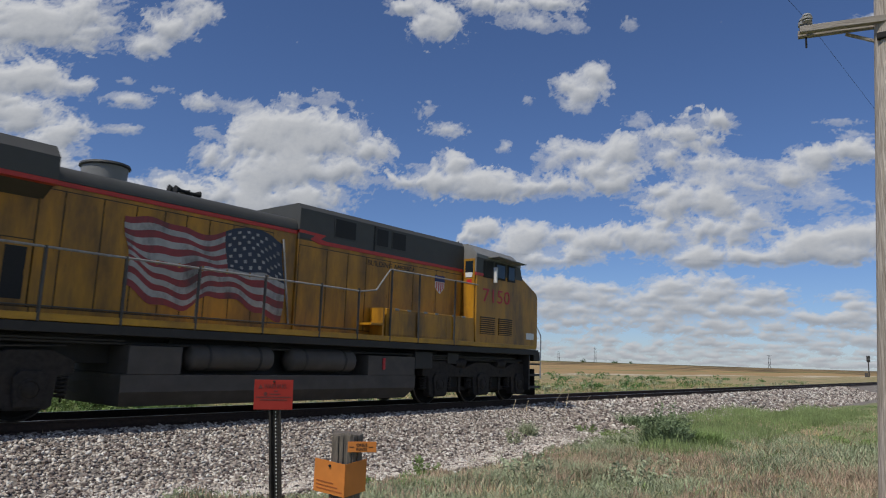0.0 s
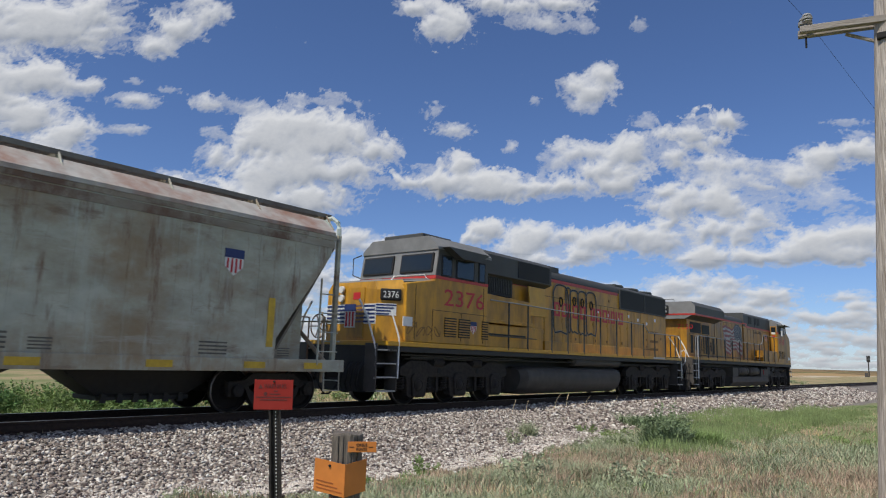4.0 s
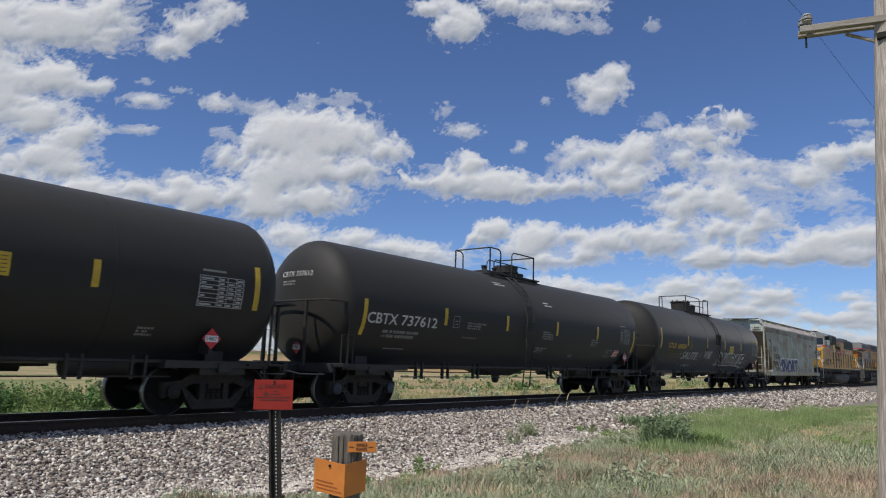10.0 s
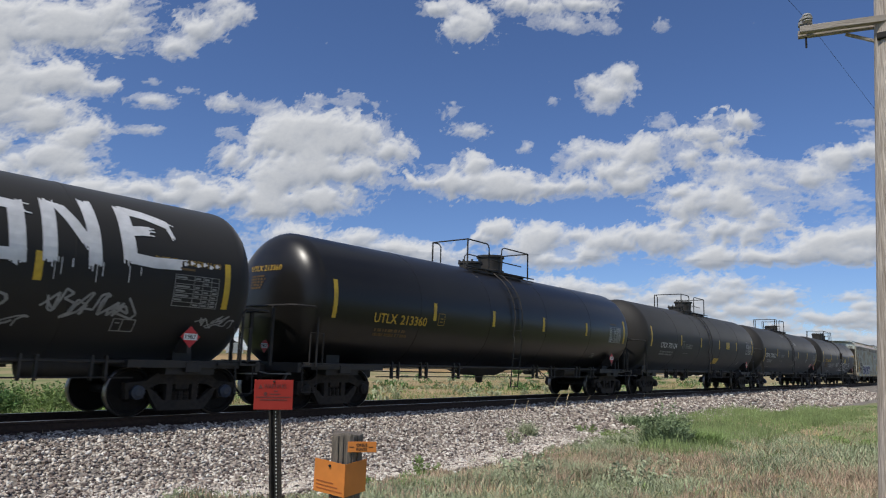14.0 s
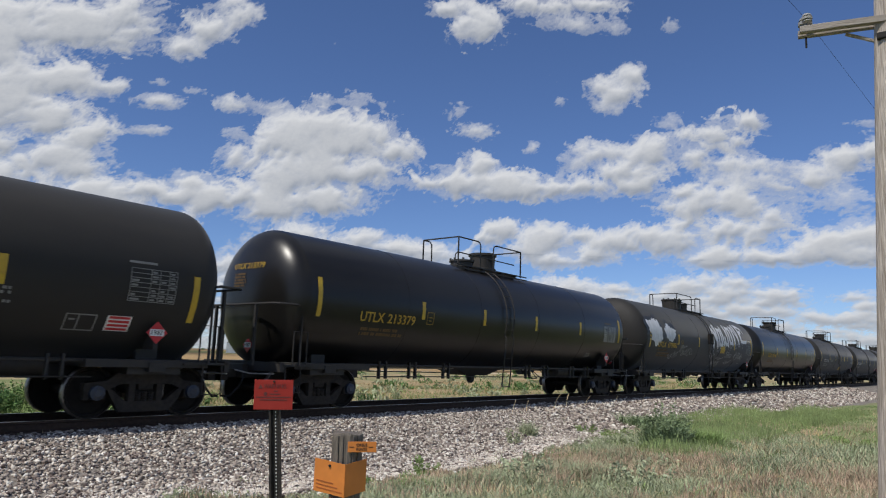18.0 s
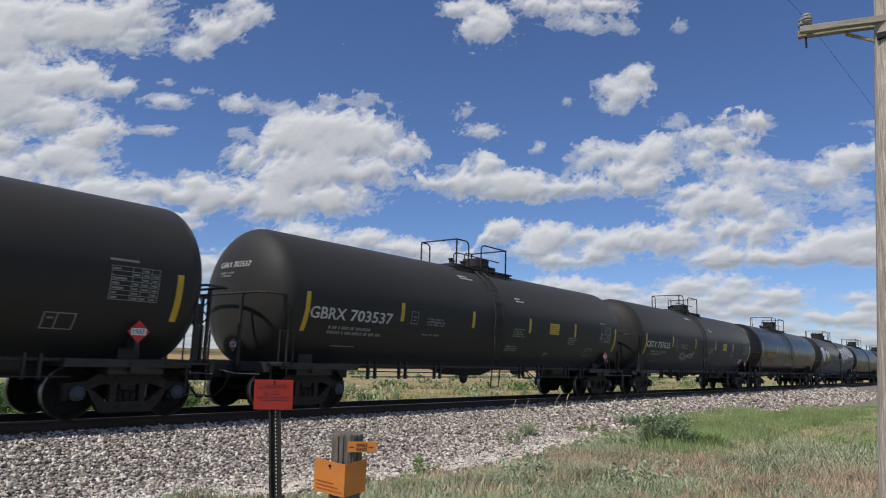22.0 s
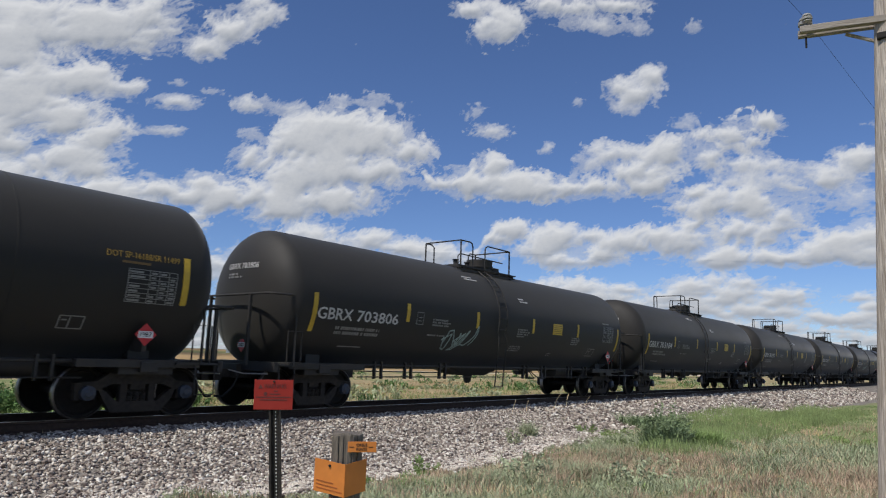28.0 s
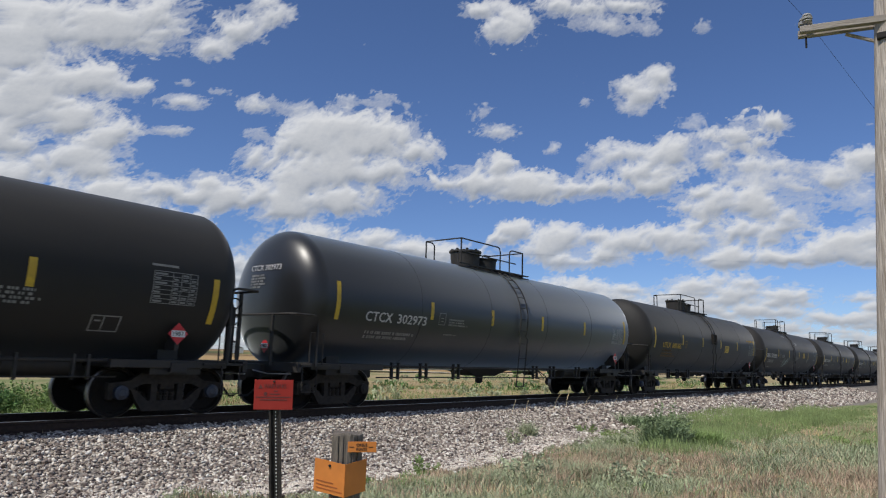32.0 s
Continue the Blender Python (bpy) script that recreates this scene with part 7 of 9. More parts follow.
    roof = [(-1.48, 4.18), (-1.48, 4.26), (-1.1, 4.58), (1.1, 4.58), (1.48, 4.26), (1.48, 4.18)]
    part("cab_roof", loft([[(x, a * k, b - d) for a, b in roof] for x, d, k in ((-5.55, 0.0, 1.0), (-7.75, 0.0, 1.0), (-8.04, 0.0, 0.99))]), M_LIT_GREY, car, "faded grey cab roof, paled further for sunlight")
    # sunlight on this end of the cab is painted with the paler grey
    part("cab_front", prism([(-7.97, 3.46), (-7.97, 4.21), (-8.0, 4.21), (-8.12, 3.46)], -1.45, 1.45), M_LIT_GREY, car)
    part("cab_upper", prism([(-5.7, 3.44), (-5.7, 4.21), (-7.99, 4.21), (-8.11, 3.44)][::-1], -1.466, 1.466), M_UP_GREY, car)
    part("red_stripe", prism([(-5.69, 3.36), (-5.69, 3.45), (-8.12, 3.45), (-8.135, 3.36)][::-1], -1.470, 1.470), M_UP_RED, car)
    part("roof_unit", B((-7.9, -6.6, -0.75, 0.75, 4.56, 4.72), bevel=0.03), M_UP_GREY, car)
    part("roof_unit", B((-6.45, -5.7, -0.6, 0.6, 4.56, 4.68), bevel=0.03), M_DARK, car)
    part("sun_visor", prism([(-6.0, 4.24), (-7.9, 4.24), (-7.3, 3.98), (-6.5, 3.98)][::-1], -1.74, -1.47), M_UP_GREY, car)
    for a, b in ((-7.86, -7.45), (-7.22, -6.42), (-6.16, -5.88)):
        fr = part("side_window", B((a - 0.03, b + 0.03, -1.478, -1.455, 3.44, 4.04), bevel=0.01), M_DARK, car)
        part("pane", B((a + 0.02, b - 0.02, -1.486, -1.47, 3.49, 3.99)), M_GLASS, fr)
    ws = part("windshield", B((-0.03, 0.03, -0.6, 0.6, -0.27, 0.27), bevel=0.02), M_DARK, car, "dark framed windshield")
    part("pane", B((-0.036, 0.0, -0.55, 0.55, -0.22, 0.22)), M_GLASS, ws)
    ws.location, ws.rotation_euler = (-8.085, -0.74, 3.82), (0, radians(8), 0)
    ws = part("windshield", B((-0.03, 0.03, -0.6, 0.6, -0.27, 0.27), bevel=0.02), M_DARK, car, "dark framed windshield")
    part("pane", B((-0.036, 0.0, -0.55, 0.55, -0.22, 0.22)), M_GLASS, ws)
    ws.location, ws.rotation_euler = (-8.085, 0.74, 3.82), (0, radians(8), 0)
    part("mirror", T([(-8.05, 1.5, 3.5), (-8.15, 1.75, 3.6), (-8.15, 1.75, 4.1), (-8.05, 1.5, 4.2)], 0.02, 5), M_UP_GREY, car)
    part("engine_number", on_side(glyphs("2376", 0.46, 1.85), -7.72, 2.66, -1.46, 0.008), M_RED, car)
    for a in (-7.68, -7.05, -5.95):
        w = 0.52 if a < -6 else 0.3
        g = part("cab_vent", B((a, a + w, -1.475, -1.45, 1.82, 2.34)), M_GRILLE, car)
        for k in range(7):
            part("vent_slat", B((a, a + w, -1.486, -1.47, 1.85 + k * 0.07, 1.885 + k * 0.07)), M_UP_YELLOW, g)
    shield(car, -6.5, 1.95, -1.462, 0.34)
    for a, b, c, d in ((-8.2, -5.72, 2.50, 2.515), (-8.2, -8.185, 1.7, 2.5), (-5.9, -5.885, 1.7, 3.3), (-8.9, -8.885, 1.7, 3.1), (-6.95, -6.935, 1.7, 2.5)):
        part("panel_seam", B((a, b, -1.466, -1.455, c, d)), M_SEAM, car)
    loops = random.Random(23)
    for k in range(4):
        gx, gz, rx, rz = -9.0 + 0.34 * k, 1.94 + loops.uniform(-0.05, 0.05), loops.uniform(0.12, 0.2), loops.uniform(0.1, 0.17)
        bm = T([(gx + rx * math.cos(q), -1.465, gz + rz * math.sin(q * 1.3 + k)) for q in (0.55 * i for i in range(14))], 0.016, 5)
        for v in bm.verts:
            v.co.y = -1.464 + (v.co.y + 1.465) * 0.2
        part("graffiti_line", bm, M_LOUVRE, car, "faint dark sprayed scribble")
    part("label_plate", B((-9.35, -9.0, -1.475, -1.45, 2.02, 2.26)), M_SHIELD_WHITE, car)
    # number board, lamps and wing emblem on the nose
    facet = math.atan2(0.58, 0.52)
    nb = part("number_board", B((-0.05, 0.03, -0.27, 0.27, -0.15, 0.15), bevel=0.04), M_DARK, car)
    nb.location, nb.rotation_euler = (-9.52, -1.17, 2.80), (0, 0, facet)
    part("board_number", on_end(glyphs("2376", 0.17, 0.40), 0.2, -0.085, -0.05, 0.006), M_SHIELD_WHITE, nb)
    for z in (2.72, 2.95):
        part("head_lamp", turned([(-0.06, 0.09), (0.0, 0.1)], (-9.8, 0.35, z), "x", 16), M_SHIELD_WHITE, car)
    wing = new("wing_emblem")
    wing.parent = car
    wing.location, wing.rotation_euler = (-9.79, -0.92, 2.15), (0, 0, facet)
    part("wing_field", B((-0.006, 0.01, -0.52, 0.0, 0.12, 0.42)), M_SHIELD_WHITE, wing)
    for k in range(4):
        part("wing_bar", B((-0.014, 0.0, -0.52 + 0.06 * (3 - k), 0.0, 0.14 + k * 0.075, 0.175 + k * 0.075)), M_NAVY, wing)
    part("wing_field", B((-9.79, -9.77, -0.92, 0.9, 2.05, 2.56)), M_SHIELD_WHITE, car)
    for k in range(5):
        for s in (-1, 1):
            a, b = sorted((s * 0.2, s * 0.9))
            part("wing_bar", B((-9.80, -9.77, a, b, 2.08 + k * 0.1, 2.13 + k * 0.1)), M_NAVY, car)
    part("wing_shield", B((-9.81, -9.77, -0.2, 0.2, 1.95, 2.55), bevel=0.01), M_SHIELD_WHITE, car)
    part("wing_chief", B((-9.82, -9.77, -0.21, 0.21, 2.38, 2.56)), M_NAVY, car)
    for q in (-0.12, 0.0, 0.12):
        part("shield_stripe", B((-9.82, -9.77, q - 0.03, q + 0.03, 1.98, 2.36)), M_RED, car)
    # painted bars in place of the owner's name, and outline graffiti
    cx = -0.94
    z0, z1 = 2.86, 3.36
    for k, (w, gap) in enumerate(((0.42, 0.13), (0.42, 0.13), (0.13, 0.13), (0.46, 0.13), (0.42, 0.42), (0.36, 0.11), (0.44, 0.11), (0.42, 0.11), (0.13, 0.11), (0.34, 0.11), (0.13, 0.11), (0.42, 0.11))):
        a, b = y - 0.024, y - 0.012
        bars = [(cx, cx + 0.11, a, b, z0, z1)]
        if w > 0.2:
            bars.append((cx + w - 0.11, cx + w, a, b, z0, z1))
            for q in (z0, z0 + 0.41):
                bars.append((cx + 0.11, cx + w - 0.11, a + 0.001, b, q, q + 0.09))
        part("name_bar", B(*bars), M_RED, car)
        cx += w + gap
    for k, (a, b, low, top, lean) in enumerate(((-1.01, 0.07, 2.27, 4.0, 0.0), (-0.10, 0.24, 2.32, 3.95, 0.05), (0.20, 0.84, 2.32, 3.9, 0.1), (0.80, 1.5, 2.28, 3.92, 0.1), (1.44, 2.3, 2.3, 3.95, 0.04))):
        gx, w = (a + b) / 2, (b - a) / 2
        arch = [(gx + w * math.copysign(abs(math.cos(q)) ** 0.6, math.cos(q)), top - w * 0.9 + w * 0.9 * math.sin(q)) for q in (math.pi * i / 12 for i in range(13))]
        foot = [(a + 0.03, low + 0.2), (a + 0.14 + lean, low), (gx, low + 0.06), (b - 0.1 + lean, low - 0.02), (b + 0.02, low + 0.25)]
        ring = arch + foot + arch[:1]
        for name, r, yy, m in (("graffiti_edge", 0.045, 0.016, M_SPRAY_GREY), ("graffiti_line", 0.028, 0.03, M_BLACK_INK)):
            bm = T([(p, y - yy, q) for p, q in ring], r, 5)
            for v in bm.verts:
                v.co.y = y - yy + (v.co.y - y + yy) * 0.2
            part(name, bm, m, car, "black sprayed bubble outline" if r < 0.04 else "grey sprayed shadow line")
        hole = [(gx + 0.10 * math.cos(q), y - 0.03, top - w * 0.9 - 0.12 + 0.16 * math.sin(q)) for q in (math.tau * i / 12 for i in range(13))]
        if k != 1:
            part("graffiti_line", T(hole, 0.024, 5), M_BLACK_INK, car)
    rnd = random.Random(8)
    for k in range(7):
        part("notice_plate", B((2.4 + k * 0.95, 2.55 + k * 0.95, y - 0.022, y - 0.01, 3.2 - (k % 3) * 0.1, 3.33 - (k % 3) * 0.1)), M_SHIELD_WHITE, car)
    for z in (1.9, 2.25, 2.65):
        part("louvre_panel", B((7.6, 8.5, y - 0.024, y - 0.01, z, z + 0.11), bevel=0.004), M_LOUVRE, car)
    for x, z in ((7.15, 2.3), (7.15, 2.0), (8.8, 2.4), (2.2, 2.05), (3.2, 2.05), (0.6, 2.05), (4.6, 2.05), (1.4, 3.85), (3.4, 3.7)):
        part("door_latch", B((x, x + 0.09, y - 0.03, y - 0.012, z, z + 0.1), bevel=0.004), M_LOUVRE, car)
    part("edge_notice", B((6.6, 7.9, -1.522, -1.51, 1.52, 1.60)), M_WHITE_INK, car)
    yr = -1.5
    hand_rail(car, [(-5.6, yr, 3.0), (-4.0, yr, 3.0), (5.7, yr, 2.92), (6.2, yr, 2.62), (9.7, yr, 2.62), (9.9, yr, 2.5), (9.9, yr, 0.6)], [(x, yr, 2.98) for x in (-4.6, -3.5, -2.0, -0.9, 0.3, 1.6, 3.0, 4.4, 5.6)] + [(x, yr, 2.62) for x in (6.8, 8.0, 9.2)], 1.55)
    part("lower_handrail", T([(-5.6, yr, 1.95), (-3.0, yr, 1.95)], 0.016, 6), M_RAILING, car)
    hand_rail(car, [(-5.5, 1.5, 2.9), (9.6, 1.5, 2.7)], [(x, 1.5, 2.7) for x in (-4, -1, 2, 5, 8)], 1.55)
    for side in (-1, 1):
        fold_steps(car, -9.9, 1, side)
        fold_steps(car, 9.75, 1, side)
        for x in (-10.25, 10.08):
            hand_rail(car, [(x, side * 1.46, 0.7), (x, side * 1.46, 1.4), (x - 0.1, side * 1.2, 2.2), (x - 0.1, side * 0.9, 2.62)], [], 1.5, 0.028, M_RAIL_WHITE)
        part("step_rail", T([(-9.5, side * 1.5, 0.7), (-9.5, side * 1.5, 1.7), (-9.62, side * 1.3, 2.4)], 0.022, 6), M_RAIL_WHITE, car)
        part("end_stanchion", T([(10.05, side * 0.7, 1.5), (10.05, side * 0.7, 2.62)], 0.03, 6), M_BLACK, car)
    hs = random.Random(17)
    for k in range(7):
        y0, dz = -1.2 + 0.2 * k, hs.uniform(0.3, 0.7)
        part("cable_loop", T([(10.12, y0, 1.4), (10.26, y0 + hs.uniform(-0.1, 0.1), 1.3), (10.34, y0 + hs.uniform(-0.1, 0.1), 1.25 - dz), (10.2, y0, 0.9 - dz * 0.4)], 0.024, 6), M_DARK, car)
    part("pilot_plate", B((10.05, 10.15, -1.35, 1.35, 0.14, 0.9), bevel=0.01), M_BLACK, car)
    part("end_chain", T([(10.05, -0.7 + 0.14 * k, 2.5 - 0.12 * math.sin(k / 10 * math.pi)) for k in range(11)], 0.012, 5), M_BLACK, car)
    part("end_plate", B((10.0, 10.15, -1.45, 1.45, 0.9, 1.6), bevel=0.01), M_UNDER_GREY, car)
    part("end_plate", B((-10.1, -10.0, -1.1, 1.45, 0.35, 1.5), bevel=0.01), M_BLACK, car)
    for x, s in ((10.15, 1), (-10.2, -1)):
        for k in range(4):
            part("end_hose", T([(x, -1.0 + k * 0.18, 1.1), (x + s * 0.16, -1.0 + k * 0.18, 0.9), (x + s * 0.2, -0.95 + k * 0.18, 0.55), (x + s * 0.1, -0.9 + k * 0.18, 0.42)], 0.022, 6), M_DARK, car)
    part("rear_lamp_box", B((9.5, 9.56, -0.15, 0.15, 3.8, 4.2), bevel=0.02), M_DARK, car)
    for z in (2.0, 2.5, 3.0, 3.5, 4.0):
        part("grab_iron", T([(9.52, -0.85, z), (9.62, -0.85, z), (9.62, -0.5, z), (9.52, -0.5, z)], 0.013, 5), M_RAILING, car)
    half = [(-1.15, 1.06), (-1.33, 1.0), (-1.42, 0.86), (-1.43, 0.66), (-1.36, 0.45), (-1.22, 0.28), (-1.0, 0.19)]
    tk = half + [(-a, b) for a, b in half[::-1]]
    part("fuel_tank", loft([[(x, a * k, 0.62 + (b - 0.62) * k) for a, b in tk] for x, k in ((-3.5, 0.86), (-3.3, 1.0), (3.45, 1.0), (3.6, 0.9))]), M_UNDER_GREY, car, smooth=True)
    part("air_reservoir", turned([(0.0, 0.06), (0.1, 0.17), (3.75, 0.17), (3.85, 0.06)], (-0.25, -1.25, 1.30), "x", 20), M_UNDER_GREY, car, smooth=True)
    under_pipes(car, ((-9.2, -3.6), (-8.8, 9.0), (3.8, 9.4)), -1.3, 1.3)
    part("centre_sill", B((-9.8, 9.8, -0.7, 0.7, 0.95, 1.4)), M_BLACK, car)
    for x in (-6.75, 6.75):
        six_wheel_truck(car, x, False)
    coupler(car, -10.2, -1)
    coupler(car, 10.2, 1)
    TRAIN.append((car, 163.6))


# ---- covered hopper ----
def hopper():
    car = thing("hopper_car", "weathered pale grey covered hopper car with purple graffiti and rust stains", "hopper car")
    y = 1.52
    side = [(-7.72, 3.45), (-7.8, 3.92), (7.8, 3.92), (7.72, 3.45), (6.35, 1.52), (6.35, 0.98), (-6.35, 0.98), (-6.35, 1.52)]
    part("hopper_body", prism(side, -y, y, bevel=0.02), M_HOPPER, car)
    roof = [(-y - 0.02, 3.90), (-y - 0.02, 3.98), (-1.08, 4.34), (1.08, 4.34), (y + 0.02, 3.98), (y + 0.02, 3.90)]
    part("hopper_roof", loft([[(x, a, b) for a, b in roof] for x in (-7.8, 7.8)]), M_HOP_ROOF, car, "pale roof with rust streaks")
    part("side_sill", B((-8.25, 8.25, -y - 0.03, -y + 0.1, 0.86, 1.12), (-8.25, 8.25, y - 0.1, y + 0.03, 0.86, 1.12), bevel=0.01), M_HOPPER, car)
    for k in range(18):
        x = -7.6 + k * 15.2 / 17
        z0 = 1.12 if abs(x) < 6.3 else 1.55 + (abs(x) - 6.35) * 1.41
        part("side_seam", B((x - 0.012, x + 0.012, -y - 0.004, -y + 0.002, z0 + 0.02, 3.9)), M_HOPPER, car)
    for yy in (-1.0, -0.88, -0.76, -0.64, 0.64, 0.76, 0.88, 1.0):
        part("walk_plank", B((-8.05, 8.05, yy - 0.04, yy + 0.04, 4.46, 4.49)), M_HOP_WALK, car, "dull steel roof walkway")
    part("walk_edge", B((-8.05, 8.05, -1.06, -1.045, 4.41, 4.5)), M_HOP_WALK, car)
    for k in range(9):
        x = -7.9 + k * 15.8 / 8
        part("walk_bracket", B((x - 0.03, x + 0.03, -1.03, 1.03, 4.33, 4.46)), M_HOPPER, car)
        part("walk_leg", T([(x, -1.02, 4.48), (x, -1.32, 4.1)], 0.022, 5), M_HOPPER, car)
    for k in range(4):
        part("hatch_cover", turned([(0, 0.3), (0.06, 0.32), (0.1, 0.28), (0.11, 0.03)], (-5.4 + 3.6 * k, 0.0, 4.36), "z", 18), M_HOP_ROOF, car)
    for s in (-1, 1):
        # slope sheet, end posts, ladders and platforms
        part("slope_sheet", prism([(s * 7.86, 3.66), (s * 7.8, 3.66), (s * 6.36, 1.3), (s * 6.42, 1.3)][:: s], -y + 0.05, y - 0.05), M_HOP_SLOPE, car, "rust-browned slope sheet with shade in its colour")
        part("slope_ridge", B((min(s * 6.94, s * 7.06), max(s * 6.94, s * 7.06), -y + 0.06, y - 0.06, 2.38, 2.41)), M_HOP_SLOPE, car)
        part("end_panel", B((min(s * 7.7, s * 7.84), max(s * 7.7, s * 7.84), -y + 0.02, y - 0.02, 3.64, 3.89), bevel=0.01), M_HOP_END, car, "pale blue-green end panel")
        part("end_frame", T([(s * 7.96, -1.46, 3.85), (s * 7.96, -1.45, 4.1), (s * 7.96, -1.40, 4.26), (s * 7.96, -1.22, 4.38), (s * 7.96, 1.2, 4.38), (s * 7.96, 1.42, 4.12), (s * 7.96, 1.46, 3.5)], 0.055, 6), M_HOP_END, car, "pale steel end frame")
        part("diagonal_brace", T([(s * 7.96, 1.32, 2.95), (s * 7.98, -1.2, 1.06)], 0.05, 6), M_HOP_TAN, car, "dusty tan brace")
        for q in (-1, 1):
            part("corner_post", B((s * 7.96 - 0.05, s * 7.96 + 0.05, q * 1.46 - 0.045, q * 1.46 + 0.045, 0.9, 3.95), bevel=0.008) if q < 0 else B((s * 7.96 - 0.035, s * 7.96 + 0.035, 1.43, 1.49, 0.9, 3.95)), M_HOPPER if q < 0 else M_HOP_RUST, car)
            part("shear_plate", prism([(s * 7.3, 2.85), (s * 6.37, 1.52), (s * 6.37, 1.04), (s * 7.3, 1.04)][:: s], min(q * 1.08, q * 1.12), max(q * 1.08, q * 1.12)), M_HOPPER, car)
            for k in range(4 if q < 0 else 8):
                z = 0.66 + k * 0.44
                part("ladder_rung", T([(s * 8.14, q * 1.42, z), (s * 8.2, q * 1.40, z), (s * 8.2, q * 0.98, z), (s * 8.14, q * 0.96, z)], 0.016, 5), M_HOP_END, car)
            part("ladder_rail", T([(s * 8.1, q * 0.96, 0.6), (s * 8.1, q * 0.96, 2.1 if q < 0 else 3.9)], 0.035, 5), M_HOP_TAN if q < 0 else M_HOP_RUST, car)
            for k in range(4):
                z = 1.3 + k * 0.42
                part("side_rung", T([(s * 8.0, q * 1.56, z), (s * 7.45, q * 1.56, z)], 0.014, 5), M_HOPPER, car)
            part("side_ladder_rail", T([(s * 7.45, q * 1.55, 1.0), (s * 7.45, q * 1.55, 2.9)], 0.025, 5), M_HOPPER, car)
            part("sill_step", T([(s * 8.15, q * 1.5, 0.9), (s * 8.15, q * 1.52, 0.45), (s * 7.7, q * 1.52, 0.45), (s * 7.7, q * 1.5, 0.9)], 0.02, 5), M_HOPPER, car)
        part("end_platform", B((min(s * 6.6, s * 8.3), max(s * 6.6, s * 8.3), -1.4, 1.4, 0.98, 1.06)), M_HOP_TAN, car, "dusty tan end platform")
        part("centre_sill", B((min(s * 5.5, s * 8.4), max(s * 5.5, s * 8.4), -0.25, 0.25, 0.65, 0.98)), M_HOP_RUST, car)
        part("end_handrail", T([(s * 8.1, -1.45, 2.0), (s * 8.15, 1.45, 2.0)], 0.02, 5), M_HOPPER, car)
        part("crossover_rail", T([(s * 8.12, -0.4, 1.0), (s * 8.12, -0.4, 2.1), (s * 7.2, -0.4, 2.1), (s * 7.2, -0.4, 1.5)], 0.025, 5), M_HOP_RUST, car)
        freight_truck(car, s * 6.7, M_CAP)
        coupler(car, s * 8.35, s)
    for s in (-1, 1):
        part("running_board_end", B((min(s * 7.95, s * 8.3), max(s * 7.95, s * 8.3), -0.6, 0.5, 4.44, 4.47)), M_HOP_WALK, car)
        cap = [(-y, 3.9), (-1.15, 4.34), (1.15, 4.34), (y, 3.9)]
        part("roof_end", loft([[(x, a, b) for a, b in cap] for x in (s * 7.81, s * 7.845)]), M_HOP_END, car)
    part("brake_wheel", ring_wheel(8.25, -0.6, 1.9), M_HOP_RUST, car)
    for a, b in ((-6.1, -2.3), (-2.26, 2.26), (2.3, 6.1)):
        c = (a + b) / 2
        part("discharge_hopper", loft([[(c - 0.85, -0.4, 0.34), (c + 0.85, -0.4, 0.34), (c + 0.85, 0.4, 0.34), (c - 0.85, 0.4, 0.34)], [(a + 0.1, -0.6, 0.99), (b - 0.1, -0.6, 0.99), (b - 0.1, 0.6, 0.99), (a + 0.1, 0.6, 0.99)]]), M_BLACK, car)
        part("outlet_gate", B((c - 0.9, c + 0.9, -0.5, 0.5, 0.28, 0.36), bevel=0.01), M_BLACK, car)
        for k in range(6):
            part("gate_rack", B((c - 0.85 + 0.3 * k, c - 0.75 + 0.3 * k, -0.55, -0.48, 0.24, 0.4)), M_BLACK, car)
    for x, hh in ((-6.48, 1.05), (6.1, 1.0)):
        part("reflective_bar", B((x, x + 0.16, -y - 0.012, -y, 1.35, 1.35 + hh)), M_YEL_BAR, car)
    for x in (-7.9, -5.35, -3.1, -1.0, 1.4, 3.6, 5.6, 7.1):
        part("sill_bar", B((x, x + 0.5, -y - 0.038, -y - 0.02, 0.92, 1.05)), M_YEL_BAR, car)
    letters("reporting_mark", on_side(glyphs("MP", 0.34, 0.80, 0, 0.004, 0.0), -5.95, 2.42, -y, 0.006), M_FADED_INK, car)
    letters("reporting_mark", on_side(glyphs("718288", 0.36, 1.62, 0, 0.004, 0.025), -5.95, 1.92, -y, 0.006), M_FADED_INK, car)
    part("stencil_print", on_side(strips(paragraph(random.Random(3), 0, 0.2, 1.3, 2, 0.08)), -5.95, 1.5, -y, 0.006), M_BLACK_INK, car)
    part("end_mark", on_end(strips([(0, 0.02 + 0.13 * k, 0.42, 0.05) for k in range(4)] + [(0.13 * k, 0.0, 0.02, 0.46) for k in range(4)]), 0.2, 3.66, -7.84, 0.006), M_FADED_INK, car)
    part("stencil_print", on_end(strips([(0, 0, 0.5, 0.1), (0.1, 0.14, 0.3, 0.1)]), -0.75, 3.70, -7.84, 0.006), M_FADED_INK, car)
    p = part("graffiti", on_side(glyphs("SNORT", 1.22, 5.0, 0.03, 0.004, 0.105), -4.24, 0.86, -y, 0.008), M_SHIELD_WHITE, car, "purple graffiti letters with a white edge")
    part("graffiti_fill", on_side(glyphs("SNORT", 1.06, 4.84, 0.03, 0.004, 0.06), -4.17, 0.93, -y, 0.015), M_PURPLE, p)
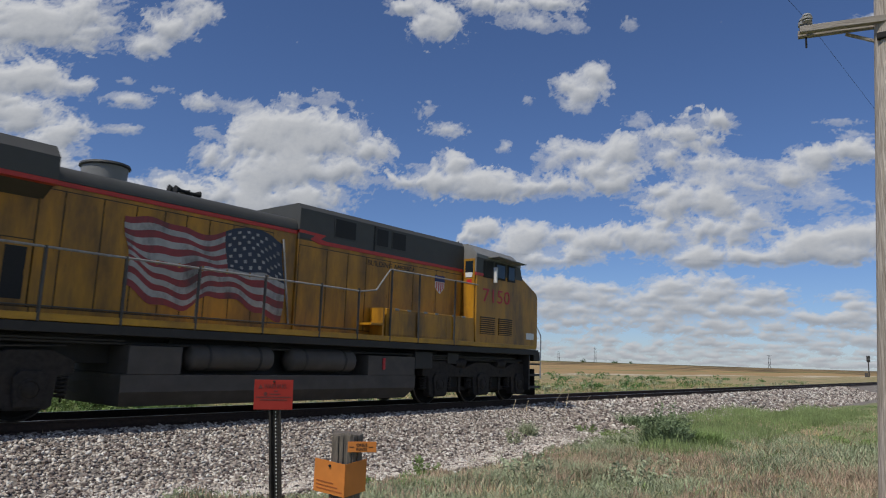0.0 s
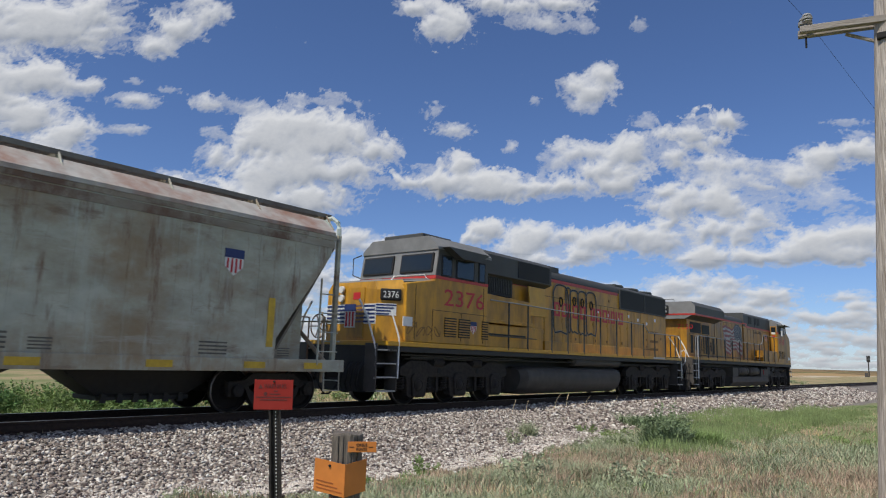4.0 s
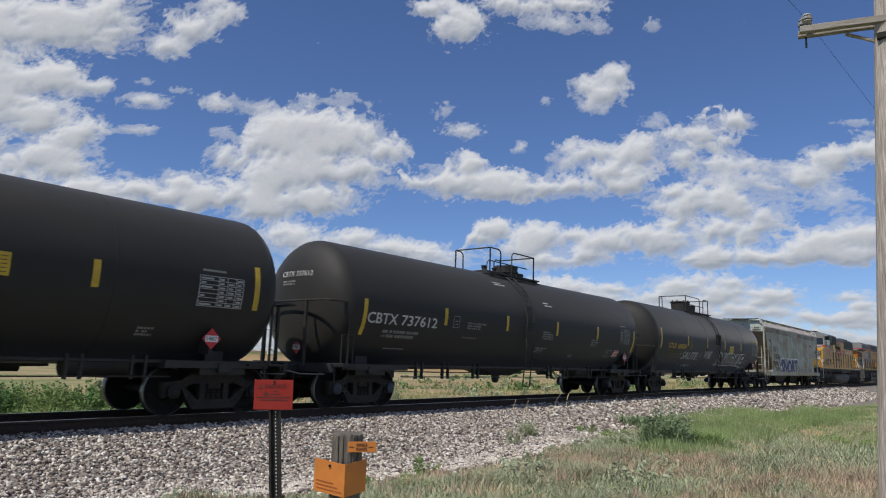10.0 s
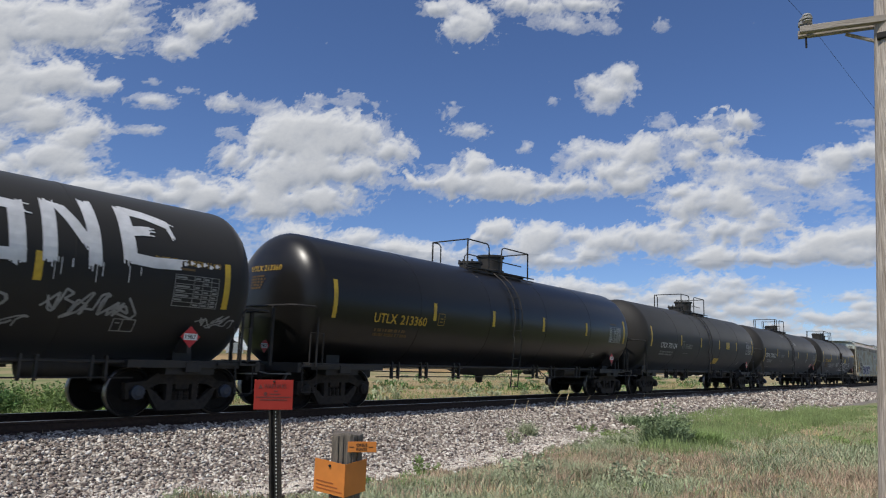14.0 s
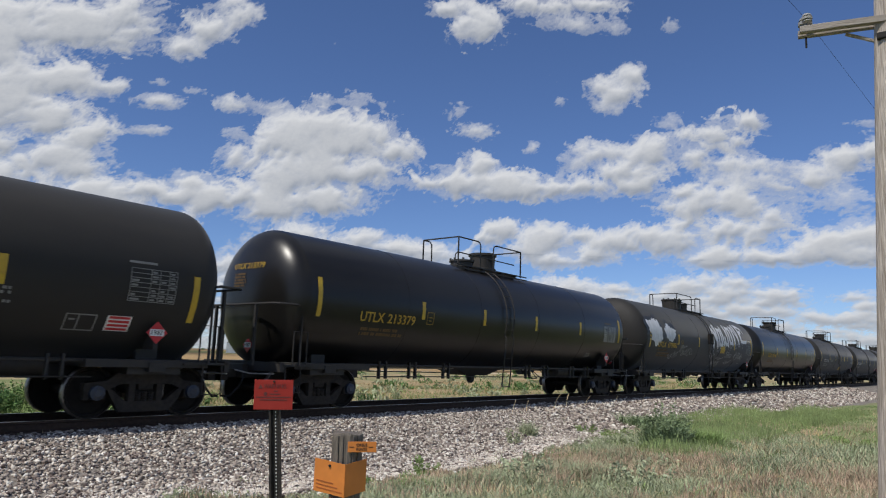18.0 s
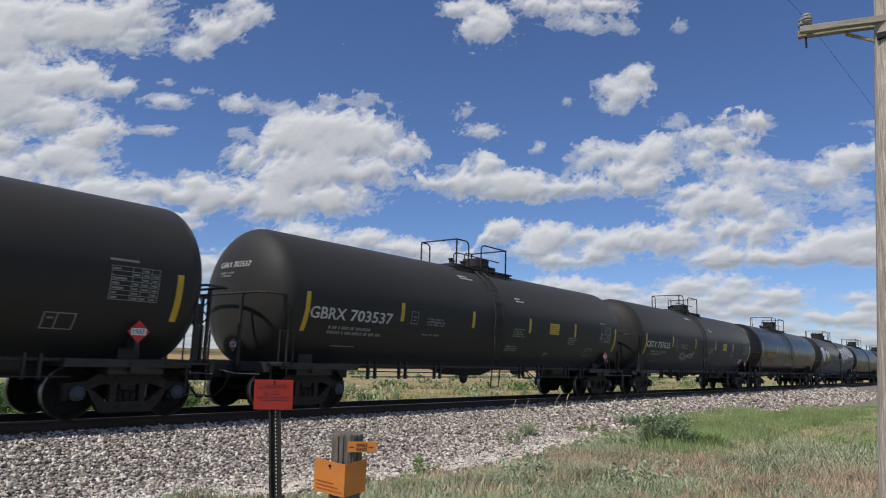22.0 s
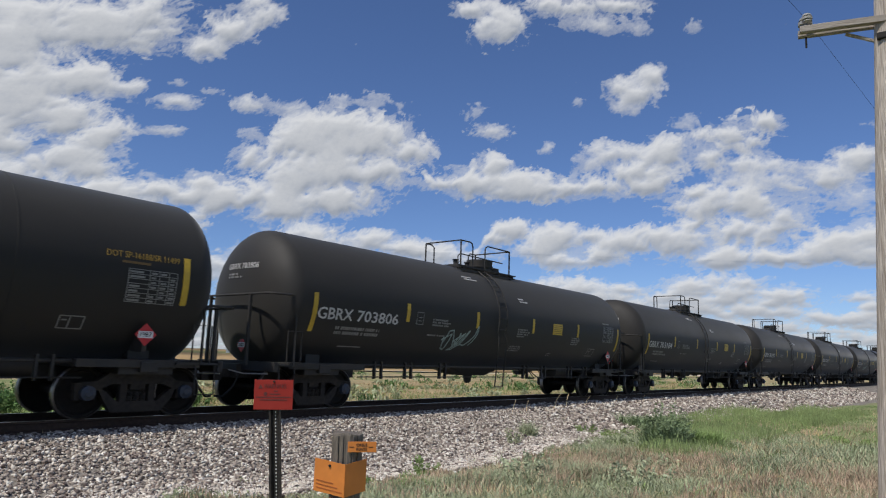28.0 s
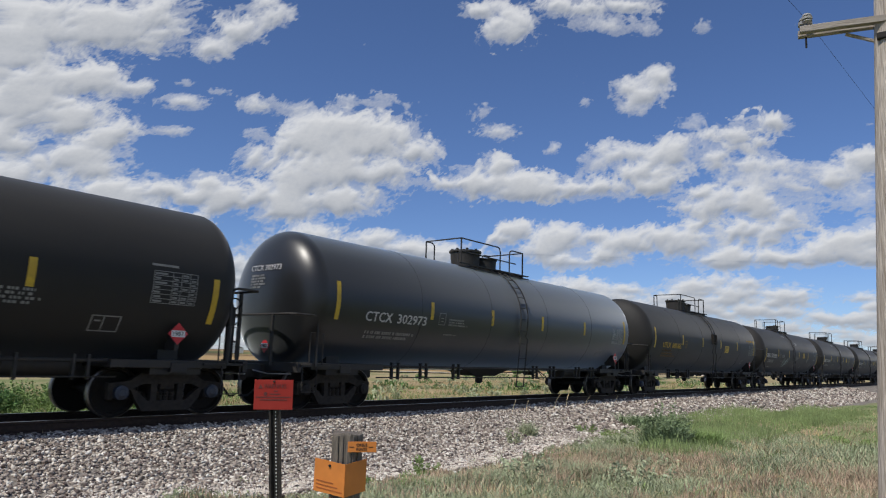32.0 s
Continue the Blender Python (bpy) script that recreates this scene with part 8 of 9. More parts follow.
    # rusty bands under the eaves, small panels along the sill, red smudges and loose scribbles
    for z0, z1, x1 in ((3.80, 3.895, 7.86), (3.62, 3.775, 7.8)):
        part("top_band", B((-x1, x1, -y - 0.010, -y - 0.001, z0, z1)), M_HOP_BAND, car, "rust-browned band under the roof edge")
    for x, w, hh in ((-4.9, 0.55, 0.3), (-5.6, 0.5, 0.12), (0.9, 0.5, 0.3), (1.7, 0.35, 0.22), (4.6, 0.6, 0.28), (6.4, 0.3, 0.2)):
        part("stencil_print", on_side(strips([(0, hh * k / 4, w, hh / 9) for k in range(4)]), x, 1.17, -y, 0.006), M_FADED_INK, car)
    smudge = random.Random(17)
    for x, z, r in ((-6.05, 1.72, 0.12), (-6.12, 1.5, 0.09), (-6.3, 1.36, 0.1)):
        bm = bmesh.new()
        bm.faces.new([bm.verts.new((r * (1 + smudge.uniform(-0.2, 0.2)) * math.cos(math.tau * k / 18), r * (1 + smudge.uniform(-0.2, 0.2)) * math.sin(math.tau * k / 18), 0)) for k in range(18)])
        part("paint_smudge", on_side(bm, x, z, -y, 0.007), M_HOP_SMUDGE, car, "dull red paint smudge")
    for x, z, w, hh, m in ((-5.95, 1.25, 1.1, 0.5, M_FADED_INK), (-4.75, 1.5, 0.75, 0.5, M_FADED_INK), (-7.15, 2.95, 0.5, 0.25, M_HOP_SMUDGE)):
        pts = [(x + w * (0.5 + 0.5 * math.sin(0.9 * k + smudge.random())), -y - 0.008, z + hh * (0.5 + 0.5 * math.cos(1.3 * k + smudge.random()))) for k in range(11)]
        part("graffiti_line", T(pts, 0.009, 4), m, car)
    shield(car, 5.0, 2.7, -y - 0.004, 0.52)
    TRAIN.append((car, 144.0))


lead_engine()
rear_engine()
hopper()


# ---- stones, grass and weeds ----
def mesh_of(name, verts, faces, material, label, category):
    """One object of kind stuff from arrays of points and of triangles or quads."""
    verts, faces = np.asarray(verts, dtype=np.float32), np.asarray(faces, dtype=np.int32)
    me = bpy.data.meshes.new(name)
    k = faces.shape[1]
    me.vertices.add(len(verts))
    me.vertices.foreach_set("co", verts.ravel())
    me.loops.add(faces.size)
    me.loops.foreach_set("vertex_index", faces.ravel())
    me.polygons.add(len(faces))
    me.polygons.foreach_set("loop_start", np.arange(0, faces.size, k, dtype=np.int32))
    me.polygons.foreach_set("loop_total", np.full(len(faces), k, dtype=np.int32))
    me.update(calc_edges=True)
    me.materials.append(material)
    return tagged(new(name, me), label, category, kind="stuff")


def stone_material():
    m = bpy.data.materials.new("crushed pink and grey granite")
    m.use_nodes = True
    n, l = m.node_tree.nodes, m.node_tree.links
    b = n["Principled BSDF"]
    b.inputs["Roughness"].default_value, b.inputs["Specular IOR Level"].default_value = 0.9, 0.2
    g, r = n.new("ShaderNodeNewGeometry"), n.new("ShaderNodeValToRGB")
    cr = r.color_ramp
    cr.elements[0].color, cr.elements[1].color = (0.07, 0.062, 0.06, 1), (0.80, 0.765, 0.69, 1)
    for p, c in ((0.14, (0.16, 0.12, 0.105)), (0.36, (0.30, 0.255, 0.22)), (0.6, (0.43, 0.37, 0.31)), (0.8, (0.57, 0.51, 0.435))):
        e = cr.elements.new(p)
        e.color = (*c, 1)
    l.new(g.outputs["Random Per Island"], r.inputs[0])
    t = n.new("ShaderNodeTexNoise")
    t.inputs["Scale"].default_value, t.inputs["Detail"].default_value = 45, 4
    tc = n.new("ShaderNodeTexCoord")
    l.new(tc.outputs["Object"], t.inputs["Vector"])
    hv, mr = n.new("ShaderNodeHueSaturation"), n.new("ShaderNodeMapRange")
    mr.inputs[3].default_value, mr.inputs[4].default_value = 0.7, 1.3
    l.new(t.outputs["Fac"], mr.inputs[0])
    l.new(mr.outputs[0], hv.inputs["Value"])
    l.new(r.outputs[0], hv.inputs["Color"])
    l.new(hv.outputs[0], b.inputs["Base Color"])
    return m


def build_stones():
    rng = np.random.default_rng(5)
    bm = bmesh.new()
    bmesh.ops.create_icosphere(bm, subdivisions=1, radius=1.0)
    bm.verts.ensure_lookup_table()
    base = np.array([v.co[:] for v in bm.verts])
    tri = np.array([[v.index for v in f.verts] for f in bm.faces])
    bm.free()
    shapes = [base * rng.uniform(0.55, 1.2, (len(base), 1)) for k in range(14)]
    spots = []
    for x0, x1, count, size in ((1.0, 9.0, 22000, 0.028), (9.0, 18.0, 20000, 0.030), (18.0, 34.0, 12000, 0.046), (34.0, 75.0, 6500, 0.065)):
        xs, ys = rng.uniform(x0, x1, count), rng.uniform(7.2, 12.28, count)
        for x, y in zip(xs, ys):
            lim = toe(x)
            if y < lim and rng.random() > math.exp(-(lim - y) * 3.0):
                continue
            spots.append((x, y, size))
    for x in np.arange(1.0, 60.0, 0.045):
        spots.append((x, 13.1 + rng.uniform(-0.6, 0.6), 0.035))
    V, F = [], []
    m = len(base)
    for i, (x, y, size) in enumerate(spots):
        s = size * rng.choice((0.7, 0.9, 1.1, 1.35)) * rng.uniform(0.85, 1.2)
        pts = (shapes[i % 14] * (rng.uniform(0.8, 1.5), rng.uniform(0.7, 1.1), rng.uniform(0.4, 0.8)) * s) @ np.array(Euler((rng.normal(0, 0.45), rng.normal(0, 0.45), rng.uniform(0, 6.28))).to_matrix()).T
        z = ground_z(x, y) if abs(y - 13.1) > 1.0 else -0.2
        V.append(pts + (x, y, z + s * rng.uniform(-0.1, 0.7)))
        F.append(tri + i * m)
    mesh_of("ballast_stones", np.concatenate(V), np.concatenate(F), stone_material(), "pale pink and grey crushed ballast stones on the bank", "gravel")


build_stones()


def fine_gravel():
    rng = np.random.default_rng(15)
    base = np.array([(1, 0, 0), (0, 1, 0), (-1, 0, 0), (0, -1, 0), (0, 0, 1), (0, 0, -0.4)], dtype=float)
    tri = np.array([(0, 1, 4), (1, 2, 4), (2, 3, 4), (3, 0, 4), (1, 0, 5), (2, 1, 5), (3, 2, 5), (0, 3, 5)])
    V, F = [], []
    while len(V) < 15000:
        x = 3.5 + 12 * rng.random() ** 1.2
        y = toe(x) + abs(rng.normal(0.1, 0.34)) - 0.12
        s = rng.uniform(0.010, 0.022)
        p = base * rng.uniform(0.7, 1.4, (6, 3)) * s
        a = rng.uniform(0, 6.28)
        p = np.stack([p[:, 0] * math.cos(a) - p[:, 1] * math.sin(a), p[:, 0] * math.sin(a) + p[:, 1] * math.cos(a), p[:, 2]], 1)
        F.append(tri + 6 * len(V))
        V.append(p + (x, y, ground_z(x, y) + 0.012))
    mesh_of("fine_gravel", np.concatenate(V), np.concatenate(F), M_FINES, "pale fine gravel at the foot of the ballast", "gravel")


M_FINES = mat("pale crushed granite fines", (0.60, 0.545, 0.48), 0.9, vary=0.2, scale=9, island=0.35)
fine_gravel()


def blades(name, spots, height, width, lean, material, label, category, seed):
    """Bent grass blades at the given x, y places."""
    rng = np.random.default_rng(seed)
    n = len(spots)
    P = np.array([(x, y, ground_z(x, y) - 0.02) for x, y in spots])
    h = height * rng.uniform(0.45, 1.25, n) * np.array([max(0.35, min(1.0, (toe(x) - y) / 1.3)) if y < 12 and height < 0.3 else 1.0 for x, y in spots])
    a = rng.uniform(0, math.tau, n)
    d = np.stack([np.cos(a), np.sin(a), np.zeros(n)], 1)
    b = a + math.pi / 2 + rng.uniform(-0.6, 0.6, n)
    w = np.stack([np.cos(b), np.sin(b), np.zeros(n)], 1) * (width * rng.uniform(0.6, 1.3, n))[:, None]
    k = (lean * h * rng.uniform(0.2, 1.2, n))[:, None] * d
    up = np.array([0, 0, 1.0])
    mid = P + up * (h * 0.55)[:, None] + k * 0.35
    tip = P + up * (h * 0.95)[:, None] + k
    V = np.stack([P - w, P + w, mid + w * 0.8, mid - w * 0.8, tip], 1).reshape(-1, 3)
    i = np.arange(n)[:, None] * 5
    F = np.concatenate([i + np.array([[0, 1, 2]]), i + np.array([[0, 2, 3]]), i + np.array([[3, 2, 4]])])
    return mesh_of(name, V, F, material, label, category)


def scatter(rng, n, x0, x1, y0, y1, keep):
    out = []
    while len(out) < n:
        x, y = x0 + (x1 - x0) * rng.random() ** 1.5, rng.uniform(y0, y1)
        if rng.random() < keep(x, y):
            out.append((x, y))
    return out


def patch(x, y, s, o):
    return max(0.0, min(1.0, 0.5 + 1.6 * noise.noise((x * s, y * s, o))))


rg = np.random.default_rng(11)
edge = lambda x, y: 1.0 if y < toe(x) - 0.35 else 0.3 if y < toe(x) else 0.06 if y < toe(x) + 0.5 else 0.0
right_side = lambda x, y: max(0.04, min(1.0, (x - 9.0 - 0.35 * (y - 4)) / 4))
blades("green_grass", scatter(rg, 95000, 5, 70, -1, 11.0, lambda x, y: edge(x, y) * right_side(x, y) * (0.2 + 0.8 * patch(x, y, 0.3, 3))), 0.07, 0.006, 1.6, M_GRASS, "fresh green grass on the flat beside the bank", "grass", 1)
blades("meadow_grass", scatter(rg, 85000, 6, 70, -1, 11.0, lambda x, y: edge(x, y) * (0.25 + 0.75 * right_side(x, y)) * (0.2 + 0.8 * patch(x, y, 0.5, 13))), 0.07, 0.006, 1.8, M_MEADOW, "soft grey-green meadow grass beside the bank", "grass", 8)
blades("dry_grass", scatter(rg, 19000, 3, 40, 0, 9.5, lambda x, y: edge(x, y) * (0.1 + 0.9 * patch(x, y, 0.6, 9)) * (1.0 if x < 9.5 else 0.08) * min(1.0, (x - 3) / 4) ** 2 * min(1.0, y / 2)), 0.13, 0.0045, 1.3, M_DRY, "dry straw-coloured grass in the foreground", "grass", 2)
blades("short_grass", [(rg.normal(2, 7), rg.normal(0, 5)) for _ in range(26000)], 0.08, 0.006, 1.3, M_MEADOW, "short thin grass round the standing place", "grass", 9)
blades("short_straw", [(rg.normal(2, 6), rg.normal(0, 5)) for _ in range(9000)], 0.1, 0.005, 1.3, M_DRY, "short dry straw among the grass", "grass", 10)
blades("seeding_grass", scatter(rg, 22000, 7, 26, 1, 9.5, lambda x, y: edge(x, y) * patch(x, y, 0.5, 21) * (1.0 if 8 < x < 14 else 0.12)), 0.27, 0.004, 0.75, M_SEED, "pinkish brown seeding grass in patches", "grass", 3)
blades("grey_weeds", scatter(rg, 32000, 6, 20, 1, 9.0, lambda x, y: edge(x, y) * patch(x, y, 0.7, 33) ** 2), 0.22, 0.006, 0.9, M_SAGE, "grey-green leafy weeds among the grass", "weeds", 4)
blades("silver_grass", scatter(rg, 46000, 6, 19, 0.6, 8.6, lambda x, y: edge(x, y) * (0.12 + 0.88 * patch(x, y, 0.55, 143))), 0.21, 0.0055, 1.1, M_SILVER, "silvery grey-green grass mixed with the dry stalks", "grass", 14)
blades("bank_grass", scatter(rg, 2600, 6, 40, 7.4, 10.6, lambda x, y: 1.0 if noise.noise((x * 0.8, y * 1.2, 5)) > 0.3 else 0.0), 0.16, 0.005, 1.1, M_GRASS, "sparse grass tufts growing in the ballast", "grass", 5)
blades("verge_grass", scatter(rg, 24000, 2, 90, 16.6, 34, lambda x, y: 0.9 if x < 14 and y < 27 else 0.04 + 0.96 * max(0.0, patch(x, y, 0.25, 41) - 0.3)), 0.26, 0.012, 1.2, M_GRASS, "rough green grass on the verge beyond the track", "grass", 6)
blades("verge_straw", scatter(rg, 26000, 6, 90, 17.5, 42, lambda x, y: (0.25 + 0.75 * patch(x, y, 0.16, 57)) * (1.0 if x > 14 or y > 27 else 0.2)), 0.22, 0.012, 1.2, M_VERGE, "tan dry grass on the verge beyond the track", "grass", 7)


def round_patch(x, y, r, n):
    out = []
    while len(out) < n:
        a, b = rg.uniform(-1, 1), rg.uniform(-1, 1)
        if a * a + b * b < rg.uniform(0.3, 1.0):
            out.append((x + a * r, y + b * r))
    return out


blades("reed_bush", round_patch(15.2, 5.95, 0.5, 1500), 0.55, 0.010, 0.7, M_BUSH, "dense dark green clump of tall grass", "grass", 31)
blades("reed_bush", round_patch(16.3, 6.0, 0.5, 700), 0.2, 0.010, 0.8, M_GRASS, "lower green clump of tall grass", "grass", 32)
blades("grass_clump", round_patch(15.9, 5.3, 0.4, 1100), 0.42, 0.013, 0.8, M_GRASS, "bright green clump of grass", "grass", 33)
blades("grass_clump", round_patch(8.8, 5.95, 0.6, 1300), 0.24, 0.006, 1.6, M_SAGE, "grey-green clump of tall weeds", "weeds", 34)
blades("grass_clump", round_patch(10.2, 5.2, 0.6, 1300), 0.24, 0.006, 1.6, M_SAGE, "grey-green clump of tall weeds", "weeds", 35)
blades("grass_clump", round_patch(7.4, 6.6, 0.4, 900), 0.22, 0.006, 0.9, M_GRASS, "short green tuft of grass", "grass", 36)
blades("grass_clump", round_patch(15.0, 9.35, 0.26, 260), 0.36, 0.006, 1.0, M_SAGE, "grey-green tuft in the ballast", "weeds", 37)
blades("grass_clump", round_patch(21.0, 8.6, 1.1, 1500), 0.3, 0.012, 1.4, M_BUSH, "dark green clump of tall grass", "grass", 38)


def weed(x, y, r, h, n, material, label, seed, leaf=0.05, name="weed_clump"):
    """A leafy clump: stems with many small leaves, loose at the outline."""
    rng = np.random.default_rng(seed)
    z0 = ground_z(x, y)
    V, F = [], []
    stems = max(6, n // 45)
    for s in range(stems):
        a, q = rng.uniform(0, math.tau), r * math.sqrt(rng.random())
        tip = np.array([x + q * math.cos(a), y + q * math.sin(a), z0 + h * rng.uniform(0.55, 1.08) * (1 - 0.45 * (q / r) ** 2)])
        root = np.array([x + 0.35 * q * math.cos(a), y + 0.35 * q * math.sin(a), z0 - 0.03])
        for k in range(n // stems):
            t = rng.uniform(0.12, 1.0)
            c = root + (tip - root) * t + rng.normal(0, leaf * 0.6, 3)
            d = rng.normal(0, 1, 3)
            d[2] = abs(d[2]) * 0.7
            d /= np.linalg.norm(d)
            e = np.cross(d, rng.normal(0, 1, 3))
            e /= np.linalg.norm(e) + 1e-9
            L, w = leaf * rng.uniform(0.8, 2.0), leaf * rng.uniform(0.2, 0.42)
            i = len(V)
            V += [c - d * L * 0.5, c + e * w, c + d * L * 0.5, c - e * w]
            F.append((i, i + 1, i + 2, i + 3))
    return mesh_of(name, V, F, material, label, "tree" if name == "distant_tree" else "weeds")


weed(15.25, 5.9, 0.58, 1.12, 5600, M_BUSH, "dense dark green weed bush in the grass", 21, 0.045)
weed(16.2, 5.7, 0.4, 0.34, 900, M_BUSH, "low green weed bush beside a taller one", 22, 0.045)
weed(13.4, 8.75, 0.28, 0.42, 420, M_SAGE, "small grey-green weed at the edge of the ballast", 24, 0.04)
weed(17.2, 8.9, 0.36, 0.3, 420, M_GRASS, "small green weed at the edge of the ballast", 25, 0.04)
weed(9.5, 6.0, 0.55, 0.42, 1300, M_SILVER, "cool grey-green weed among dry grass", 26, 0.05)
weed(10.0, 4.3, 0.6, 0.36, 1300, M_SILVER, "cool grey-green weed among dry grass", 27, 0.05)
weed(11.6, 4.6, 0.4, 0.34, 700, M_SAGE, "grey-green weed among dry grass", 29, 0.045)
weed(8.8, 7.5, 0.3, 0.3, 400, M_GRASS, "small green weed among dry grass", 28, 0.04)


def weed_field(name, spots, r, h, leaves, leaf, material, label, seed, slim=1.0):
    """Many small leafy tufts in one mesh."""
    rng = np.random.default_rng(seed)
    C, D, E = [], [], []
    for x, y in spots:
        z, k = ground_z(x, y), rng.uniform(0.5, 1.25)
        a, q = rng.uniform(0, math.tau, leaves), r * k * np.sqrt(rng.random(leaves))
        u = rng.random(leaves) * (1 - 0.5 * (q / (r * k)) ** 2)
        C.append(np.stack([x + q * np.cos(a), y + q * np.sin(a), z + h * k * u], 1))
        d = rng.normal(0, 1, (leaves, 3)) + np.array([0, 0, 1.1 / slim])
        d /= np.linalg.norm(d, axis=1)[:, None]
        e = np.cross(d, rng.normal(0, 1, (leaves, 3)))
        e /= np.linalg.norm(e, axis=1)[:, None] + 1e-9
        D.append(d * (leaf * rng.uniform(0.5, 1.3, leaves))[:, None])
        E.append(e * (leaf * slim * rng.uniform(0.12, 0.3, leaves))[:, None])
    C, D, E = np.concatenate(C), np.concatenate(D), np.concatenate(E)
    V = np.stack([C - D * 0.5, C + E, C + D * 0.5, C - E], 1).reshape(-1, 3)
    return mesh_of(name, V, np.arange(len(V)).reshape(-1, 4), material, label, "weeds")


tufts = lambda n, x0, x1, y0, y1, o, cut: scatter(rg, n, x0, x1, y0, y1, lambda x, y: (1.0 if y < toe(x) - 0.25 else 0.0) * max(0.0, patch(x, y, 0.55, o) - cut))
weed_field("sage_tufts", tufts(240, 4.5, 15, 1, 8.2, 61, 0.35), 0.18, 0.22, 170, 0.055, M_SAGE, "pale grey-green weed tufts among the dry grass", 51, 0.7)
weed_field("seed_tufts", tufts(170, 4.5, 13, 1, 8.0, 71, 0.35), 0.24, 0.26, 150, 0.10, M_SEED, "pinkish brown seed heads among the dry grass", 52, 0.3)
weed_field("green_tufts", tufts(170, 6.0, 24, 1, 8.6, 81, 0.4), 0.2, 0.14, 120, 0.055, M_GRASS, "low green leafy tufts in the grass", 53)
weed_field("straw_tufts", tufts(120, 5.0, 22, 0, 6.5, 91, 0.35), 0.24, 0.16, 150, 0.10, M_DRY, "straw-coloured tufts in the grass", 54, 0.3)
weed_field("lush_grass", scatter(rg, 240, 13.5, 36, 4.6, 9.2, lambda x, y: (1.0 if y < toe(x) - 0.1 and x > 2.5 * y else 0.0) * (0.15 + patch(x, y, 0.45, 101))), 0.5, 0.36, 230, 0.13, M_LUSH, "taller soft green grass mounded beside the bank", 55, 0.22)
weed_field("field_scrub", scatter(rg, 55, 34, 125, 24, 62, lambda x, y: 0.2 + patch(x, y, 0.06, 111)), 0.8, 0.7, 60, 0.3, M_WEED, "scattered green scrub in the dry field", 56)
weed_field("pale_scrub", scatter(rg, 110, 20, 125, 19, 60, lambda x, y: 0.2 + patch(x, y, 0.08, 121)), 0.7, 0.45, 60, 0.28, M_SAGE, "scattered grey-green scrub in the dry field", 57)
rr = random.Random(77)
for k in range(56):
    wx = 3.0 + k * 0.215 + rr.uniform(-0.2, 0.2)
    weed(wx, 23.0 + rr.uniform(-0.7, 3.0), rr.uniform(0.5, 0.95), rr.uniform(0.55, 1.1), 700, rr.choice((M_WEED, M_WEED, M_GRASS)), "tall deep green weeds on the verge beyond the track", 100 + k, 0.075)
for k in range(46):
    wx = 16 + 90 * rr.random() ** 1.3
    weed(wx, 18.5 + rr.random() * (6 + wx * 0.22), rr.uniform(0.3, 0.8), rr.uniform(0.3, 0.75), 240, rr.choice((M_WEED, M_GRASS, M_SAGE)), "scattered green weed clump on the verge beyond the track", 200 + k, 0.08)


def stalk(x, y, h, lx, ly):
    z = ground_z(x, y)
    me = bpy.data.meshes.new("grass_stalk")
    bm = T([(x, y, z), (x + lx * 0.3, y + ly * 0.3, z + h * 0.55), (x + lx, y + ly, z + h)], 0.007, 5)
    bm.to_mesh(me)
    bm.free()
    me.materials.append(M_DRY)
    tagged(new("grass_stalk", me), "pale dry grass stalk growing from the ballast", "grass", "dry stalks by the rail")


for q in ((16.6, 10.9, 0.42, 0.28, 0.05), (17.5, 11.0, 0.35, 0.12, 0.0), (19.3, 11.1, 0.5, 0.3, -0.1), (19.9, 11.0, 0.48, 0.35, 0.1), (21.6, 11.2, 0.35, 0.4, 0.0), (24.0, 11.2, 0.3, 0.2, 0.0), (26.5, 11.2, 0.3, 0.2, 0.0)):
    stalk(*q)


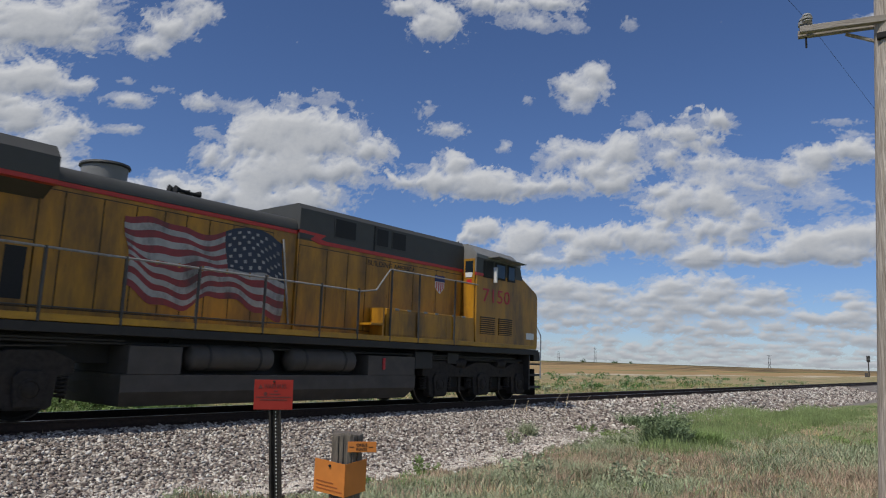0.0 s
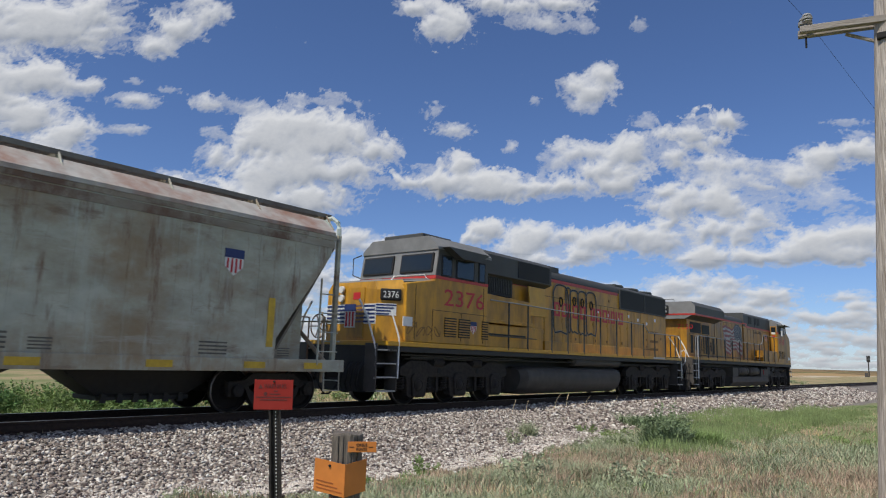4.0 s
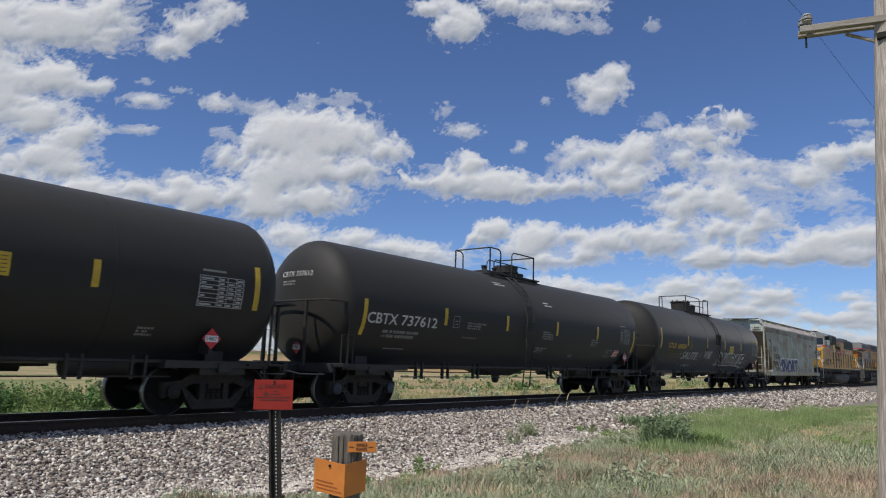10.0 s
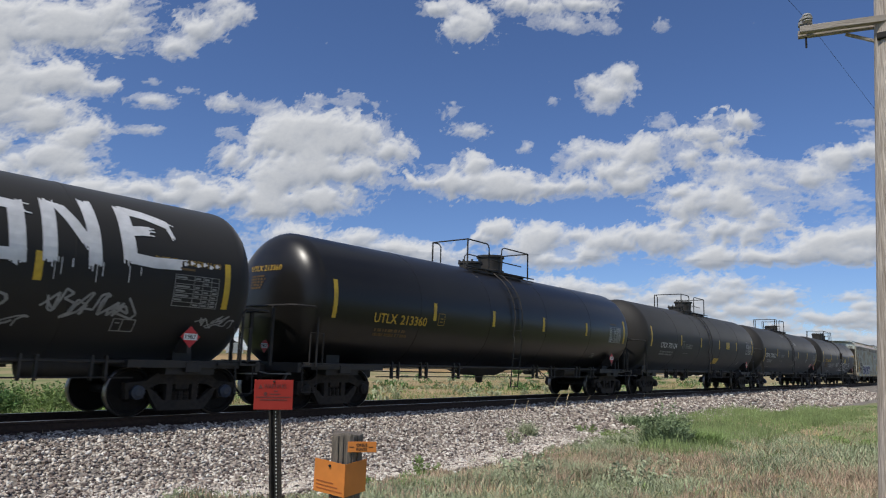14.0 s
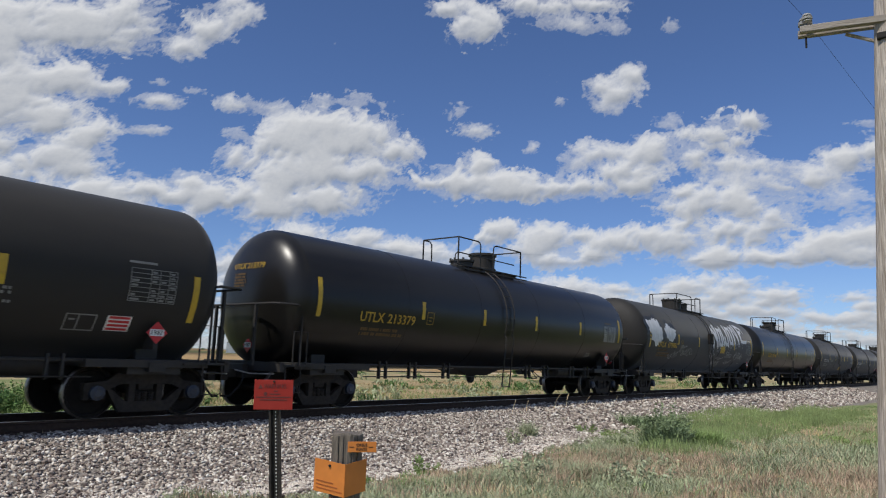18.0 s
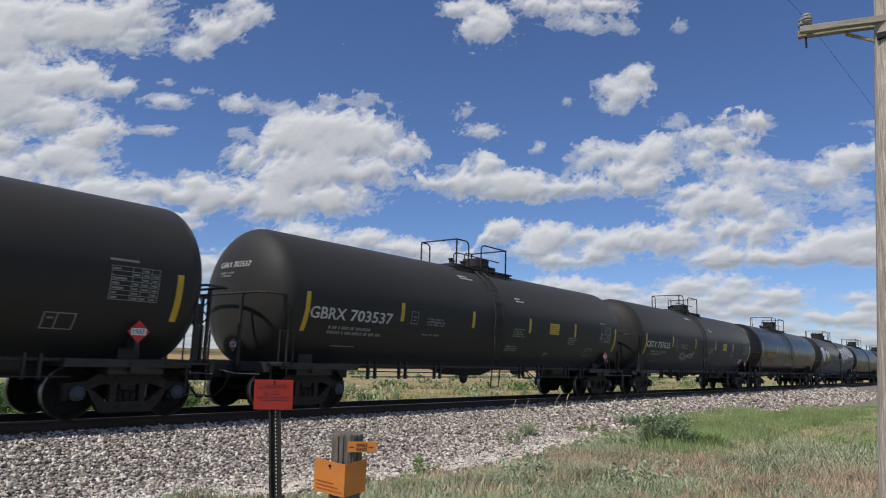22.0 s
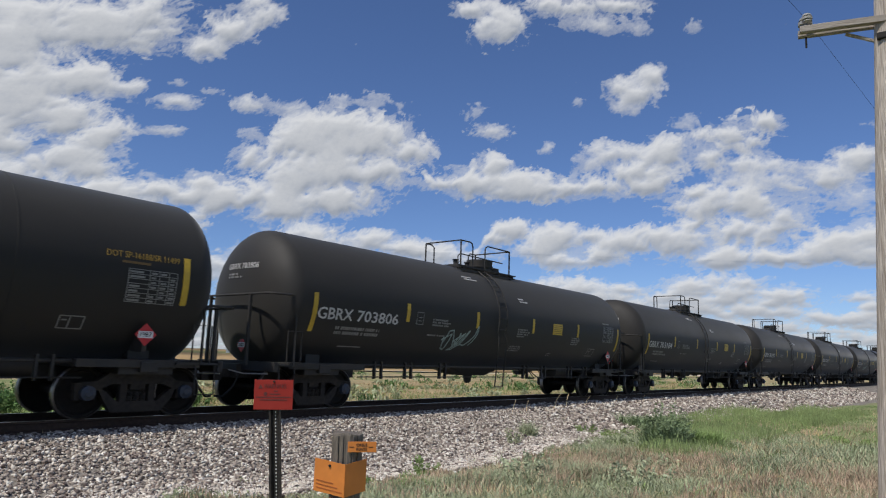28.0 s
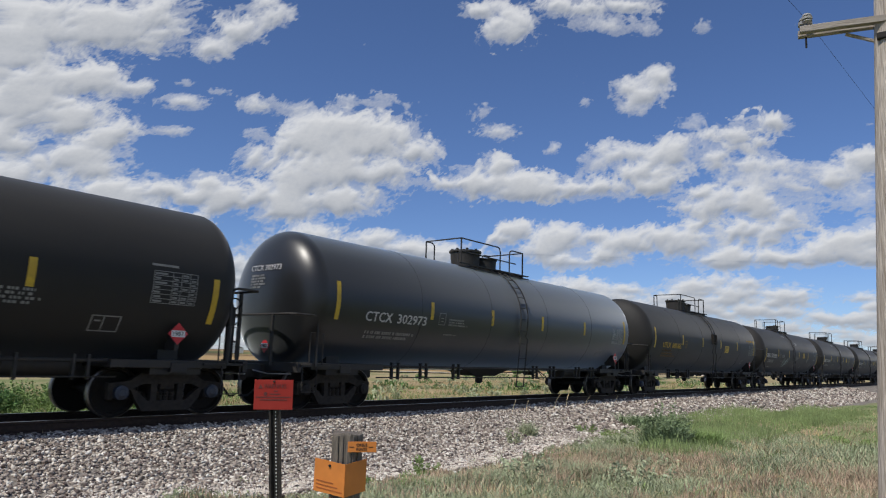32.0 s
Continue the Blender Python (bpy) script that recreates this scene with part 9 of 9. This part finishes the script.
# ---- marker posts ----
def warning_sign():
    ob = thing("warning_sign", "red warning sign on a dark perforated steel post", "sign", at=(3.268, 4.092, ground_z(3.27, 4.09)))
    ob.rotation_euler = (0, 0, radians(-51.4))
    zt = 1.03 - ob.location.z
    bm = bmesh.new()
    lean = -0.13
    prof = [(-0.045, 0.0), (-0.03, 0.0), (-0.018, 0.025), (0.018, 0.025), (0.03, 0.0), (0.045, 0.0), (0.045, 0.005), (0.034, 0.005), (0.02, 0.031), (-0.02, 0.031), (-0.034, 0.005), (-0.045, 0.005)]
    post = part("post", loft([[(a + dx, b - 0.012, z) for a, b in prof] for dx, z in ((0.0, -0.05), (lean, zt))], bm), M_POST_STEEL, ob)
    for k in range(44):
        z = 0.45 + k * 0.0254
        dx = lean * z / zt
        part("post_hole", B((dx - 0.004, dx + 0.004, 0.008, 0.0125, z - 0.004, z + 0.004)), M_SHIELD_WHITE, post)
    plate = part("plate", B((-0.146, 0.142, -0.002, 0.002, -0.108, 0.108), bevel=0.0015), M_SIGN_RED, ob, "red plate with dark print")
    plate.location, plate.rotation_euler = (lean + 0.005, -0.022, zt - 0.105), (0, radians(-1.5), 0)
    part("word", on_side(glyphs("WARNING", 0.034, 0.165), -0.075, 0.045, -0.002, 0.001), M_SIGN_INK, plate)
    part("triangle", prism([(-0.115, 0.045), (-0.082, 0.045), (-0.0985, 0.075)], -0.0042, -0.0022), M_SIGN_INK, plate)
    part("ring", turned([(-0.0042, 0.014), (-0.0022, 0.014)], (-0.06, 0, 0.005), "y", 18), M_SIGN_INK, plate)
    for x, z, w in ((-0.13, -0.022, 0.26), (-0.10, -0.042, 0.20), (0.0, 0.022, 0.03), (-0.03, 0.0, 0.08)):
        part("print_line", B((x, x + w, -0.0042, -0.0022, z, z + 0.008)), M_SIGN_INK, plate)
    part("bolt", turned([(-0.008, 0.007), (0.0, 0.009)], (0.0, -0.002, 0.095), "y", 10), M_CAP, plate)


def cable_marker():
    x0, y0 = 2.855, 3.03
    zg = ground_z(x0, y0)
    ob = thing("marker_post", "short weathered wooden post with orange cable marker plates", "marker post", at=(x0, y0, zg))
    ob.rotation_euler = (0, 0, radians(-50.9))
    top = 0.775 - zg
    rnd = random.Random(6)
    secs = []
    for z in (-0.05, top * 0.4, top * 0.8, top - 0.012, top):
        ring = []
        for k in range(26):
            a = k * math.tau / 26
            r = 0.089 * (1 + 0.035 * math.sin(a * 5 + 1) + 0.02 * math.sin(a * 11 + z)) * (0.96 if z == top else 1)
            ring.append((r * math.cos(a) - 0.012 * (1 - z / top), r * math.sin(a), z + (0.008 * math.sin(a * 3) if z > top - 0.05 else 0)))
        secs.append(ring)
    part("post", loft(secs), M_WOOD_POST, ob)
    for k in range(5):
        a = -math.pi / 2 + (k - 2) * 0.45 + rnd.uniform(-0.1, 0.1)
        part("crack", T([(0.0885 * math.cos(a), 0.0885 * math.sin(a), top - 0.01), (0.0895 * math.cos(a + 0.04), 0.0895 * math.sin(a + 0.04), top - rnd.uniform(0.15, 0.35))], 0.0028, 4), M_DARK, ob)

    def bent(name, pts, z0, z1, label):
        bm = bmesh.new()
        t = 0.002
        for (xa, ya, da), (xb, yb, db) in zip(pts, pts[1:]):
            n = Vector((yb - ya, xa - xb)).normalized() * t
            v = [bm.verts.new(c) for c in ((xa - n.x, ya - n.y, z0 + da), (xb - n.x, yb - n.y, z0 + db), (xb + n.x, yb + n.y, z0 + db), (xa + n.x, ya + n.y, z0 + da), (xa - n.x, ya - n.y, z1 + da), (xb - n.x, yb - n.y, z1 + db), (xb + n.x, yb + n.y, z1 + db), (xa + n.x, ya + n.y, z1 + da))]
            for f in ((3, 2, 1, 0), (4, 5, 6, 7), (0, 1, 5, 4), (1, 2, 6, 5), (2, 3, 7, 6), (3, 0, 4, 7)):
                bm.faces.new([v[i] for i in f])
        return part(name, bm, M_SIGN_ORANGE, ob, label)

    z0, z1 = 0.445 - zg, 0.625 - zg
    p = bent("marker_plate", [(-0.172, -0.055, 0.012), (0.014, -0.125, -0.012), (0.122, -0.02, 0.01)], z0, z1, "faded orange plate bent round the post")
    part("nail", turned([(-0.006, 0.006), (0, 0.008)], (-0.08, -0.095, z1 - 0.025), "y", 10), M_DARK, p)
    for k in range(3):
        t = part("print_line", B((-0.085, 0.085 - 0.03 * k, -0.0012, 0.0012, -0.003, 0.003)), M_PALE_INK, p)
        t.location, t.rotation_euler = (-0.079, -0.0935, z0 + 0.022 + k * 0.02), (0, radians(7), radians(-20.6))
    tagp = part("arrow_tag", B((0.0, 0.165, -0.002, 0.002, -0.03, 0.03), bevel=0.0015), M_SIGN_ORANGE, ob, "small orange cable tag")
    tagp.location = (0.018, -0.098, 0.708 - zg)
    tagp.rotation_euler = (0, radians(-1), radians(6))
    part("word", on_side(glyphs("CABLE", 0.016, 0.06), 0.05, 0.004, -0.002, 0.001), M_BLACK_INK, tagp)
    part("word", on_side(glyphs("ROUTE", 0.016, 0.06), 0.05, -0.020, -0.002, 0.001), M_BLACK_INK, tagp)
    for x in (0.01, 0.12):
        part("arrow", prism([(x, -0.002), (x + 0.025, -0.002), (x + 0.025, 0.002), (x, 0.002)], -0.0042, -0.0022), M_BLACK_INK, tagp)
    low = part("lower_tag", B((-0.05, 0.03, -0.002, 0.002, -0.11, 0.0), bevel=0.0015), M_SIGN_ORANGE, ob, "small orange tag with a black dot")
    low.location = (-0.05, -0.1, 0.425 - zg)
    part("dot", turned([(-0.0042, 0.008), (-0.0022, 0.008)], (-0.01, 0, -0.02), "y", 12), M_BLACK_INK, low)


warning_sign()
cable_marker()


# ---- line pole with its crossarm and wires ----
M_ARM = mat("grey weathered crossarm wood", (0.33, 0.29, 0.25), 0.85, vary=0.25, scale=10, bump=0.4, dirt=(0.17, 0.145, 0.12), dirt_amt=0.6, dirt_scale=3, stretch=(0.5, 8, 8))


def line_pole():
    ob = thing("utility_pole", "tall sun-bleached wooden line pole with a double crossarm", "utility pole", at=(9.454, 1.053, ground_z(9.45, 1.05)))
    zg = ob.location.z

    def axis(z):
        d = z - (-0.5)
        return (-0.005 * d, -0.0458 * d, z - zg)

    bm = bmesh.new()
    secs = []
    for z in (-0.7, 0.5, 2.0, 3.5, 5.0, 6.6):
        c = axis(z)
        r = 0.17 - 0.006 * (z + 0.7)
        secs.append([(c[0] + r * math.cos(k * math.tau / 24), c[1] + r * math.sin(k * math.tau / 24), c[2]) for k in range(24)])
    part("pole_shaft", loft(secs, bm), M_POLE, ob, smooth=True)
    za = ARM_Z - zg
    c = axis(ARM_Z)
    w = Vector((ARM_X - ob.location.x - c[0], ARM_Y - ob.location.y - c[1], 0))
    d = w.normalized()
    nrm = Vector((-d.y, d.x, 0))
    ang = math.degrees(math.atan2(d.y, d.x))
    for s in (-1, 1):
        arm = part("crossarm", B((-w.length, w.length, -0.042, 0.042, -0.042, 0.042), bevel=0.006), M_ARM, ob)
        arm.matrix_local = Matrix.Translation(Vector((c[0], c[1], za - 0.03 * (s > 0))) + nrm * 0.1 * s) @ Matrix.Rotation(radians(ang), 4, "Z")
    for s in (-1, 1):
        a = Vector((c[0], c[1], za)) + d * 0.42 * s
        b = Vector((c[0], c[1], za - 0.24))
        part("arm_brace", T([a + nrm * -0.15 + Vector((0, 0, -0.05)), b + nrm * -0.15], 0.022, 6), M_POLE, ob)
    part("through_bolt", T([Vector((c[0], c[1], za)) - nrm * 0.3, Vector((c[0], c[1], za)) + nrm * 0.3], 0.014, 6), M_CAP, ob)
    part("pole_bracket", B((c[0] - 0.17, c[0] - 0.05, c[1] - 0.1, c[1] + 0.1, za - 0.29, za - 0.21), bevel=0.01), M_CAP, ob)
    prof = [(0.0, 0.05), (0.02, 0.075), (0.05, 0.06), (0.06, 0.085), (0.1, 0.085), (0.11, 0.05), (0.125, 0.075), (0.16, 0.06), (0.17, 0.03)]
    for s in (-1, 1):
        q = Vector((c[0], c[1], za + 0.06)) + d * (w.length - 0.09) * s - nrm * 0.1
        ins = part("insulator", turned(prof, q, "z", 18), M_INSULATOR, ob, "grey ribbed insulator", smooth=True)
        part("insulator_pin", T([q + Vector((0, 0, -0.25)), q + Vector((0, 0, 0.02))], 0.012, 6), M_CAP, ins)
        q2 = q + nrm * 0.2
        part("insulator", turned([(h * 0.7, r * 0.75) for h, r in prof], q2, "z", 16), M_INSULATOR, ob, smooth=True)
        start = ob.location + q + Vector((0, 0, 0.17))
        pts = [(start.x + 0.996 * t, start.y - 0.087 * t, start.z + 0.0011 * t * (t - (45 if t >= 0 else -45)) * (1 if t >= 0 else 1)) for t in (-60, -45, -30, -20, -12, -6, 0, 6, 12, 20, 30, 45)]
        me = bpy.data.meshes.new("overhead_wire")
        wb = T(pts, 0.0022, 5)
        wb.to_mesh(me)
        wb.free()
        me.materials.append(M_DARK)
        tagged(new("overhead_wire", me), "thin dark wire strung on the pole's insulators", "wire", "wires on the pole")


M_INSULATOR = mat("grey glazed insulator", (0.30, 0.29, 0.27), 0.3, vary=0.1)
ARM_X, ARM_Y, ARM_Z = 9.147, 1.70, 5.54
line_pole()


# ---- far things ----
def far_things():
    s = thing("railway_signal", "dark trackside signal mast with two heads", "signal", at=(343.0, 44.0, -0.5))
    part("mast", T([(0, 0, 0), (0, 0, 8.6)], 0.16, 8), M_BLACK, s)
    for z in (8.3, 6.9):
        part("signal_head", B((-0.35, 0.35, -0.65, 0.65, z - 0.65, z + 0.65), bevel=0.05), M_BLACK, s)
    part("equipment_box", B((-0.5, 0.5, 0.4, 1.6, 0, 1.8), bevel=0.03), M_UNDER_GREY, s)
    part("signal_ladder", B((-0.5, -0.42, -0.2, 0.2, 0, 7.5)), M_BLACK, s)
    for x, y, h in ((1392, 697, 33), (1637, 398, 30), (1500, 850, 24)):
        z = ground_z(x, y) - 0.5
        t = thing("transmission_tower", "distant grey lattice transmission tower on the horizon", "tower", "towers on the horizon", at=(x, y, z))
        for q in (-1, 1):
            part("tower_leg", T([(1.2 * q, -2.2 * q, 0), (0.6 * q, -1.1 * q, h)], 0.35, 4), M_CAP, t)
            part("tower_brace", T([(1.2 * q, -2.2 * q, 0), (-0.9 * q, 1.6 * q, h * 0.5)], 0.18, 4), M_CAP, t)
        for k in (0.72, 0.97):
            part("tower_arm", B((-0.2, 0.2, -4.2, 4.2, h * k - 0.2, h * k + 0.2)), M_CAP, t)
    for x, y, r, h in ((524, 785, 7.5, 17), (545, 800, 6.0, 9), (575, 770, 5.0, 7), (605, 760, 4.0, 6)):
        z = ground_z(x, y) - 0.3
        b = thing("grain_bin", "distant white metal grain bin with a conical roof", "grain bin", "farm bins on the horizon", at=(x, y, z))
        part("bin_wall", turned([(0, r), (h * 0.82, r)], (0, 0, 0), "z", 28), M_SHIELD_WHITE, b, smooth=True)
        part("bin_roof", turned([(h * 0.82, r * 1.03), (h, r * 0.2), (h * 1.02, 0.1)], (0, 0, 0), "z", 28), M_CAP, b, smooth=True)
    rnd = random.Random(3)
    for k in range(11):
        a = radians(10 + 58 * rnd.random())
        far = rnd.uniform(1500, 2400)
        x, y = far * math.cos(a), far * math.sin(a)
        weed(x, y, rnd.uniform(4, 9), rnd.uniform(4, 8), 160, M_WEED, "distant dark green tree on the horizon", 400 + k, 1.6, "distant_tree")
    weed(96.0, 62.0, 1.1, 2.0, 260, M_WEED, "dark green bush in the dry field", 441, 0.3, "field_bush")


far_things()


# ---- all that moves ----
def motions():
    for car, x in TRAIN:
        rows = [(t, pose(x + run(t), TRACK_Y, 0)) for t in [k * 1.0 for k in range(33)]]
        walk(car, rows)
    side = Vector((math.cos(YAW), -math.sin(YAW), 0)) * 37.6
    walk(clouds, [(0.0, Matrix.Identity(4)), (16.0, Matrix.Translation(side * 0.5)), (32.0, Matrix.Translation(side))])
    turns = {}
    for o in [o for o in scene.objects if o.name.split(".")[0] == "wheelset"]:
        r = round(o.location.z, 4)
        key = (round(o.location.x, 3), r)
        if key in turns:
            o.rotation_mode = "QUATERNION"
            o.animation_data_create()
            o.animation_data.action = turns[key].animation_data.action
            o.animation_data.action_slot = turns[key].animation_data.action_slot
            continue
        turns[key] = o
        rows = []
        for k in range(481):
            t = k / 15
            rows.append((t, Matrix.Translation(o.location) @ Matrix.Rotation((run(t) + 180) / r, 4, "Y")))
        walk(o, rows)


motions()
